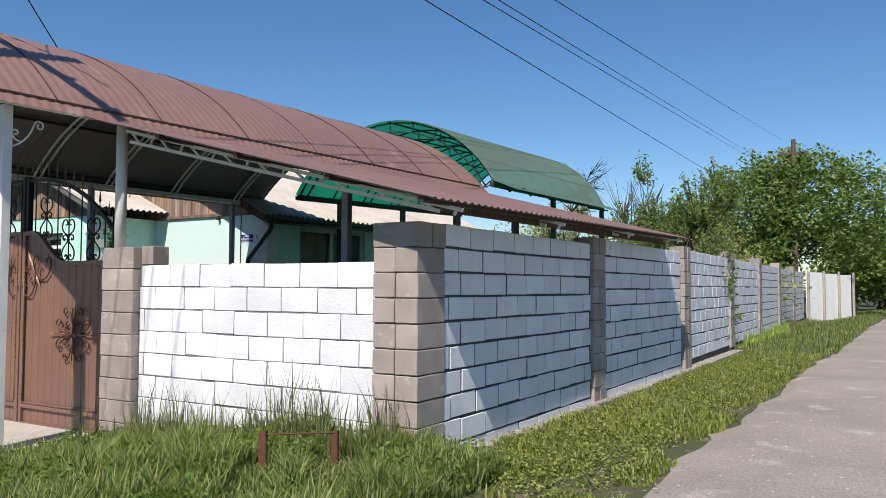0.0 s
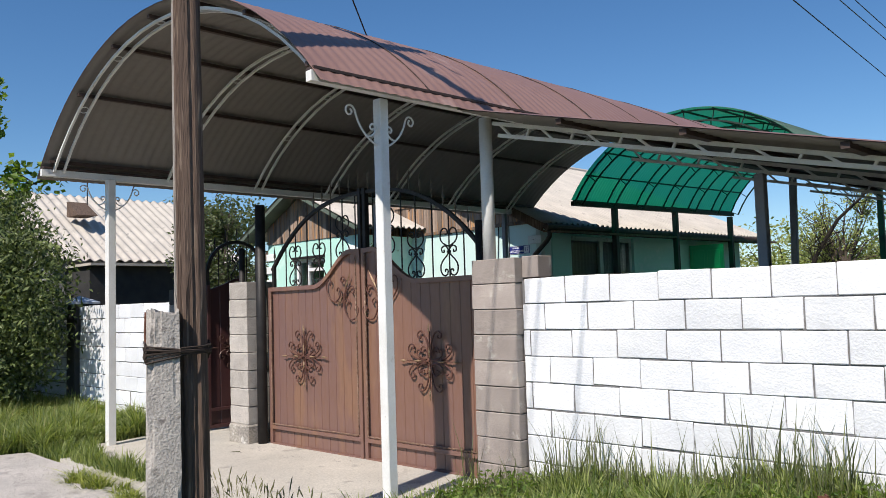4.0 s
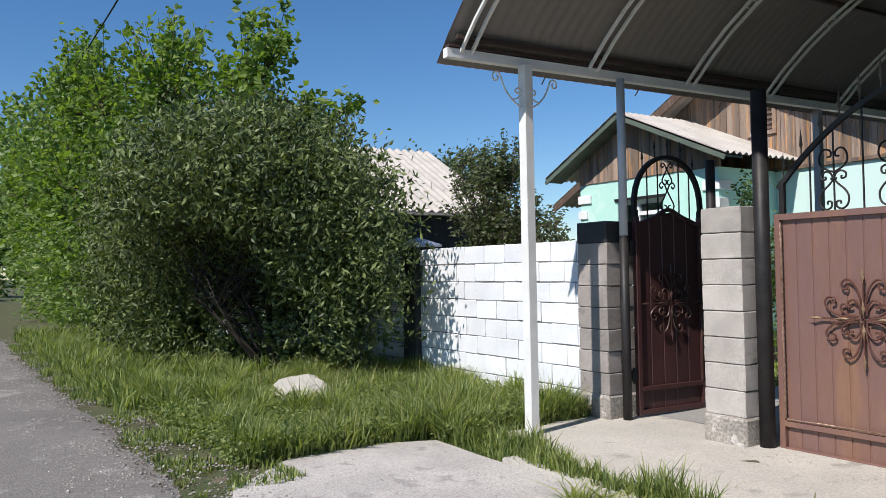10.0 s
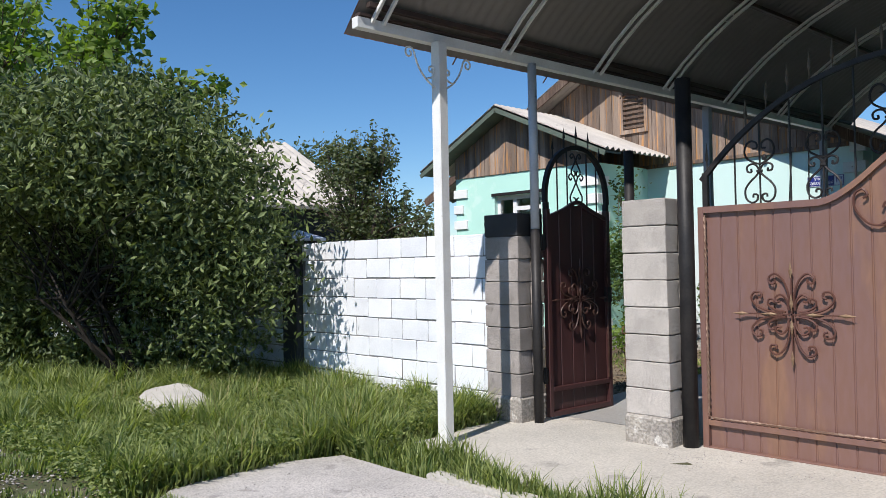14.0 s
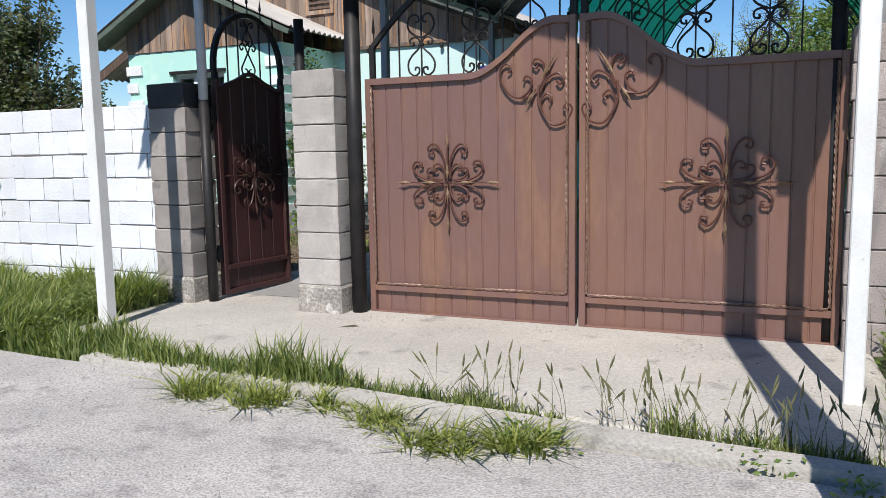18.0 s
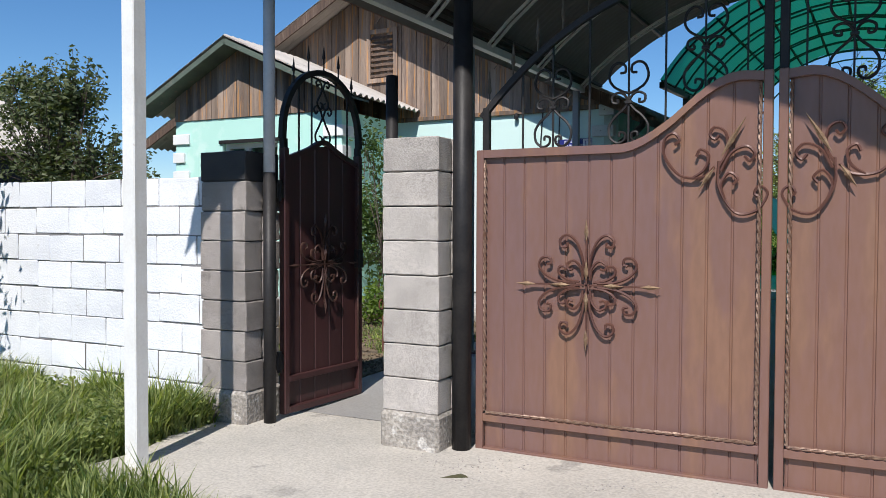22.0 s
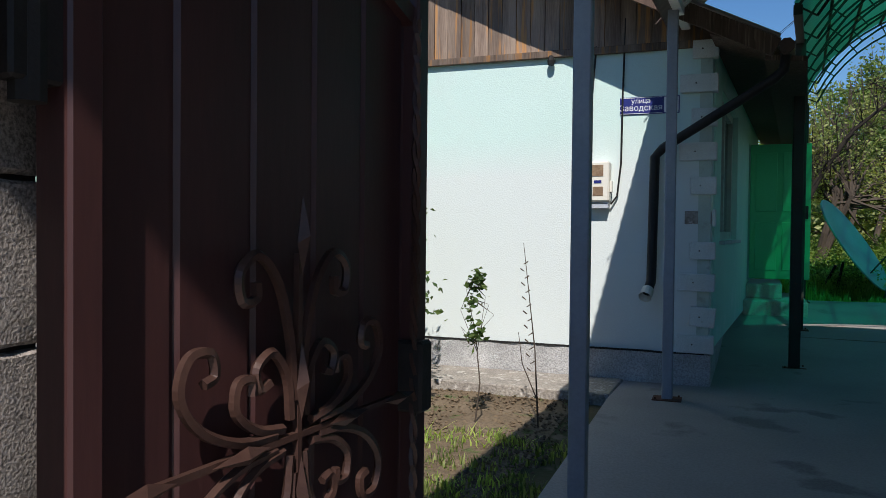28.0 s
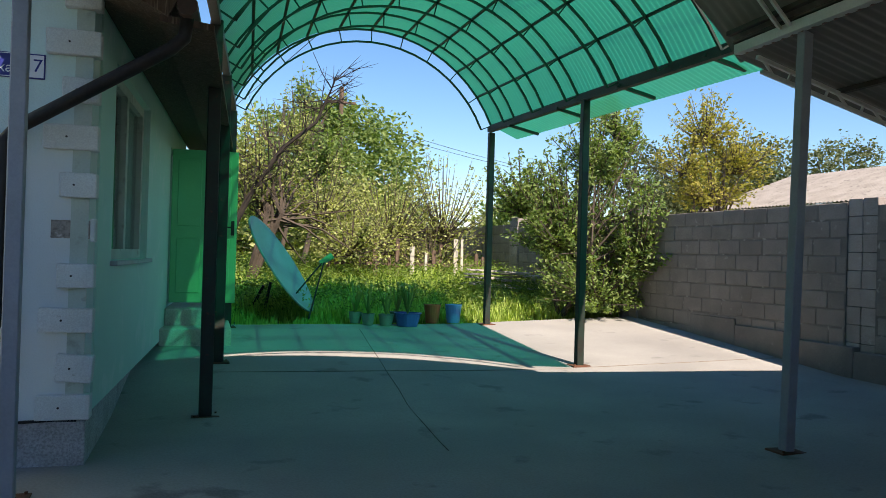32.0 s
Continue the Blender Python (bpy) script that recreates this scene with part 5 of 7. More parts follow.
# side wall with a window and a door opening
ops = [(0.85, 2.85, 1.02, 2.44), (4.95, 5.8, 0.42, 2.36)]
y = 0.3
for a, b, z0, z1 in ops:
    part("side_wall", skew(Shape().box(-0.3, y, 0.06, 0.0, a, WT)), MINT_BRIGHT, house)
    part("side_wall", skew(Shape().box(-0.3, a, z1, 0.0, b, WT)), MINT_BRIGHT, house)
    if z0 > 0.07:
        part("side_wall", skew(Shape().box(-0.3, a, 0.06, 0.0, b, z0)), MINT_BRIGHT, house)
    y = b
part("side_wall", skew(Shape().box(-0.3, y, 0.06, 0.0, HD, WT)), MINT_BRIGHT, house)
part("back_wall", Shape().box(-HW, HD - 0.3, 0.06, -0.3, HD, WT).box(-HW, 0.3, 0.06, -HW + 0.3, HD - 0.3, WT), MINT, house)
part("plinth", Shape().box(-HW - 0.02, -0.03, -0.35, 0.02, 0.3, 0.055, 0.006).box(-0.3, 0.3, -0.35, 0.02, HD, 0.055), PLINTH, house, "rough grey plinth")
cr = Shape()
cr.tube([(-0.03 - 0.12 * k, -0.032 + 0.006 * math.sin(k * 2.1), 0.058 + 0.012 * noise.noise((k * 0.5, 2, 3))) for k in range(66)], 0.011, 4)
part("plinth_crack", cr, BLACK_CABLE, house, "dark crack along the top of the plinth")
part("blind_area", Shape().box(-HW, -0.75, -0.35, -0.7, -0.03, -0.20, 0.01), FOOTING, house, "cracked concrete strip along the plinth")
part("inner_dark", Shape().box(-HW + 0.4, 0.4, 0.1, -0.5, HD - 0.4, 0.12), BOARD, house)
# window
wd = part("window", skew(Shape().box(-0.16, 0.85, 1.02, -0.10, 2.85, 2.44)), WINDOW_GLASS, house, "dark-glazed window in green frame")
fr = Shape()
for a, b, c, d in ((0.85, 0.93, 1.02, 2.44), (2.77, 2.85, 1.02, 2.44), (0.93, 2.77, 1.02, 1.1), (0.93, 2.77, 2.36, 2.44), (1.8, 1.9, 1.1, 2.36)):
    fr.box(-0.18, a, c, -0.06, b, d)
part("window_frame", skew(fr), GRIMY_MINT, wd)
part("curtain", skew(Shape().prism([(-0.2 - 0.012 * (k % 2), 0.9 + 0.05 * k) for k in range(39)] + [(-0.23, 2.8), (-0.23, 0.9)], "z", 1.06, 2.4)), GREY_POST, wd, "grey-green curtain behind the glass")
part("window_sill", skew(Shape().box(-0.1, 0.8, 0.98, 0.05, 2.9, 1.015, 0.005)), GREY_PAINT, wd)
# door standing open at right angles to the wall
dr = part("door", Shape().box(0.27, 4.92, 0.46, 1.05, 4.97, 2.34, 0.004), GREEN_DOOR, house, "open bright green door")
for z0, z1 in ((0.58, 1.25), (1.4, 2.22)):
    for x0, x1 in ((0.34, 0.62), (0.69, 0.97)):
        part("door_panel", Shape().box(x0, 4.905, z0, x1, 4.922, z1, 0.006), GREEN_DOOR, dr)
part("door_handle", Shape().box(0.98, 4.89, 1.3, 1.02, 4.92, 1.48, 0.004).tube([(1.0, 4.88, 1.4), (0.9, 4.88, 1.4)], 0.01, 6), BLACK_IRON, dr)
part("step", Shape().box(0.2, 4.2, -0.3, 1.0, 6.2, 0.2, 0.01).box(0.24, 4.7, 0.2, 0.7, 6.0, 0.40, 0.01), CONC, house, "concrete door step")
# quoins
for i, (zq, wide, tall_, tilt) in enumerate(((0.064, 1, 0.149, 0), (0.285, 0, 0.165, 5), (0.588, 1, 0.148, 1), (0.86, 0, 0.147, 0), (1.14, -1, 0.143, 0), (1.408, 0, 0.15, 0), (1.697, 1, 0.15, 0), (1.985, 0, 0.15, 0), (2.27, 1, 0.152, 0), (2.558, 0, 0.148, 0))):
    if wide >= 0:
        w = 0.262 if wide else 0.165
        q = part("quoin", Shape().box(-w, -0.055, 0, 0.045, 0.06 if wide else 0.05, tall_, 0.006), QUOIN, house, at=pose(0, 0, zq, 0, tilt, 0))
        part("nail", Shape().tube([(-w / 2, -0.053, tall_ / 2), (-w / 2, -0.061, tall_ / 2)], 0.007, 6), BLACK_IRON, q)
    else:
        part("quoin", Shape().box(0.015, -0.05, 0, 0.045, 0.05, tall_, 0.006), QUOIN, house, at=pose(0, 0, zq, 0, 0, 0))
        part("quoin_scar", Shape().box(-0.21, -0.006, 0.02, 0.01, 0.0, 0.13, 0.003), FOOTING, house, at=pose(0, 0, zq, 0, 0, 0))
part("corner_strip", Shape().box(-0.10, -0.012, 0.06, 0.0, -0.002, 2.66), GRIMY_MINT, house, "grimy plaster strip behind the corner stones")
# gable boards
AX, AZ = -4.0, 4.78
rz_ = lambda x: AZ - 0.5 * abs(x - AX)
bx = -HW
k = 0
while bx < 0.0:
    w = 0.135
    zt0, zt1 = rz_(bx), rz_(min(bx + w, 0))
    if min(zt0, zt1) > WT + 0.06:
        part("plank", Shape().prism([(bx + 0.003, WT + 0.01), (bx + w - 0.003, WT + 0.01), (bx + w - 0.003, zt1 - 0.02), (bx + 0.003, zt0 - 0.02)], "y", -0.02 - 0.006 * (k % 2), 0.02), BOARD, house)
    bx += w
    k += 1
part("gable_backing", Shape().prism([(-HW, WT), (0, WT), (0, rz_(0) - 0.03), (AX, AZ - 0.04), (-HW, rz_(-HW) - 0.03)], "y", 0.022, 0.06), BOARD, house)
part("gable_ledge", Shape().box(-HW, -0.05, WT - 0.05, 0.0, 0.0, WT + 0.012, 0.004), BOARD, house)
vent = part("gable_vent", Shape().box(-3.97, -0.06, 3.30, -3.90, 0.0, 4.14).box(-3.47, -0.06, 3.30, -3.40, 0.0, 4.14).box(-3.90, -0.06, 3.30, -3.47, 0.0, 3.37).box(-3.90, -0.06, 4.07, -3.47, 0.0, 4.14), BOARD, house, "louvred wooden vent")
for i in range(8):
    z = 3.39 + 0.085 * i
    part("slat", Shape().add([(-3.9, -0.055, z), (-3.47, -0.055, z), (-3.47, -0.015, z + 0.06), (-3.9, -0.015, z + 0.06), (-3.9, -0.045, z - 0.008), (-3.47, -0.045, z - 0.008), (-3.47, -0.005, z + 0.052), (-3.9, -0.005, z + 0.052)],
         [(0, 1, 2, 3), (4, 5, 6, 7), (0, 1, 5, 4), (2, 3, 7, 6), (0, 3, 7, 4), (1, 2, 6, 5)]), OLD_WOOD, vent)


def slate_roof(parent, p_ridge0, p_ridge1, p_eave0, p_eave1, pitch=0.15, amp=0.022, name="roof", mat=SLATE):
    """A corrugated roof face: ridge from r0 to r1, eave from e0 to e1; waves run down the slope."""
    r0, r1, e0, e1 = (Vector(p) for p in (p_ridge0, p_ridge1, p_eave0, p_eave1))
    L = (r1 - r0).length
    n = int(L / pitch * 6)
    nrm = (r1 - r0).cross(e0 - r0).normalized()
    if nrm.z < 0:
        nrm = -nrm
    s = Shape()
    vs = []
    rows = 5
    for i in range(n + 1):
        t = i / n
        off = nrm * (amp * math.sin(2 * math.pi * t * L / pitch))
        for j in range(rows + 1):
            step = 0.014 * (rows - j)
            vs.append(r0.lerp(r1, t).lerp(e0.lerp(e1, t), j / rows) + off + nrm * 0.0)
    s.add(vs, [(i * (rows + 1) + j, (i + 1) * (rows + 1) + j, (i + 1) * (rows + 1) + j + 1, i * (rows + 1) + j + 1) for i in range(n) for j in range(rows)])
    m = len(vs)
    s.add([v - nrm * 0.012 for v in vs], [(i * (rows + 1) + j, i * (rows + 1) + j + 1, (i + 1) * (rows + 1) + j + 1, (i + 1) * (rows + 1) + j) for i in range(n) for j in range(rows)])
    return part(name, s, mat, parent, smooth=True)


y0, y1 = -0.55, HD + 0.4
slate_roof(house, (AX, y0, AZ + 0.05), (AX, y1, AZ + 0.05), (0.5, y0, rz_(0.5) + 0.05), (0.85, y1, rz_(0.5) + 0.05))
slate_roof(house, (AX, y0, AZ + 0.05), (AX, y1, AZ + 0.05), (-HW - 0.5, y0, rz_(-HW - 0.5) + 0.05), (-HW - 0.5, y1, rz_(-HW - 0.5) + 0.05))
part("ridge_cap", Shape().tube([(AX, y0, AZ + 0.05), (AX, y1, AZ + 0.05)], 0.07, 8), SLATE, house)
for x_ in (0.48, -HW - 0.45):
    part("barge_board", Shape().bar((AX, y0 + 0.02, AZ - 0.05), (x_, y0 + 0.02, rz_(x_) - 0.05), 0.03, 0.14), OLD_WOOD, house, "weathered barge board")
part("soffit", skew(Shape().prism([(0.02, WT - 0.02), (0.46, rz_(0.46) - 0.02), (0.46, rz_(0.46) - 0.06), (0.02, WT - 0.06)], "y", y0 + 0.05, y1 - 0.05)), OLD_WOOD, house, "dark board soffit")
# gutter and downpipe
part("fascia_board", Shape().add([(0.40, y0 + 0.1, rz_(0.5) - 0.07), (0.70, y0 + 0.1, rz_(0.5) - 0.10), (1.10, y1, rz_(0.5) - 0.06), (0.76, y1, rz_(0.5) - 0.06), (0.40, y0 + 0.1, rz_(0.5) - 0.11), (0.70, y0 + 0.1, rz_(0.5) - 0.14), (1.10, y1, rz_(0.5) - 0.10), (0.76, y1, rz_(0.5) - 0.10)],
     [(0, 1, 2, 3), (4, 5, 6, 7), (0, 1, 5, 4), (1, 2, 6, 5), (2, 3, 7, 6), (3, 0, 4, 7)]), OLD_WOOD, house, "dark weathered eave board")
part("gutter", Shape().tube([(0.55, y0, rz_(0.5) - 0.03), (0.91, y1, rz_(0.5) - 0.03)], 0.06, 8), PURLIN, house)
dp = Shape().tube([(0.55, -0.44, 2.46), (0.535, -0.43, 2.34), (0.46, -0.40, 2.275), (-0.39, -0.10, 1.80), (-0.455, -0.09, 1.73), (-0.47, -0.08, 0.72), (-0.47, -0.10, 0.66), (-0.49, -0.20, 0.58)], 0.041, 10)
part("downpipe", dp, BLACK_IRON, house, "black-painted downpipe with angled run", smooth=True)
part("pipe_outlet", Shape().tube([(-0.485, -0.17, 0.60), (-0.50, -0.25, 0.54)], [0.05, 0.055], 12, False), PLASTIC_WHITE, house)

# annex at the front left of the house
annex = thing("house_annex", "mint-plastered annex with board gable and slate roof", "house", (0, 0, 0))
AXL, AXR, AY0, AY1 = -17.2, -14.08, 10.0, 11.6
fw = Shape()
wx0, wx1, wz0, wz1 = -16.25, -15.2, 1.0, 2.28
fw.box(AXL, AY0, 0.0, wx0, AY0 + 0.25, 2.66).box(wx1, AY0, 0.0, AXR, AY0 + 0.25, 2.66).box(wx0, AY0, 0.0, wx1, AY0 + 0.25, wz0).box(wx0, AY0, wz1, wx1, AY0 + 0.25, 2.66)
part("front_wall", fw, MINT_BRIGHT, annex)
part("side_wall", Shape().box(AXR - 0.25, AY0 + 0.25, 0.0, AXR, AY1, 2.66), MINT_BRIGHT, annex)
part("side_wall", Shape().box(AXL, AY0 + 0.25, 0.0, AXL + 0.25, AY1, 2.66), MINT_BRIGHT, annex)
part("plinth", Shape().box(AXL - 0.02, AY0 - 0.03, -0.35, AXR + 0.03, AY1, -0.001), PLINTH, annex)
wd = part("window", Shape().box(wx0, AY0 + 0.12, wz0, wx1, AY0 + 0.16, wz1), WINDOW_GLASS, annex, "white plastic window")
fr = Shape()
for a, b, c, d in ((wx0, wx0 + 0.07, wz0, wz1), (wx1 - 0.07, wx1, wz0, wz1), (wx0 + 0.07, wx1 - 0.07, wz0, wz0 + 0.07), (wx0 + 0.07, wx1 - 0.07, wz1 - 0.07, wz1), (wx0 + 0.36, wx0 + 0.44, wz0 + 0.07, wz1 - 0.07), (wx0 + 0.44, wx1 - 0.07, wz1 - 0.27, wz1 - 0.2)):
    fr.box(a, AY0 + 0.08, c, b, AY0 + 0.19, d)
part("window_frame", fr, PVC, wd)
part("window_hood", Shape().box(wx0 - 0.05, AY0 - 0.03, wz1, wx1 + 0.05, AY0 + 0.02, wz1 + 0.05), BLACK_IRON, wd)
for X_, sg in ((AXL, 1), (AXR, -1)):
    z = 0.02
    i = 0
    while z < 2.5:
        w = 0.30 if i % 2 == 0 else 0.2
        xa, xb = (X_ - 0.035, X_ + w) if sg > 0 else (X_ - w, X_ + 0.035)
        part("quoin", Shape().box(xa, AY0 - 0.035, z, xb, AY0 + w, z + 0.155, 0.006), WHITE_PLASTER, annex)
        z += 0.285
        i += 1
RX, RZ = -15.84, 3.78
ez = lambda x: RZ - (0.44 * (x - RX) if x > RX else 0.50 * (RX - x))
bx = AXL
k = 0
while bx < AXR:
    w = 0.125
    if min(ez(bx), ez(bx + w)) > 2.70:
        part("plank", Shape().prism([(bx + 0.003, 2.665), (bx + w - 0.003, 2.665), (bx + w - 0.003, ez(bx + w) - 0.06), (bx + 0.003, ez(bx) - 0.06)], "y", AY0 - 0.02 - 0.006 * (k % 2), AY0 + 0.02), BOARD, annex)
    bx += w
    k += 1
part("gable_backing", Shape().prism([(AXL, 2.66), (AXR, 2.66), (AXR, ez(AXR) - 0.07), (RX, RZ - 0.07), (AXL, ez(AXL) - 0.07)], "y", AY0 + 0.022, AY0 + 0.06), BOARD, annex)
slate_roof(annex, (RX, 9.58, RZ + 0.02), (RX, 11.6, RZ + 0.02), (-13.62, 9.58, ez(-13.62)), (-13.62, 11.6, ez(-13.62)))
slate_roof(annex, (RX, 9.58, RZ + 0.02), (RX, 11.6, RZ + 0.02), (-17.76, 9.58, ez(-17.76)), (-17.76, 11.6, ez(-17.76)))
for x_ in (-13.65, -17.73):
    part("barge_board", Shape().bar((RX, 9.6, RZ - 0.07), (x_, 9.6, ez(x_) - 0.09), 0.03, 0.075), SOFFIT_GREEN, annex, "green-painted barge board")
    part("soffit", Shape().prism([(RX, RZ - 0.05), (x_, ez(x_) - 0.05), (x_, ez(x_) - 0.08), (RX, RZ - 0.08)], "y", 9.62, AY0 + 0.02), SOFFIT_GREEN, annex, "dark green painted soffit")

# things on the house front: the house's front plane turned by -2.2 degrees
HM = pose(-10.62, 11.37, 0, 0, 0, -2.2)


def on_front(name, label, cat, x, z):
    e = thing(name, label, cat)
    e.matrix_world = HM @ pose(x, 0, z)
    return e


def text_part(word, size, parent, m, mat, name="lettering"):
    cu = bpy.data.curves.new("lettering", "FONT")
    cu.body, cu.size, cu.align_x, cu.align_y, cu.extrude = word, size, "CENTER", "CENTER", 0.001
    tmp = bpy.data.objects.new("tmp", cu)
    me = bpy.data.meshes.new_from_object(tmp)
    bpy.data.objects.remove(tmp)
    me.materials.clear()
    me.materials.append(mat)
    ob = new(name, me)
    ob.matrix_world = m
    ob.parent = parent
    return ob


sg = on_front("street_sign", "small blue enamel street sign with white letters", "sign", -0.52, 2.185)
part("plate", Shape().box(-0.25, -0.012, -0.075, 0.115, -0.002, 0.075, 0.002), SIGN_BLUE, sg)
part("border", Shape().box(-0.245, -0.014, 0.066, 0.11, -0.012, 0.070).box(-0.245, -0.014, -0.070, 0.11, -0.012, -0.066), SIGN_WHITE, sg)
text_part("улица", 0.058, sg, pose(-0.07, -0.0135, 0.038, 90, 0, 0), SIGN_WHITE)
text_part("Заводская", 0.072, sg, pose(-0.07, -0.0135, -0.022, 90, 0, 0), SIGN_WHITE)
sg = on_front("house_number_sign", "white house number plate with blue rim", "sign", -0.335, 2.185)
part("plate", Shape().box(-0.068, -0.012, -0.075, 0.068, -0.002, 0.075, 0.002), SIGN_BLUE, sg)
part("face", Shape().box(-0.06, -0.014, -0.067, 0.06, -0.012, 0.067), SIGN_WHITE, sg)
text_part("17", 0.11, sg, pose(0, -0.0155, 0, 90, 0, 0), SIGN_BLUE)
mb = on_front("meter_box", "cream plastic electricity meter box with two windows", "meter box", -0.93, 1.33)
part("body", Shape().box(-0.095, -0.13, 0.02, 0.095, 0.0, 0.37, 0.012), PLASTIC_WHITE, mb)
part("front_window", Shape().box(-0.055, -0.136, 0.24, 0.045, -0.128, 0.34, 0.002), GILT, mb, "yellowed window")
part("front_window", Shape().box(-0.045, -0.136, 0.07, 0.045, -0.128, 0.15, 0.002), GILT, mb, "yellowed window")
part("label_strip", Shape().box(-0.035, -0.134, 0.18, 0.03, -0.128, 0.205), SIGN_BLUE, mb)
part("latch", Shape().box(0.092, -0.09, 0.10, 0.115, -0.05, 0.20, 0.004), PLASTIC_WHITE, mb)
# Added grey slab stands for the meter box's shadow on the wall.
part("shadow_tray", Shape().box(-0.085, -0.10, -0.04, 0.085, -0.01, 0.018, 0.005), GREY_PAINT, mb)
for name_, pts in (("cable", [(-0.73, -0.02, 2.95), (-0.745, -0.02, 2.3), (-0.75, -0.02, 1.7), (-0.78, -0.03, 1.40), (-0.83, -0.05, 1.33)]),
                   ("cable", [(-0.98, -0.03, 2.72), (-1.01, -0.03, 2.3), (-1.035, -0.03, 1.9), (-1.03, -0.03, 1.5), (-1.0, -0.05, 1.36)])):
    c = on_front(name_, "thin black cable running down the house wall", "cable", 0, 0)
    part("wire", Shape().tube(pts, 0.009, 6), BLACK_CABLE, c)
wl = on_front("wall_bulb", "small dark bulb holder under the gable boards", "lamp", -1.38, 2.62)
part("holder", Shape().lathe([(0.0, -0.05), (0.03, -0.04), (0.035, 0.0), (0.02, 0.04), (0, 0.05)], 10, (0, -0.06, 0)), BLACK_CABLE, wl)


# ---- plants ----
def scatter_mesh(name, verts, faces, mat):
    me = bpy.data.meshes.new(name)
    me.from_pydata(verts.tolist(), [], faces.tolist())
    me.materials.append(mat)
    return me


def leaf_cloud(name, pts, size, mat, seed=0, droop=0.3, long=1.8, flat=0.5):
    """Small folded leaves at the points, each an island of two triangles pairs."""
    r = np.random.default_rng(seed)
    n = len(pts)
    d = r.normal(size=(n, 3))
    d[:, 2] = d[:, 2] * flat - droop
    d /= np.linalg.norm(d, axis=1)[:, None]
    u = r.normal(size=(n, 3))
    u -= d * (u * d).sum(1)[:, None]
    u /= np.linalg.norm(u, axis=1)[:, None]
    w = np.cross(d, u)
    L = size * r.uniform(0.6, 1.3, n)[:, None]
    a = pts - d * L * long / 2
    b = pts + d * L * long / 2
    c1 = pts + u * L * 0.5 + w * L * 0.15
    c2 = pts - u * L * 0.5 + w * L * 0.15
    v = np.stack([a, c1, b, c2], 1).reshape(-1, 3)
    i = np.arange(n) * 4
    f = np.concatenate([np.stack([i, i + 1, i + 2], 1), np.stack([i, i + 2, i + 3], 1)])
    return scatter_mesh(name, v, f, mat)


def crown_points(blobs, n, seed, clump=0.35, shell=0.45, per=14):
    """Leaf places: twig ends in the outer shell of several ellipsoids, with leaves clumped about each."""
    r = np.random.default_rng(seed)
    vol = np.array([b[3] * b[4] * b[5] for b in blobs]) ** 0.7
    k = max(1, n // per)
    which = r.choice(len(blobs), k, p=vol / vol.sum())
    d = r.normal(size=(k, 3))
    d /= np.linalg.norm(d, axis=1)[:, None]
    rad = 1 - shell * r.uniform(0, 1, k) ** 1.6 + r.normal(0, 0.07, k)
    B = np.array(blobs)[which]
    c = B[:, :3] + d * rad[:, None] * B[:, 3:6]
    out = c[:, None, :] + r.normal(0, clump, (k, per, 3)) * np.array([1, 1, 0.8])
    return out.reshape(-1, 3), c


def shoot_points(blobs, k, per, seed, clump):
    """Upright shoots that fan out of each part of the crown, with leaves along their outer part."""
    r = np.random.default_rng(seed + 500)
    vol = np.array([b[3] * b[4] * b[5] for b in blobs]) ** 0.8
    B = np.array(blobs)[r.choice(len(blobs), k, p=vol / vol.sum())]
    d = r.normal(size=(k, 3))
    d[:, 2] = d[:, 2] * 0.8 + 0.35
    d /= np.linalg.norm(d, axis=1)[:, None]
    end = B[:, :3] + d * B[:, 3:6] * r.uniform(0.7, 1.1, (k, 1))
    start = B[:, :3] - d * np.array([0.1, 0.1, 0.0]) * B[:, 3:6] + np.array([0, 0, -0.55]) * B[:, 5:6]
    mid = (start + end) / 2 + d * np.array([0.18, 0.18, -0.1]) * B[:, 3:6]
    t = r.uniform(0.25, 1.02, (k, per, 1))
    pts = (1 - t) ** 2 * start[:, None] + 2 * t * (1 - t) * mid[:, None] + t * t * end[:, None]
    pts = pts + r.normal(0, clump, pts.shape) * (1.15 - 0.7 * t)
    return pts.reshape(-1, 3), list(np.stack([start, mid * 0.5 + (start + end) * 0.25, end], 1))


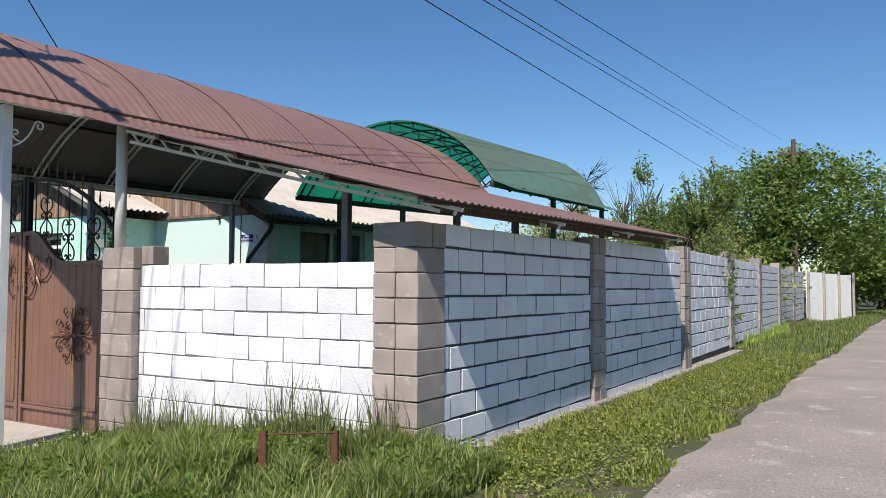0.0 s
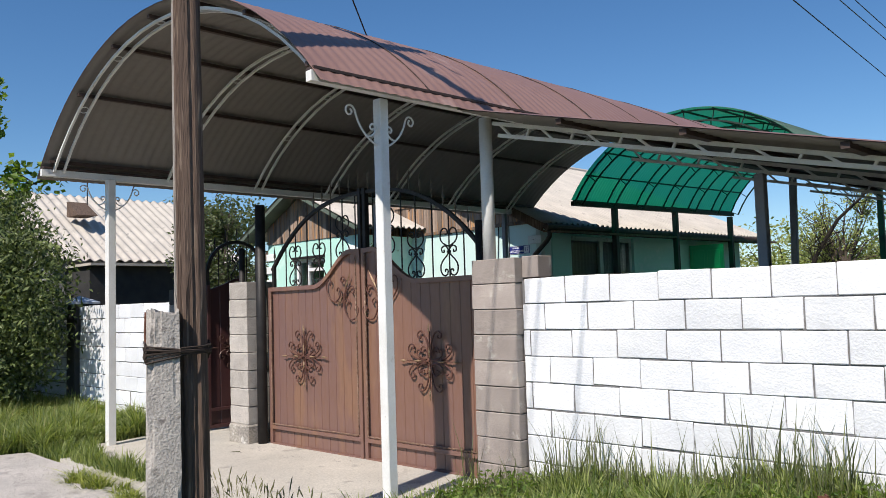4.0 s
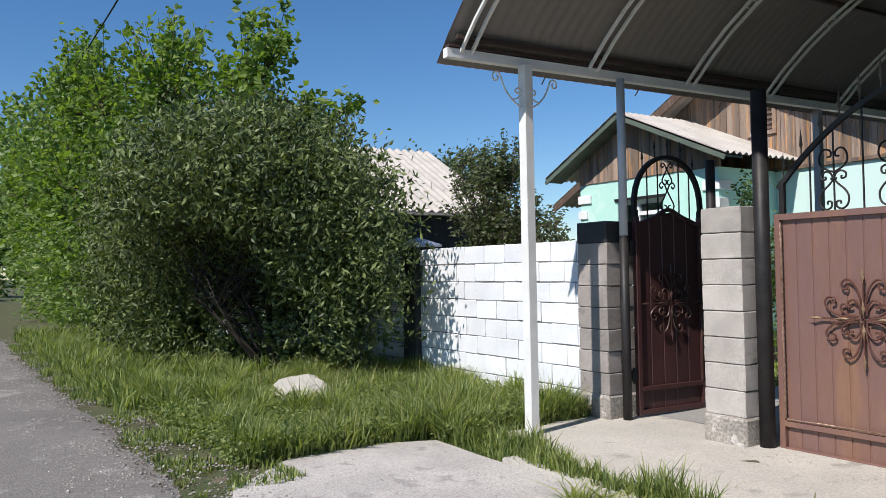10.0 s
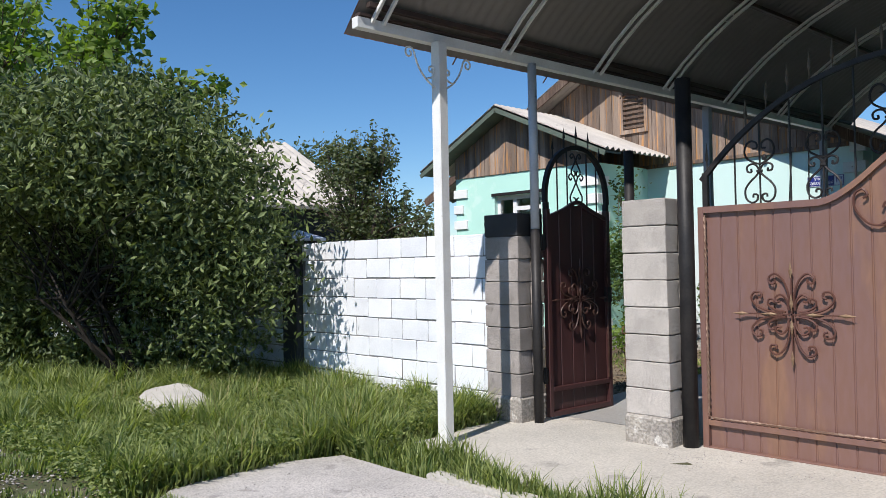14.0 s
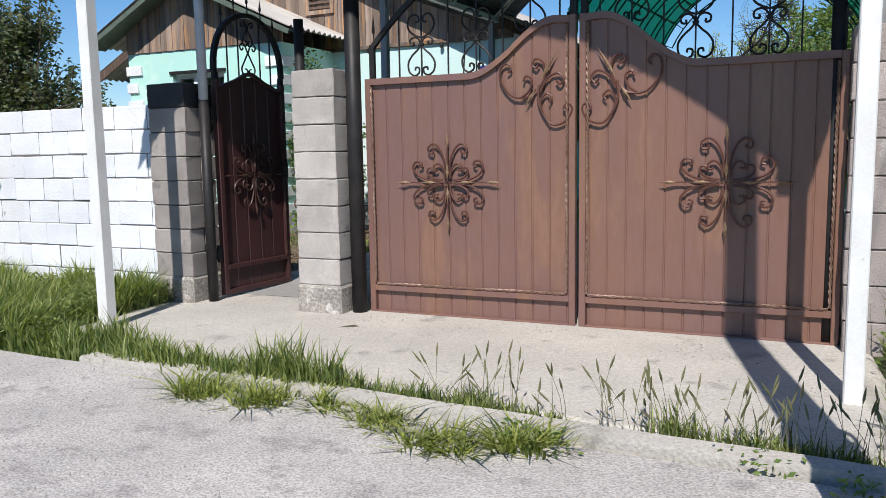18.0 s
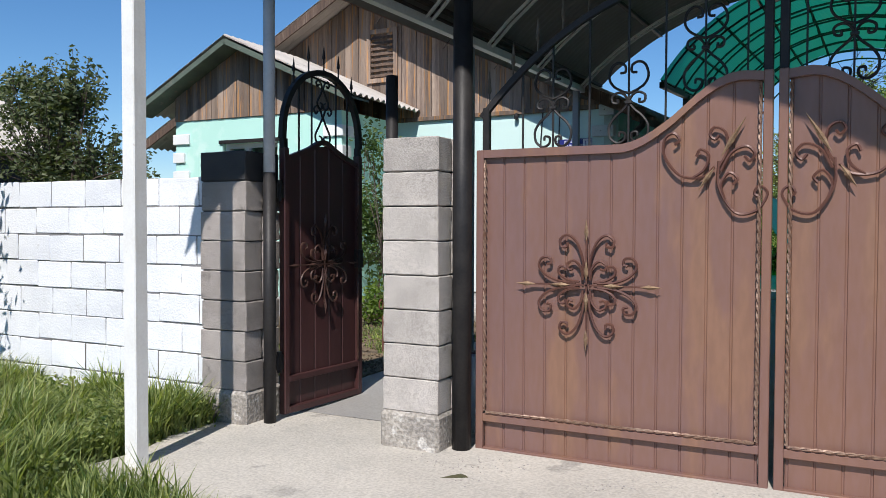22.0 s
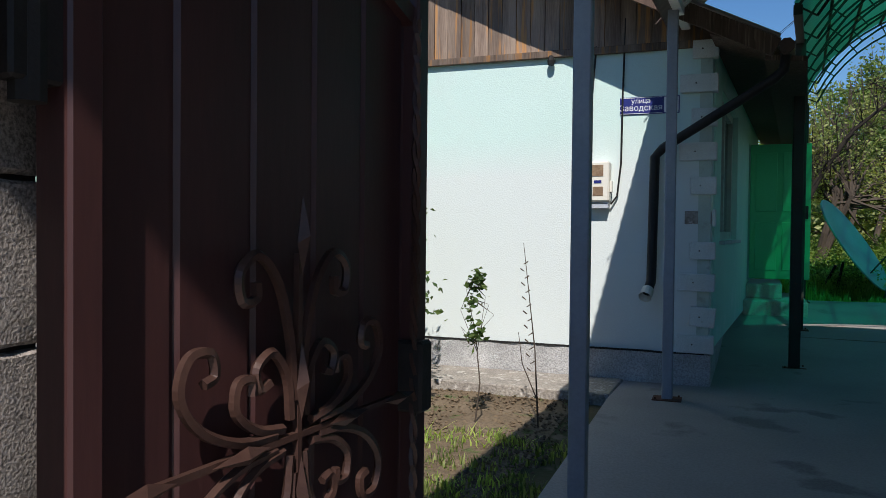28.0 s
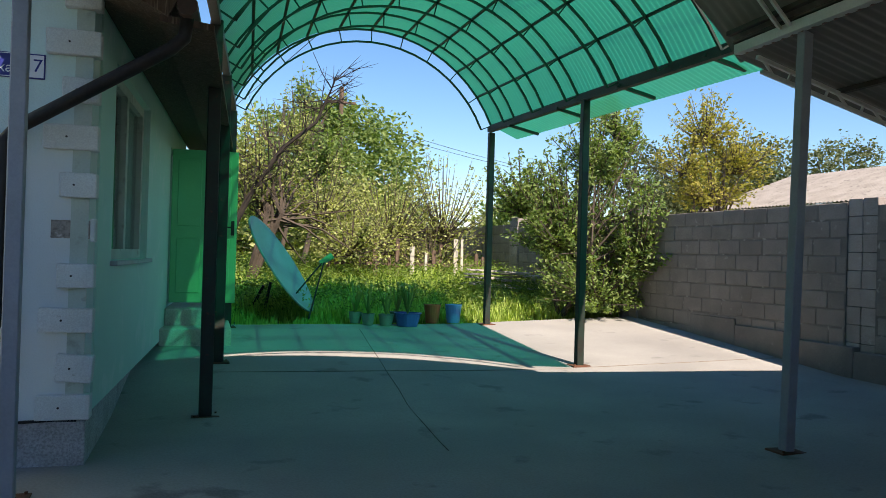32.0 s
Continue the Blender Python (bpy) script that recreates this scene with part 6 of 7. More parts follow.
def tree(name, label, cat, base, blobs, n, size, mat, seed, trunk=0.12, stems=1, limbs=26, clump=0.22, droop=0.25, long=1.8, shell=0.5, bark=None, per=14, kind_group="", shoots=0, hollow=None):
    e = thing(name, label, cat, base, group=kind_group)
    o = np.array(base)
    bl = [(b[0] - o[0], b[1] - o[1], b[2] - o[2], *b[3:]) for b in blobs]
    pts, twigs = crown_points(bl, n, seed, clump, shell, per)
    lines = []
    if shoots:
        pts, lines = shoot_points(bl, shoots, n // shoots, seed, clump)
    if hollow:
        q = (pts + o - np.array(hollow[:3])) / np.array(hollow[3:])
        pts = pts[(q * q).sum(1) > np.random.default_rng(seed).uniform(0.8, 1.2, len(pts))]
    pts = pts[pts[:, 2] > 0.03]
    ob = new("crown", leaf_cloud("crown", pts, size, mat, seed, droop, long))
    ob.parent = e
    r = random.Random(seed)
    sh = Shape()
    cz = sum(b[2] for b in bl) / len(bl)
    cx, cy = sum(b[0] for b in bl) / len(bl), sum(b[1] for b in bl) / len(bl)
    forks = []
    for s_ in range(stems):
        f = Vector((cx * 0.6 + r.uniform(-.3, .3) * min(stems, 3), cy * 0.6 + r.uniform(-.25, .25) * min(stems, 3), cz * r.uniform(0.55, 0.8)))
        b0 = Vector((r.uniform(-.15, .15) * (stems > 1), r.uniform(-.15, .15) * (stems > 1), -0.1))
        mid = b0.lerp(f, 0.5) + Vector((r.uniform(-.1, .1), r.uniform(-.1, .1), 0))
        sh.tube([b0, mid, f], [trunk, trunk * 0.75, trunk * 0.5], 7)
        forks.append((f, mid))
    part("trunk", sh, bark or BARK, e)
    lb = Shape()
    for q in lines:
        lb.tube([Vector(p) for p in q], [0.016, 0.011, 0.004], 4, False)
    for _ in range(limbs):
        f, mid = r.choice(forks)
        st = f.lerp(mid, r.uniform(0, 0.6))
        en = Vector(twigs[r.randrange(len(twigs))])
        m1 = st.lerp(en, 0.5) + Vector((r.uniform(-.15, .15), r.uniform(-.15, .15), r.uniform(0, .25)))
        lb.tube([st, m1, en], [trunk * 0.4, trunk * 0.22, 0.006], 5)
    tagged(part("branchwork", lb, bark or BARK, e), kind="stuff")
    return e


tree("shrub", "large dense dark-leaved shrub beside the street", "shrub", (-16.2, 3.5, -0.28),
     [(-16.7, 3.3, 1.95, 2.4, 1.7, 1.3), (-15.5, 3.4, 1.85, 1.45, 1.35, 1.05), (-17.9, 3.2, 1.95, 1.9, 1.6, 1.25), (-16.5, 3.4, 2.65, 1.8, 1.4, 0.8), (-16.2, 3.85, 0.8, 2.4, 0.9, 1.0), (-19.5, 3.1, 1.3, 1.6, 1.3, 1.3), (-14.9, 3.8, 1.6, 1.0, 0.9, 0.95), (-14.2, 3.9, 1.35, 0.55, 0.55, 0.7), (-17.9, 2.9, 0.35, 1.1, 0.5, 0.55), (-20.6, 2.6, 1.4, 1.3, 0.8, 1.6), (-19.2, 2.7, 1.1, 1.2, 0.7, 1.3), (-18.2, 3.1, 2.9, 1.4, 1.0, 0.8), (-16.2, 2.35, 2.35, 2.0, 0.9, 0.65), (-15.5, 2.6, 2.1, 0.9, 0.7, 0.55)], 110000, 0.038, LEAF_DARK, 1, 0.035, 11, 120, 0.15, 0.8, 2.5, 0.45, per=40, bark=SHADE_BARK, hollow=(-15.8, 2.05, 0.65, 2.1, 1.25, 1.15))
tree("shrub", "low dark green bushes along the far verge", "shrub", (-27.0, 3.3, -0.28),
     [(-24.6, 3.4, 0.9, 1.6, 1.0, 1.2), (-27.0, 3.2, 1.2, 2.0, 1.2, 1.6), (-30.0, 3.3, 1.3, 2.0, 1.2, 1.7), (-33.5, 3.0, 1.4, 2.2, 1.2, 1.9)], 14000, 0.085, LEAF_MID, 33, 0.05, 8, 30, 0.2, 0.3, 1.8, 0.5, per=20)
tree("tree", "young bright green maple behind the shrub", "tree", (-21.3, 3.8, -0.28),
     [(-20.4, 4.1, 3.7, 1.9, 1.2, 1.4), (-22.6, 3.5, 3.4, 2.0, 1.5, 1.8), (-19.0, 4.5, 3.7, 1.0, 0.8, 1.2), (-21.6, 3.5, 5.0, 1.6, 1.0, 1.3), (-19.6, 4.3, 4.7, 1.0, 0.7, 1.1), (-17.4, 4.6, 3.3, 0.7, 0.3, 0.5), (-23.4, 2.9, 2.0, 1.6, 1.2, 1.6), (-24.2, 2.8, 5.3, 1.5, 0.8, 1.3), (-26.2, 2.6, 5.6, 1.6, 0.8, 1.5), (-25.6, 2.5, 3.4, 1.6, 0.8, 1.6), (-22.2, 3.4, 5.6, 1.1, 0.7, 1.0), (-18.9, 4.4, 4.9, 0.8, 0.5, 0.8), (-20.5, 5.2, 5.8, 0.5, 0.4, 0.75), (-18.9, 5.6, 4.1, 0.95, 0.5, 0.4)], 14500, 0.118, LEAF_LIGHT, 2, 0.10, 4, 20, 0.17, 0.15, 1.35, 0.7, shoots=420)
tree("tree", "broad bright green street tree", "tree", (-29.5, 3.6, -0.28),
     [(-27.0, 3.8, 4.0, 2.0, 1.6, 2.0), (-30, 3.4, 4.2, 2.4, 1.8, 2.4), (-27.5, 3.4, 2.0, 2.2, 1.6, 1.8), (-32.5, 3.2, 3.6, 2.4, 1.8, 2.6), (-30, 3.4, 6.4, 1.6, 1.3, 1.6), (-36, 3.2, 4.2, 2.6, 1.8, 3.2)], 17000, 0.13, LEAF_LIGHT, 32, 0.14, 3, 20, 0.22, 0.1, 1.35, 0.65, shoots=340)
for i, (x, y, h) in enumerate(((-42, 4.0, 9), (-48, 4.2, 10), (-55, 7, 6.5), (-60, -3, 7), (-52, -7.5, 6), (-70, 3, 8))):
    tree("tree", "distant tree at the end of the street", "tree", (x, y, -0.2), [(x, y, h * 0.55, 3.2, 2.6, h * 0.42), (x + 1.8, y + 1, h * 0.35, 2.6, 2.4, h * 0.32)], 4000, 0.24, LEAF_MID, 70 + i, 0.18, 2, 16, 0.4, 0.2, 1.5, 0.55)
tree("tree", "rounded grey-green garden tree behind the white wall", "tree", (-21.3, 11.0, -0.25),
     [(-21.4, 11, 2.5, 1.35, 1.2, 1.5), (-20.3, 11.2, 1.9, 0.9, 1.0, 1.1), (-21.9, 11, 3.5, 0.8, 0.7, 0.8), (-20.7, 11, 3.5, 0.7, 0.7, 0.8), (-19.4, 11.2, 1.5, 0.6, 0.6, 0.9), (-22.4, 10.9, 3.9, 0.3, 0.3, 0.5)], 11000, 0.06, LEAF_GREY, 3, 0.10, 2, 20, 0.12, 0.2, 2.0, 0.6, shoots=240)
tree("tree", "tall grey-green tree in the neighbouring plot", "tree", (-38.5, 22.5, -0.2), [(-38, 22, 5.6, 3.0, 2.5, 1.3), (-41, 21, 6.0, 2.5, 2, 1.2)], 5000, 0.14, LEAF_GREY, 4, 0.16, 2, 30, 0.35, 0.2, 1.4, 0.6)
tree("tree", "dense street tree hiding an old pole", "tree", (-5.6, 37, 0),
     [(-6.0, 37, 4.3, 2.5, 2.4, 2.5), (-3.6, 37.5, 4.8, 2.2, 2.2, 2.4), (-7.8, 36, 3.2, 1.9, 1.9, 2.1), (-1.9, 38, 4.6, 1.9, 1.9, 2.2), (-6.2, 36.8, 2.2, 2.4, 2.0, 1.7), (-4.8, 37, 6.2, 1.4, 1.2, 1.0)], 30000, 0.11, LEAF_MID, 5, 0.2, 5, 50, 0.22, 0.35, 2.0, 0.5, per=20)
tree("tree", "slender half-bare young tree above the side wall", "tree", (-7.2, 25, 0.5), [(-7.2, 25, 5.0, 0.35, 0.35, 0.8), (-6.7, 25, 3.5, 0.9, 0.8, 0.8), (-7.6, 25, 3.2, 0.9, 0.8, 0.9)], 3600, 0.06, LEAF_MID, 6, 0.07, 2, 14, 0.10, 0.3, 1.8, 0.7, shoots=110)
for i, (x, y, h, m_) in enumerate(((-1.6, 52, 5.4, LEAF_MID), (3.0, 56, 5.6, LEAF_MID), (9.0, 46, 5.5, LEAF_MID), (-0.6, 64, 5.0, LEAF_GREY), (13.5, 36, 6.4, LEAF_MID))):
    tree("tree", "distant roadside tree beyond the side street", "tree", (x, y, 0), [(x, y, h * 0.6, 2.6, 2.4, h * 0.38), (x + 1.4, y, h * 0.35, 2.2, 2.0, h * 0.3), (x - 1.6, y + 1, h * 0.4, 2, 2, h * 0.35)], 9000, 0.16, m_, 20 + i, 0.16, 3, 24, 0.28, 0.3, 1.8, 0.5, per=18)
# rear garden trees
tree("tree", "old fruit tree with half-bare limbs in the rear garden", "tree", (-8.7, 21.2, 0.4), [(-8.6, 21.2, 2.4, 1.1, 1.0, 1.1), (-7.4, 21.6, 2.2, 1.0, 0.9, 1.0), (-7.95, 21.2, 3.6, 0.35, 0.4, 1.0), (-6.9, 21, 1.5, 1.0, 0.9, 0.8), (-8.9, 21.2, 3.2, 0.5, 0.5, 0.6)], 9500, 0.042, LEAF_DULL, 7, 0.09, 2, 30, 0.11, 0.2, 1.7, 0.85, shoots=210)
tree("tree", "bare leafless branches of an old garden tree", "tree", (-7.9, 25.3, 0.5), [(-8.0, 25.3, 4.1, 0.8, 0.6, 1.1), (-7.3, 25.3, 4.2, 0.8, 0.6, 0.9), (-7.8, 25.3, 3.2, 1.0, 0.8, 0.9)], 120, 0.03, LEAF_DULL, 77, 0.07, 2, 20, 0.08, 0.2, 1.7, 0.85, shoots=60)
tree("tree", "twiggy thicket at the end of the garden", "tree", (-5.6, 22.6, 0.4), [(-5.7, 22.6, 1.9, 1.3, 1.1, 1.2), (-4.5, 22.6, 2.1, 1.2, 1.0, 1.3), (-6.5, 22.3, 1.3, 1.1, 0.9, 0.8), (-4.7, 22.3, 1.2, 1.8, 0.8, 0.9)], 7500, 0.042, LEAF_DULL, 8, 0.05, 7, 40, 0.12, 0.2, 1.7, 0.95, shoots=260)
tree("tree", "feathery green elm bush beside the block wall", "tree", (-4.1, 17.5, 0.3), [(-4.1, 17.4, 1.8, 1.1, 0.7, 1.2), (-3.8, 17.0, 0.8, 1.1, 0.7, 0.7), (-3.7, 17.4, 2.9, 0.9, 0.6, 0.8), (-4.8, 17.7, 2.2, 0.7, 0.5, 0.7), (-3.3, 16.7, 1.5, 0.45, 0.8, 1.0), (-3.3, 17.4, 3.4, 0.5, 0.4, 0.6)], 24000, 0.034, LEAF_MID, 9, 0.045, 6, 40, 0.075, 0.45, 2.4, 0.65, shoots=400)
tree("tree", "yellow-green tree beyond the side street", "tree", (4.2, 24.5, 0.0), [(3.8, 24.5, 5.0, 1.2, 1.0, 1.0), (4.9, 24.5, 4.2, 1.3, 1.1, 0.9), (3.1, 24.5, 4.0, 1.0, 0.9, 0.9), (4.0, 24.5, 3.2, 1.6, 1.1, 0.7)], 8000, 0.06, LEAF_YELLOW, 10, 0.09, 3, 20, 0.13, 0.2, 1.8, 0.8, shoots=240)
for i, (x, y) in enumerate(((11, 31), (14.5, 30), (8, 34))):
    tree("tree", "grey-green tree behind the shed across the side street", "tree", (x, y, 0), [(x, y, 4.6, 1.9, 1.6, 1.5), (x + 1.2, y, 3.6, 1.6, 1.4, 1.3)], 6000, 0.09, LEAF_GREY, 90 + i, 0.12, 2, 30, 0.18, 0.25, 1.8, 0.6, per=18)
for i, (x, y, h, m_) in enumerate(((-12, 27, 3.9, LEAF_DULL), (-9.8, 28, 3.4, LEAF_MID), (-7.0, 29, 2.9, LEAF_DULL), (-5.9, 26.5, 3.2, LEAF_DULL))):
    tree("tree", "far garden tree with thin spring foliage", "tree", (x, y, 0.1), [(x, y, h * 0.55, 1.9, 1.6, h * 0.4), (x + 1.2, y, h * 0.3, 1.6, 1.4, h * 0.3), (x - 1.3, y, h * 0.4, 1.4, 1.4, h * 0.3)], 7000, 0.085, m_, 40 + i, 0.10, 4, 70, 0.26, 0.25, 1.8, 0.75)
limb = thing("tree", "old dark half-dead fruit tree leaning over the garden", "tree", (-9.5, 20.5, 0.4))
trunk_line = [(-0.1, 0, -0.2), (0.1, 0, 0.5), (0.4, 0, 1.2), (0.72, 0, 1.88), (1.2, 0, 2.6), (1.78, 0, 3.1), (1.95, 0, 3.5), (2.15, 0, 4.0)]
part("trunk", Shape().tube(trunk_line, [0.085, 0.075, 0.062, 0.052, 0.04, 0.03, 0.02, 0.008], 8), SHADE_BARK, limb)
tw, rl = Shape(), random.Random(21)
for k in range(46):
    a = rl.uniform(0.35, 1.0)
    f = a * 7 - 1e-6
    st = Vector(trunk_line[int(f)]).lerp(Vector(trunk_line[int(f) + 1]), f - int(f))
    dv = Vector((rl.uniform(-0.5, 1.0), rl.uniform(-0.6, 0.6), rl.uniform(-0.1, 0.9))).normalized() * rl.uniform(0.4, 1.15)
    mid = st + dv * 0.5 + Vector((0, 0, rl.uniform(-0.1, 0.12)))
    tw.tube([st, mid, st + dv], [0.014, 0.009, 0.003], 4, False)
    for _ in range(3):
        e2 = mid + Vector((rl.uniform(-.35, .45), rl.uniform(-.3, .3), rl.uniform(-.2, .35)))
        tw.tube([mid, e2], [0.007, 0.002], 3, False)
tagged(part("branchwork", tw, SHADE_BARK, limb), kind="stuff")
# young plants by the house front
tree("sapling", "leafy young cherry sapling in the front garden", "sapling", (-13.6, 10.2, -0.25),
     [(-13.65, 10.2, 0.95, 0.42, 0.38, 0.75), (-13.68, 10.2, 2.05, 0.17, 0.17, 0.55), (-13.17, 10.15, 1.6, 0.14, 0.15, 0.32), (-12.98, 10.1, 1.2, 0.2, 0.2, 0.28), (-14.0, 10.3, 1.15, 0.28, 0.28, 0.62), (-13.0, 10.1, 0.55, 0.26, 0.25, 0.32), (-13.35, 10.15, 0.9, 0.25, 0.25, 0.5)], 4600, 0.04, LEAF_SAPLING, 11, 0.016, 3, 60, 0.07, 0.3, 1.9, 0.95, per=8)
tree("sapling", "low leafy bush at the foot of the cherry sapling", "sapling", (-13.3, 9.65, -0.25), [(-13.3, 9.65, 0.0, 0.36, 0.3, 0.3)], 1100, 0.04, LEAF_LIGHT, 12, 0.01, 4, 16, 0.07, 0.2, 1.6, 0.9, per=7)
for i, (x, y, h) in enumerate(((-12.69, 9.75, 0.85), (-12.16, 9.65, 1.05))):
    tree("sapling", "thin staked seedling in the bare garden soil", "sapling", (x, y, -0.25), [(x, y, h * 0.5 - 0.1, 0.05, 0.05, h * 0.3), (x, y, h - 0.36, 0.06, 0.06, 0.13)], 130, 0.036, LEAF_SAPLING, 60 + i, 0.007, 1, 6, 0.03, 0.1, 1.8, 0.9, per=6)
e = thing("seedling_twig", "bare upright twig planted in the garden soil", "sapling", (-11.72, 9.75, -0.25))
tw = Shape()
tw.tube([(0, 0, -0.05), (-0.03, 0, 0.5), (-0.12, 0, 1.25)], [0.007, 0.005, 0.002], 5).tube([(-0.01, 0, 0.15), (-0.12, 0, 0.4), (-0.15, 0, 0.62)], [0.005, 0.004, 0.002], 5)
for i in range(16):
    z = 0.35 + 0.05 * i
    tw.tube([(-0.03 - 0.1 * (z / 1.25), 0, z), (-0.03 - 0.1 * (z / 1.25) + (0.03 if i % 2 else -0.03), 0.01, z + 0.02)], [0.004, 0.006], 4)
part("stem", tw, BARK, e)


def blades(name, label, n, place, height, mat, seed, width=0.006, lean=0.5):
    """Grass blades: a bent strip of two pieces each."""
    r = np.random.default_rng(seed)
    P, Hh = [], []
    xy = place(r, n)
    z = np.array([ground_top(x, y) for x, y in xy])
    n = len(xy)
    h = height(xy, r)
    ang = r.uniform(0, 2 * np.pi, n)
    le = r.uniform(0.1, lean, n) * h
    d = np.stack([np.cos(ang), np.sin(ang), np.zeros(n)], 1)
    s_ = np.stack([-np.sin(ang), np.cos(ang), np.zeros(n)], 1) * (width * r.uniform(0.7, 1.5, n))[:, None]
    b = np.stack([xy[:, 0], xy[:, 1], z - 0.01], 1)
    up = np.array([0, 0, 1.0])
    m = b + d * (le * 0.3)[:, None] + up * (h * 0.6)[:, None]
    t = b + d * le[:, None] + up * h[:, None]
    v = np.stack([b - s_, b + s_, m + s_ * 0.8, m - s_ * 0.8, t], 1).reshape(-1, 3)
    i = np.arange(n) * 5
    f = [(int(k), int(k) + 1, int(k) + 2, int(k) + 3) for k in i] + [(int(k) + 3, int(k) + 2, int(k) + 4) for k in i]
    me = bpy.data.meshes.new(name)
    me.from_pydata(v.tolist(), [], f)
    me.materials.append(mat)
    ob = new(name, me)
    return tagged(ob, label, "grass", kind="stuff")


def ground_top(x, y):
    return ground_z(x, y)


def in_rect(x0, x1, y0, y1, cut=None, bias=None):
    def f(r, n):
        p = np.stack([r.uniform(x0, x1, n), r.uniform(y0, y1, n)], 1)
        if cut is not None:
            p = p[np.array([cut(x, y) for x, y in p])]
        return p
    return f


def clumpy(x, y, th):
    return noise.noise((x * 0.9, y * 0.9, 2.0)) + 0.5 * noise.noise((x * 3, y * 3, 5.0)) > th


def on_apron(x, y):
    return -11.6 < x < -6.25 and 0.95 < y < 3.02 or (-11.5 < x < -6.3 and 3.4 <= y < 5.4)


def tall(a, b):
    return lambda xy, r: r.uniform(a, b, len(xy)) * np.array([min(1.5, max(0.3, 0.85 + 0.9 * noise.noise((x * 1.6, y * 1.6, 8)) + 0.7 * noise.noise((x * 5.5, y * 5.5, 3)))) for x, y in xy])


def by_stake(x, y, w=0.17):
    """Trampled strips in front of the two stakes."""
    for sx, sy in ((-3.50, 3.85), (-3.19, 4.23)):
        t = min(1.1, max(-0.05, ((x - sx) * 0.62 - (y - sy) * 0.78)))
        if math.hypot(x - sx - 0.62 * t, y - sy + 0.78 * t) < w:
            return True
    return False


blades("grass", "tall green grass in front of the white wall", 80000, in_rect(-6.4, -2.0, 1.0, 4.84, lambda x, y: not on_apron(x, y) and (y > 1.6 or clumpy(x, y, -0.1)) and not by_stake(x, y)), tall(0.07, 0.24), GRASS, 101, 0.0055, 0.9)
blades("grass", "green verge grass along the side wall", 60000, in_rect(-2.84, -1.15, 4.0, 16, lambda x, y: (x > -2.72 or y < 4.8) and clumpy(x, y, -0.35 + 0.5 * max(0.0, x + 1.75))), tall(0.04, 0.12), GRASS_VERGE, 102, 0.006, 0.8)
blades("grass", "green verge grass along the far side wall", 40000, in_rect(-3.6, -1.0, 16, 48, lambda x, y: x > side_x(y) + 0.06 and clumpy(x, y, -0.5)), tall(0.05, 0.14), GRASS, 103, 0.009)
blades("grass", "long green grass beside the white wall", 100000, in_rect(-15.5, -11.2, 1.5, 4.74, lambda x, y: not on_apron(x, y) and math.hypot((x + 13.85) / 0.62, (y - 2.75) / 0.42) > 1 and (y > 1.9 or clumpy(x, y, -0.2))), tall(0.07, 0.30), GRASS, 104, 0.0065, 1.1)
blades("grass", "green verge grass below the shrub", 45000, in_rect(-26, -14.5, 1.2, 4.7, lambda x, y: clumpy(x, y, -0.35)), tall(0.08, 0.30), GRASS, 105, 0.009, 1.0)
blades("grass", "short roadside grass at the street edge", 26000, in_rect(-24, -11.0, 0.95, 1.7, lambda x, y: clumpy(x, y, -0.05)), tall(0.04, 0.12), GRASS, 106)
def kerb_y(x):
    return 3.145 - 0.07 * (x + 9.6)


def near_clump(x, y, spots, r):
    return any(math.hypot((x - a) / 1.6, y - b) < r * (0.7 + 0.5 * noise.noise((x * 9, y * 9, 1))) for a, b in spots)


TUFTS = ((-12.35, 9.1), (-12.1, 9.15), (-11.9, 9.2), (-12.1, 8.25), (-11.8, 8.3), (-12.7, 8.6))
CLUMPS = ((-9.45, 2.72), (-9.1, 2.73), (-8.72, 2.80), (-8.42, 2.66), (-8.05, 2.5), (-7.75, 2.62))
blades("grass", "grass growing in the joint before the gate", 16000, in_rect(-11.0, -6.2, 2.7, 3.4, lambda x, y: abs(y - kerb_y(x)) < 0.085 + 0.05 * noise.noise((x * 3, 1, 4)) and clumpy(x * 1.5, y, -0.25)), tall(0.05, 0.15), GRASS, 107, 0.0045, 0.9)
blades("grass", "seeding grass stalks in the joint before the gate", 320, in_rect(-10.2, -6.2, 2.75, 3.3, lambda x, y: abs(y - kerb_y(x)) < 0.09 and clumpy(x * 2, y, -0.15)), tall(0.13, 0.25), GRASS_STALK, 108, 0.0045, 0.5)
blades("grass", "flat tufts of grass creeping over the apron edge", 11000, in_rect(-9.9, -7.4, 2.3, 3.0, lambda x, y: near_clump(x, y, CLUMPS, 0.13)), tall(0.07, 0.15), GRASS_VERGE, 116, 0.005, 2.4)


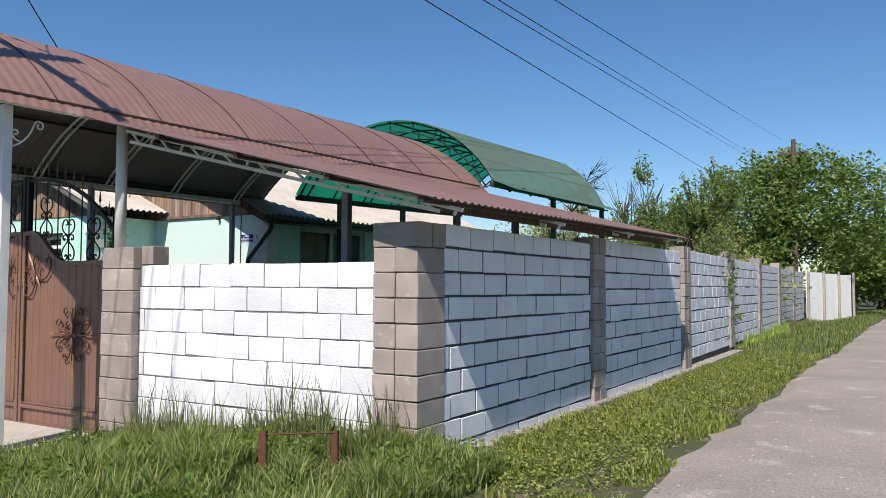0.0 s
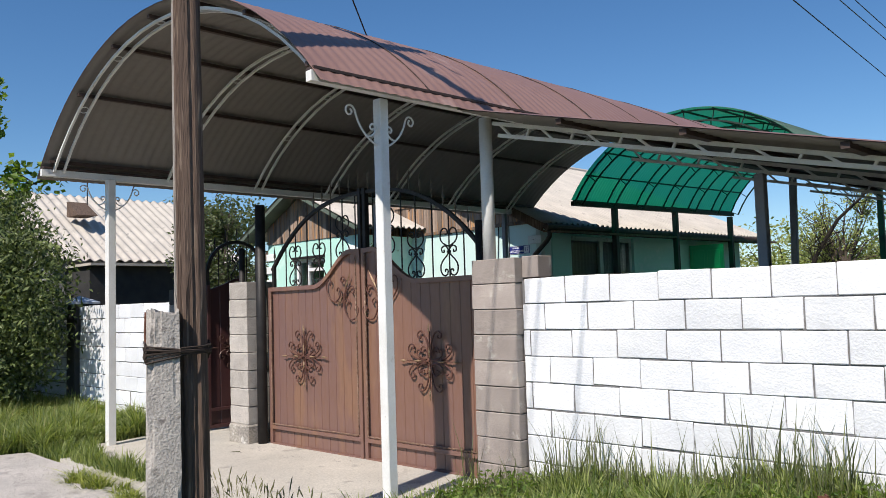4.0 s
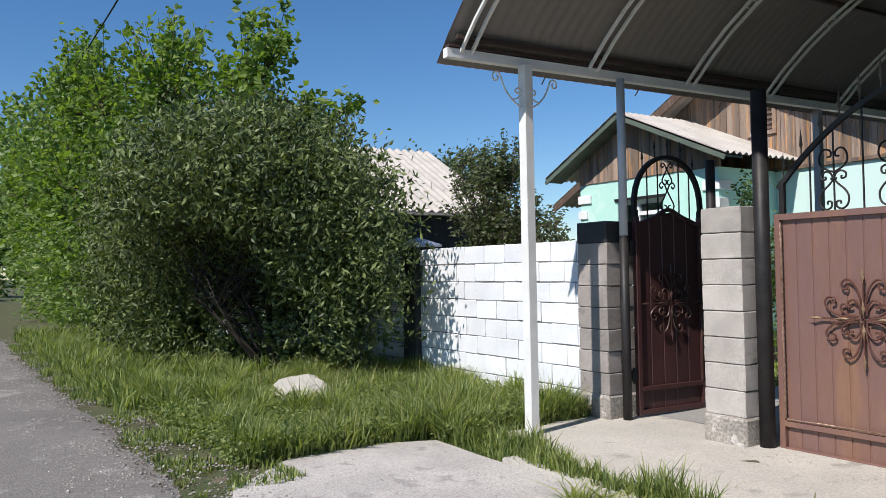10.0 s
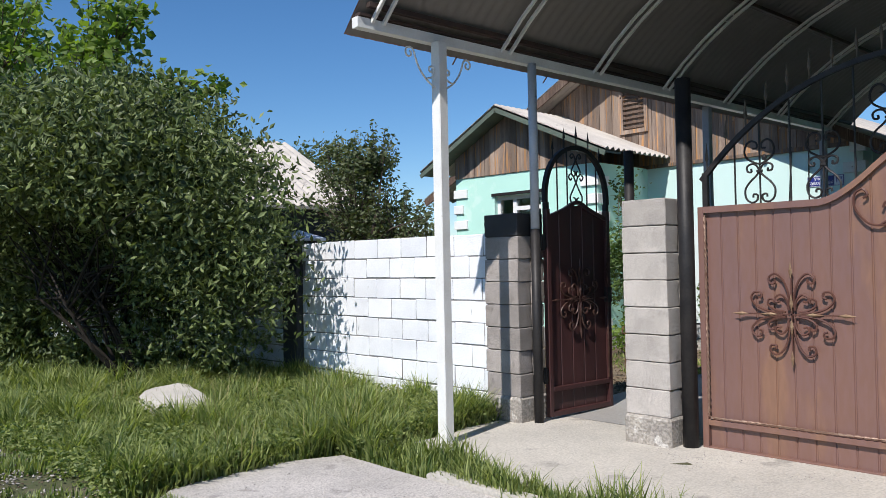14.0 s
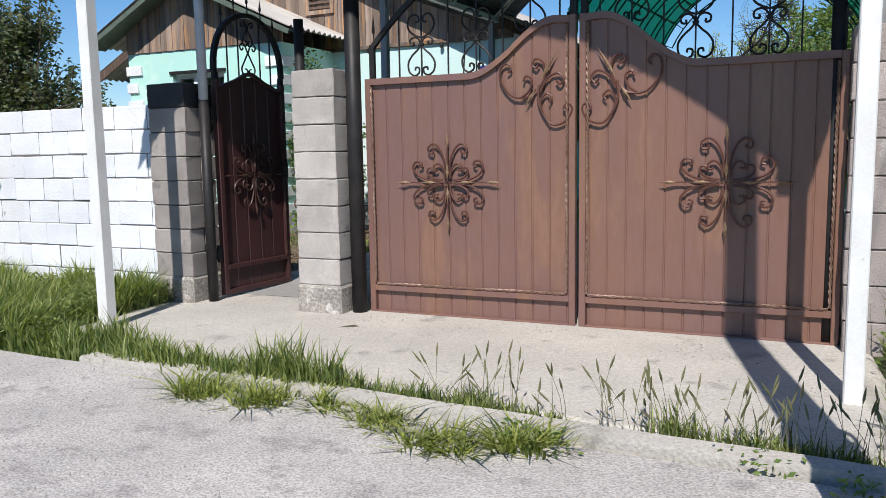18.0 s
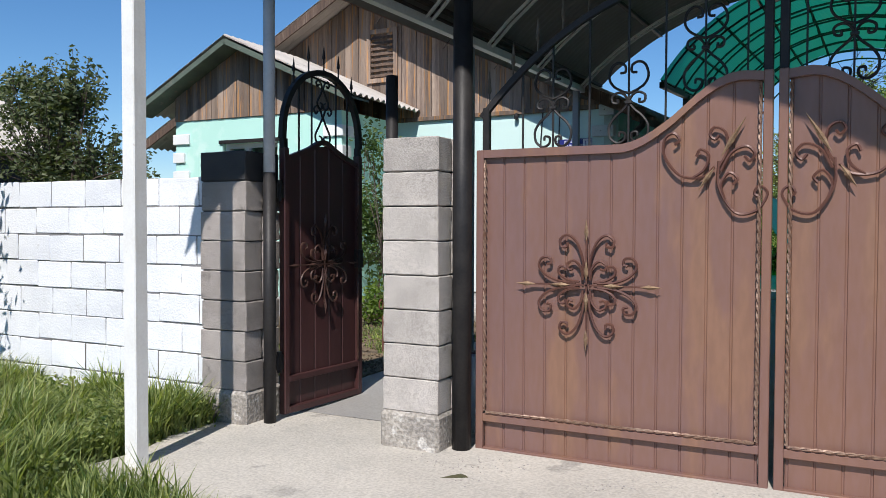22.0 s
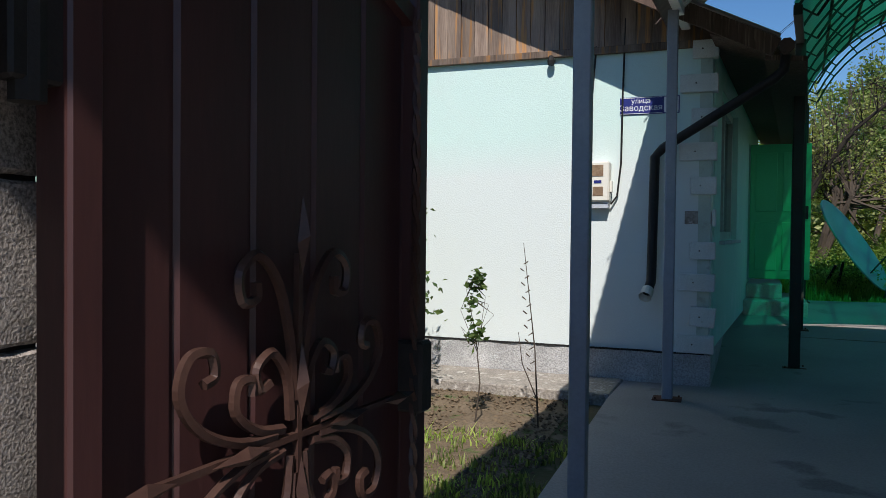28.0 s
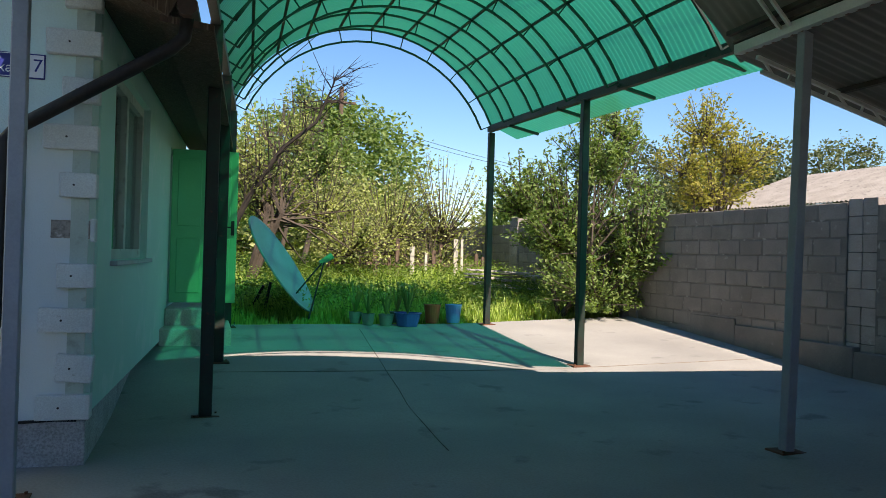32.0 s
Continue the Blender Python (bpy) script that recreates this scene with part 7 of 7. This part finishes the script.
def foxtails(name, label, n, seed, x0, x1):
    """Grass stalks with bristly seed heads, nodding a little."""
    r = random.Random(seed)
    sh = Shape()
    for _ in range(n):
        x = r.uniform(x0, x1)
        y = kerb_y(x) + r.gauss(0, 0.05)
        h, a, le = r.uniform(0.14, 0.3), r.uniform(0, 6.28), r.uniform(0.02, 0.09)
        d = Vector((math.cos(a), math.sin(a), 0)) * le
        b0 = Vector((x, y, ground_top(x, y) - 0.01))
        m0, t0 = b0 + d * 0.35 + Vector((0, 0, h * 0.6)), b0 + d + Vector((0, 0, h))
        sh.tube([b0, m0, t0], [0.0018, 0.0015, 0.0012], 3, False)
        up = (t0 - m0).normalized() + d * 2
        sh.tube([t0, t0 + up * 0.018, t0 + up * 0.045, t0 + up * 0.068], [0.002, 0.0055, 0.0045, 0.001], 5, False)
    return tagged(part(name, sh, FOXTAIL), label, "grass", kind="stuff")


foxtails("foxtail_grass", "seeding foxtail grass standing along the kerb", 100, 401, -8.3, -6.3)
blades("grass", "seeding grass stalks in front of the white wall", 800, in_rect(-6.3, -2.9, 4.3, 4.84), tall(0.25, 0.55), GRASS_STALK, 109, 0.004)
blades("grass", "grass filling the gap between apron and gate slab", 9000, in_rect(-11.75, -8.6, 2.95, 3.62, lambda x, y: 3.02 - 0.03 * (x + 11.4) < y < 3.52 - 0.17 * (x + 11.4) and clumpy(x, y, -0.45)), tall(0.07, 0.24), GRASS, 113, 0.005, 0.9)
blades("grass", "pale seed stalks standing over the long grass", 900, in_rect(-15.2, -11.3, 2.2, 4.7, lambda x, y: not on_apron(x, y)), tall(0.25, 0.45), GRASS_DRY, 114, 0.004, 0.5)
blades("grass", "wild rear-garden grass brightened in colour to look sunlit", 90000, in_rect(-11, -3.0, 17.2, 26), tall(0.12, 0.32), GRASS_SUN, 110, 0.009)
blades("grass", "short grass trampled before the rusty stakes", 9000, in_rect(-3.7, -2.0, 2.8, 4.4, lambda x, y: by_stake(x, y, 0.2)), tall(0.02, 0.07), GRASS, 117, 0.005, 1.2)
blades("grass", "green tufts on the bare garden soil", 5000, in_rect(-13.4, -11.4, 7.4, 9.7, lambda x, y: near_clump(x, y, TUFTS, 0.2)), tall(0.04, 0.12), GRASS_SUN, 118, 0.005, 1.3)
blades("grass", "patchy grass in the front garden", 16000, in_rect(-14.5, -11.4, 6.2, 9.4, lambda x, y: clumpy(x, y, 0.0)), tall(0.03, 0.10), GRASS, 111)
blades("grass", "small sprouts in cracks of the gate slab", 500, in_rect(-9.6, -6.6, 3.3, 4.5, lambda x, y: near_clump(x, y, ((-8.24, 3.78), (-7.4, 3.75), (-9.2, 3.7), (-7.1, 3.6), (-9.9, 4.2)), 0.05)), tall(0.03, 0.10), GRASS, 112, 0.004, 1.6)
tagged(part("soil_bed", heights_sheet("soil_bed", [float(v) for v in np.arange(-17, -11.3, 0.3)], [float(v) for v in np.arange(5.2, 11.3, 0.3)], lambda x, y: ground_z(x, y) + 0.012, SOIL, jitter=0.035), SOIL, smooth=True), "bare brown garden soil before the house", "soil", kind="structure")


def weeds(name, label, n, place, size, mat, seed, height):
    """Low broad-leaved weeds: leaves in small tufts."""
    r = np.random.default_rng(seed)
    xy = place(r, n)
    k = len(xy)
    pts = np.repeat(np.stack([xy[:, 0], xy[:, 1], np.array([ground_top(x, y) for x, y in xy])], 1), 9, 0)
    pts = pts + r.normal(0, 0.035, pts.shape) * np.array([1, 1, 0])
    pts[:, 2] += r.uniform(0.01, height, len(pts))
    ob = new(name, leaf_cloud(name, pts, size, mat, seed, -0.1, 1.9, 0.5))
    return tagged(ob, label, "weeds", kind="stuff")


weeds("weeds", "low broad-leaved weeds among the grass by the white wall", 2600, in_rect(-6.3, -2.0, 1.2, 4.8, lambda x, y: not on_apron(x, y) and not by_stake(x, y, 0.2)), 0.022, LEAF_LIGHT, 201, 0.17)
weeds("weeds", "low broad-leaved weeds in the verge by the side wall", 2600, in_rect(-2.74, -1.3, 4.0, 14), 0.017, GRASS_VERGE, 202, 0.10)
weeds("weeds", "low broad-leaved weeds in the long grass", 9000, in_rect(-15.5, -11.2, 1.4, 4.7, lambda x, y: not on_apron(x, y)), 0.02, GRASS, 203, 0.2)
weeds("weeds", "leafy weeds growing out of the kerb joint", 260, in_rect(-8.2, -6.3, 2.3, 3.1, lambda x, y: near_clump(x, y, ((-7.72, 2.66), (-6.9, 2.75), (-6.5, 2.6)), 0.13)), 0.017, LEAF_MID, 204, 0.12)
weeds("weeds", "nettles and weeds in the rear garden", 3500, in_rect(-10, -3.2, 17.5, 24), 0.03, LEAF_LIGHT, 205, 0.45)


def gravel(name, label, n, place, a, b, mat, seed, top):
    r = np.random.default_rng(seed)
    xy = place(r, n)
    k = len(xy)
    base = np.stack([xy[:, 0], xy[:, 1], np.array([top(x, y) for x, y in xy])], 1)
    size = r.uniform(a, b, k)[:, None]
    dirs = np.array([(1, 0, 0.3), (-0.3, 1, 0.2), (-1, -0.2, 0.3), (0.2, -1, 0.25), (0, 0, 0.9), (0, 0, -0.5)])
    v = base[:, None, :] + dirs[None] * size[:, None, :] * r.uniform(0.6, 1.2, (k, 6, 1))
    tri = np.array([(0, 1, 4), (1, 2, 4), (2, 3, 4), (3, 0, 4), (1, 0, 5), (2, 1, 5), (3, 2, 5), (0, 3, 5)])
    f = (np.arange(k)[:, None, None] * 6 + tri[None]).reshape(-1, 3)
    ob = new(name, scatter_mesh(name, v.reshape(-1, 3), f, mat))
    return tagged(ob, label, "gravel", kind="stuff")


gravel("gravel", "loose gravel along the ragged street edge", 9000, in_rect(-26, -5, 0.3, 1.5, lambda x, y: clumpy(x, y, -0.25)), 0.004, 0.018, FOOTING, 301, lambda x, y: outside_z(x, y) + 0.03)
gravel("gravel", "loose grit on the concrete before the gate", 8000, in_rect(-11.4, -6.4, 1.1, 4.8, lambda x, y: y < 2.95 or clumpy(x, y, 0.25)), 0.0015, 0.007, GRIT, 302, lambda x, y: -0.245 if y < 3 else -0.262)
gravel("gravel", "dry brown litter along the edge of the street", 5000, in_rect(-22, -8, 0.85, 1.75, lambda x, y: clumpy(x, y, -0.2)), 0.003, 0.013, SOIL, 305, lambda x, y: outside_z(x, y) + 0.022)
gravel("gravel", "loose grit on the side street", 2500, in_rect(-1.6, 1.6, 0, 14), 0.004, 0.013, FOOTING, 303, lambda x, y: outside_z(x, y) + 0.035)
gravel("gravel", "clods and grit on the bare garden soil", 5000, in_rect(-14.5, -11.5, 6, 11), 0.006, 0.022, SOIL, 304, lambda x, y: ground_z(x, y) + 0.02)

# ---- loose things ----
def stone(label, x, y, z, sx, sy, sz, seed, mat=POLE_CONC, name="stone"):
    bm = bmesh.new()
    bmesh.ops.create_icosphere(bm, subdivisions=3, radius=1)
    for v in bm.verts:
        p = v.co.copy()
        q = max(abs(p.x), abs(p.y), abs(p.z))
        p = p.lerp(p / q, 0.85) * (1 + 0.16 * noise.noise((p.x * 1.5 + seed, p.y * 1.5, p.z * 1.5)) + 0.05 * noise.noise((p.x * 6 + seed, p.y * 6, p.z * 6)))
        v.co = (p.x * sx, p.y * sy, p.z * sz)
    me = bpy.data.meshes.new(name)
    bm.to_mesh(me)
    bm.free()
    me.materials.append(mat)
    ob = new(name, me)
    ob.matrix_world = pose(x, y, z, 6, 4, seed * -12)
    return tagged(ob, label, "stone")


stone("broken lump of pale concrete lying in the grass", -13.85, 2.86, -0.15, 0.5, 0.25, 0.10, 1, CONC, "concrete_lump")
for x, y, top in ((-3.50, 3.85, 0.25), (-3.19, 4.23, 0.22)):
    e = thing("metal_stake", "short rusty angle-iron stake in the grass", "stake", (x, y, -0.02), 32, group="rusty stakes")
    part("upright", Shape().box(-0.026, -0.005, -0.2, 0.026, 0.005, top + 0.02).box(0.016, -0.005, -0.2, 0.026, 0.045, top + 0.02), RUST, e)
e = thing("stake_wire", "thin rusty rod tied between the two stakes", "wire", (-3.345, 4.04, 0.215))
part("rod", Shape().tube([(-0.155, -0.19, 0.01), (0, 0, 0.004), (0.155, 0.19, -0.005)], 0.006, 5), RUST, e)

# satellite dish in the rear garden
ds = thing("satellite_dish", "large grey-green satellite dish leaning on legs", "satellite dish", (-8.72, 17.75, -0.08))
prof = [(0.81 * k / 10, 0.14 * (k / 10) ** 2) for k in range(11)]
dsh = Shape().lathe(prof, 32)
dsh.lathe([(0.81, 0.14), (0.825, 0.135), (0.815, 0.115)], 32)
dm = pose(0, 0, 0.95, 0, 0, 0) @ look((0, 0, 0), (-0.78, 0.29, -0.55)).to_3x3().to_4x4()
part("reflector", dsh, DISH, ds, smooth=True, at=dm)
for pts_ in ([(-0.2, 0.1, -0.1), (-0.05, 0, 0.75)], [(-0.5, 0.3, -0.1), (-0.15, 0, 0.7)]):
    part("leg", Shape().tube(pts_, 0.022, 8), BLACK_IRON, ds)
for pts_ in ([(0.3, -0.15, 0.6), (0.75, 0.1, 1.1)], [(0.45, -0.4, 0.25), (0.75, 0.1, 1.1)]):
    part("feed_arm", Shape().tube(pts_, 0.013, 6), BLACK_IRON, ds)
part("feed_horn", Shape().tube([(0.68, 0.1, 1.04), (0.86, 0.1, 1.16)], [0.04, 0.05], 10), GREEN_DOOR, ds)


def pot(name, label, x, y, r, h, mat, plant=0, handle=False):
    e = thing(name, label, "pot", (x, y, yard_z(x, y)))
    part("body", Shape().lathe([(0, 0.01), (r * 0.72, 0.0), (r * 0.95, h * 0.95), (r, h * 0.96), (r, h), (r * 0.9, h), (r * 0.86, h * 0.86), (0, h * 0.85)], 20), mat, e, smooth=False)
    if handle:
        part("handle", Shape().tube([(r * math.cos(t), 0, h + 0.02 - 0.5 * r * math.sin(t)) for t in [math.pi * i / 12 for i in range(13)]], 0.005, 5), BLACK_IRON, e)
    if plant:
        ps = Shape()
        rr = random.Random(int(-x * 100))
        for i in range(plant):
            a = rr.uniform(0, 6.28)
            L = rr.uniform(0.25, 0.55)
            dx, dy = math.cos(a) * L * 0.6, math.sin(a) * L * 0.6
            w = Vector((-math.sin(a), math.cos(a), 0)) * 0.012
            b0, m0, t0 = Vector((0, 0, h * 0.85)), Vector((dx * 0.5, dy * 0.5, h + L * 0.8)), Vector((dx, dy, h + L * 0.7))
            ps.add([b0 - w, b0 + w, m0 + w, m0 - w, t0], [(0, 1, 2, 3), (3, 2, 4)])
        part("plant", ps, LEAF_MID, e, "spiky green leaves")
    return e


pot("basin_planter", "blue enamel basin holding a spiky plant", -6.95, 16.85, 0.2, 0.19, BLUE_PLASTIC, 40)
pot("bucket", "orange-red plastic bucket with a yellow lid", -6.5, 17.1, 0.13, 0.27, RED_PLASTIC, 0, True)
pot("bucket", "light blue plastic bucket", -6.17, 17.1, 0.13, 0.27, LIGHT_BLUE, 0, True)
for i, (x, y) in enumerate(((-7.5, 16.95), (-7.25, 16.9), (-7.65, 17.1), (-7.02, 17.15))):
    pot("flower_pot", "small grey-green flower pot with seedlings", x, y, 0.10 + 0.015 * (i % 2), 0.16, POT, 14)

# ---- neighbours and distance ----
nb = thing("neighbour_house", "grey neighbour house with a broad slate roof", "house", (-29.6, 8.0, -0.2))
part("wall", Shape().box(-3.6, 0.4, 0, 3.6, 5.9, 3.2), PLINTH, nb)
slate_roof(nb, (0, 0.0, 5.5), (0, 6.4, 5.5), (4.5, 0.0, 3.0), (4.5, 6.4, 3.0), 0.3, 0.04)
slate_roof(nb, (0, 0.0, 5.5), (0, 6.4, 5.5), (-4.5, 0.0, 3.0), (-4.5, 6.4, 3.0), 0.3, 0.04)
part("gable", Shape().prism([(-3.6, 3.2), (3.6, 3.2), (0, 5.25)], "y", 5.75, 5.9), BOARD, nb)
part("dormer", Shape().prism([(2.0, 4.5), (2.9, 4.5), (2.0, 5.0)], "y", 1.6, 2.2), OLD_WOOD, nb)
part("aerial", Shape().tube([(1.6, 2.4, 4.4), (1.6, 2.4, 5.9)], 0.02, 5), BLACK_IRON, nb)
part("porch_roof", Shape().box(4.3, 0.6, 2.75, 6.2, 4.6, 2.82), SLATE, nb, "lower porch roof of grey slate sheet")
part("porch_wall", Shape().box(4.2, 0.7, 0, 5.9, 4.5, 2.75), BLACK_BLOCK, nb)
pf = thing("panel_fence", "pale weathered panel fence at the end of the side wall", "fence", (-3.45, 34.35, 0), -24)
for i in range(3):
    part("panel", Shape().box(-0.05 - 0.02 * i, 1.15 * i, -0.1, 0.03 - 0.02 * i, 1.15 * i + 1.1, 1.85 - 0.04 * i, 0.01), WHITE_PLASTER, pf)
for i in range(4):
    part("fence_post", Shape().box(0.04, 1.15 * i - 0.06, -0.1, 0.12, 1.15 * i + 0.02, 1.9, 0.01), POLE_CONC, pf)
op = thing("utility_pole", "slim old wooden pole behind the street tree", "pole", (-4.12, 36.4, 0))
part("timber", Shape().tube([(0, 0, -0.2), (0.02, 0, 7.6)], [0.13, 0.09], 10), OLD_WOOD, op)
part("crossarm", Shape().bar((-0.6, 0, 7.0), (0.6, 0, 7.0), 0.09), OLD_WOOD, op)


def wire(a, b, sag, r=0.011):
    e = thing("overhead_wire", "thin dark overhead wire strung between poles", "wire", group="overhead wires")
    a, b = Vector(a), Vector(b)
    part("strand", Shape().tube([a.lerp(b, i / 16) - Vector((0, 0, sag * 4 * (i / 16) * (1 - i / 16))) for i in range(17)], r, 4, False), BLACK_CABLE, e)


P0 = (-6.42, 2.16, 6.3)
for near, far in (((-5.54, 2.0, 5.32), (-7.9, 36.0, 6.7)), ((-5.27, 2.0, 5.3), (-8.4, 36.0, 8.8)), ((-5.14, 2.0, 5.34), (-8.2, 36.0, 8.9)), ((-4.72, 2.0, 5.27), (-7.26, 36.0, 9.7))):
    a, b = Vector(near), Vector(far)
    wire(near, a + (b - a) * 2.4, 0.05, 0.009)
    wire((near[0] + 1.2, -14.0, 6.4), near, 0.15, 0.009)
wire((-6.4, 2.1, 6.1), (-8.75, 5.8, 4.0), 0.06, 0.009)
for dx in (-0.4, 0.4):
    wire((P0[0] + dx, P0[1], P0[2]), (-46, 2.6, 6.6), 0.7)
for dz in (0, 0.25):
    wire((-4.0, 36.4, 6.3 + dz), (16, 44, 5.2), 0.5)
gf = thing("garden_fence", "old grey stake fence at the end of the garden", "fence", (-7.2, 21.9, 0.4))
rr = random.Random(3)
for i in range(22):
    x = i * 0.16
    if rr.random() < 0.75:
        part("picket", Shape().box(x, -0.02, -0.1, x + rr.uniform(0.05, 0.1), 0.01, rr.uniform(0.7, 1.15), 0.003), OLD_WOOD if rr.random() < 0.9 else SLATE, gf)
part("rail", Shape().box(0, 0.01, 0.5, 3.5, 0.05, 0.56), OLD_WOOD, gf)
pl = thing("board_pile", "low pile of weathered boards in the grass", "board pile", (-4.3, 19.7, 0.5))
for i in range(7):
    part("board", Shape().box(-0.6, -0.08, 0, 0.6, 0.08, 0.03, 0.003), SLATE, pl, at=pose(rr.uniform(-.2, .2), rr.uniform(-.2, .2), 0.05 + 0.05 * i, 0, rr.uniform(-3, 3), rr.uniform(-25, 25)))
rs = thing("neighbour_shed", "low shed roof beyond the rear wall", "shed", (7.2, 24.5, 0))
part("wall", Shape().box(0, -4, 0, 7, 4, 2.9), PLINTH, rs)
slate_roof(rs, (3.5, -4.3, 4.3), (3.5, 4.3, 4.3), (-0.4, -4.3, 2.9), (-0.4, 4.3, 2.9), mat=SHED_SLATE)
slate_roof(rs, (3.5, -4.3, 4.3), (3.5, 4.3, 4.3), (7.4, -4.3, 2.9), (7.4, 4.3, 2.9), mat=SHED_SLATE)
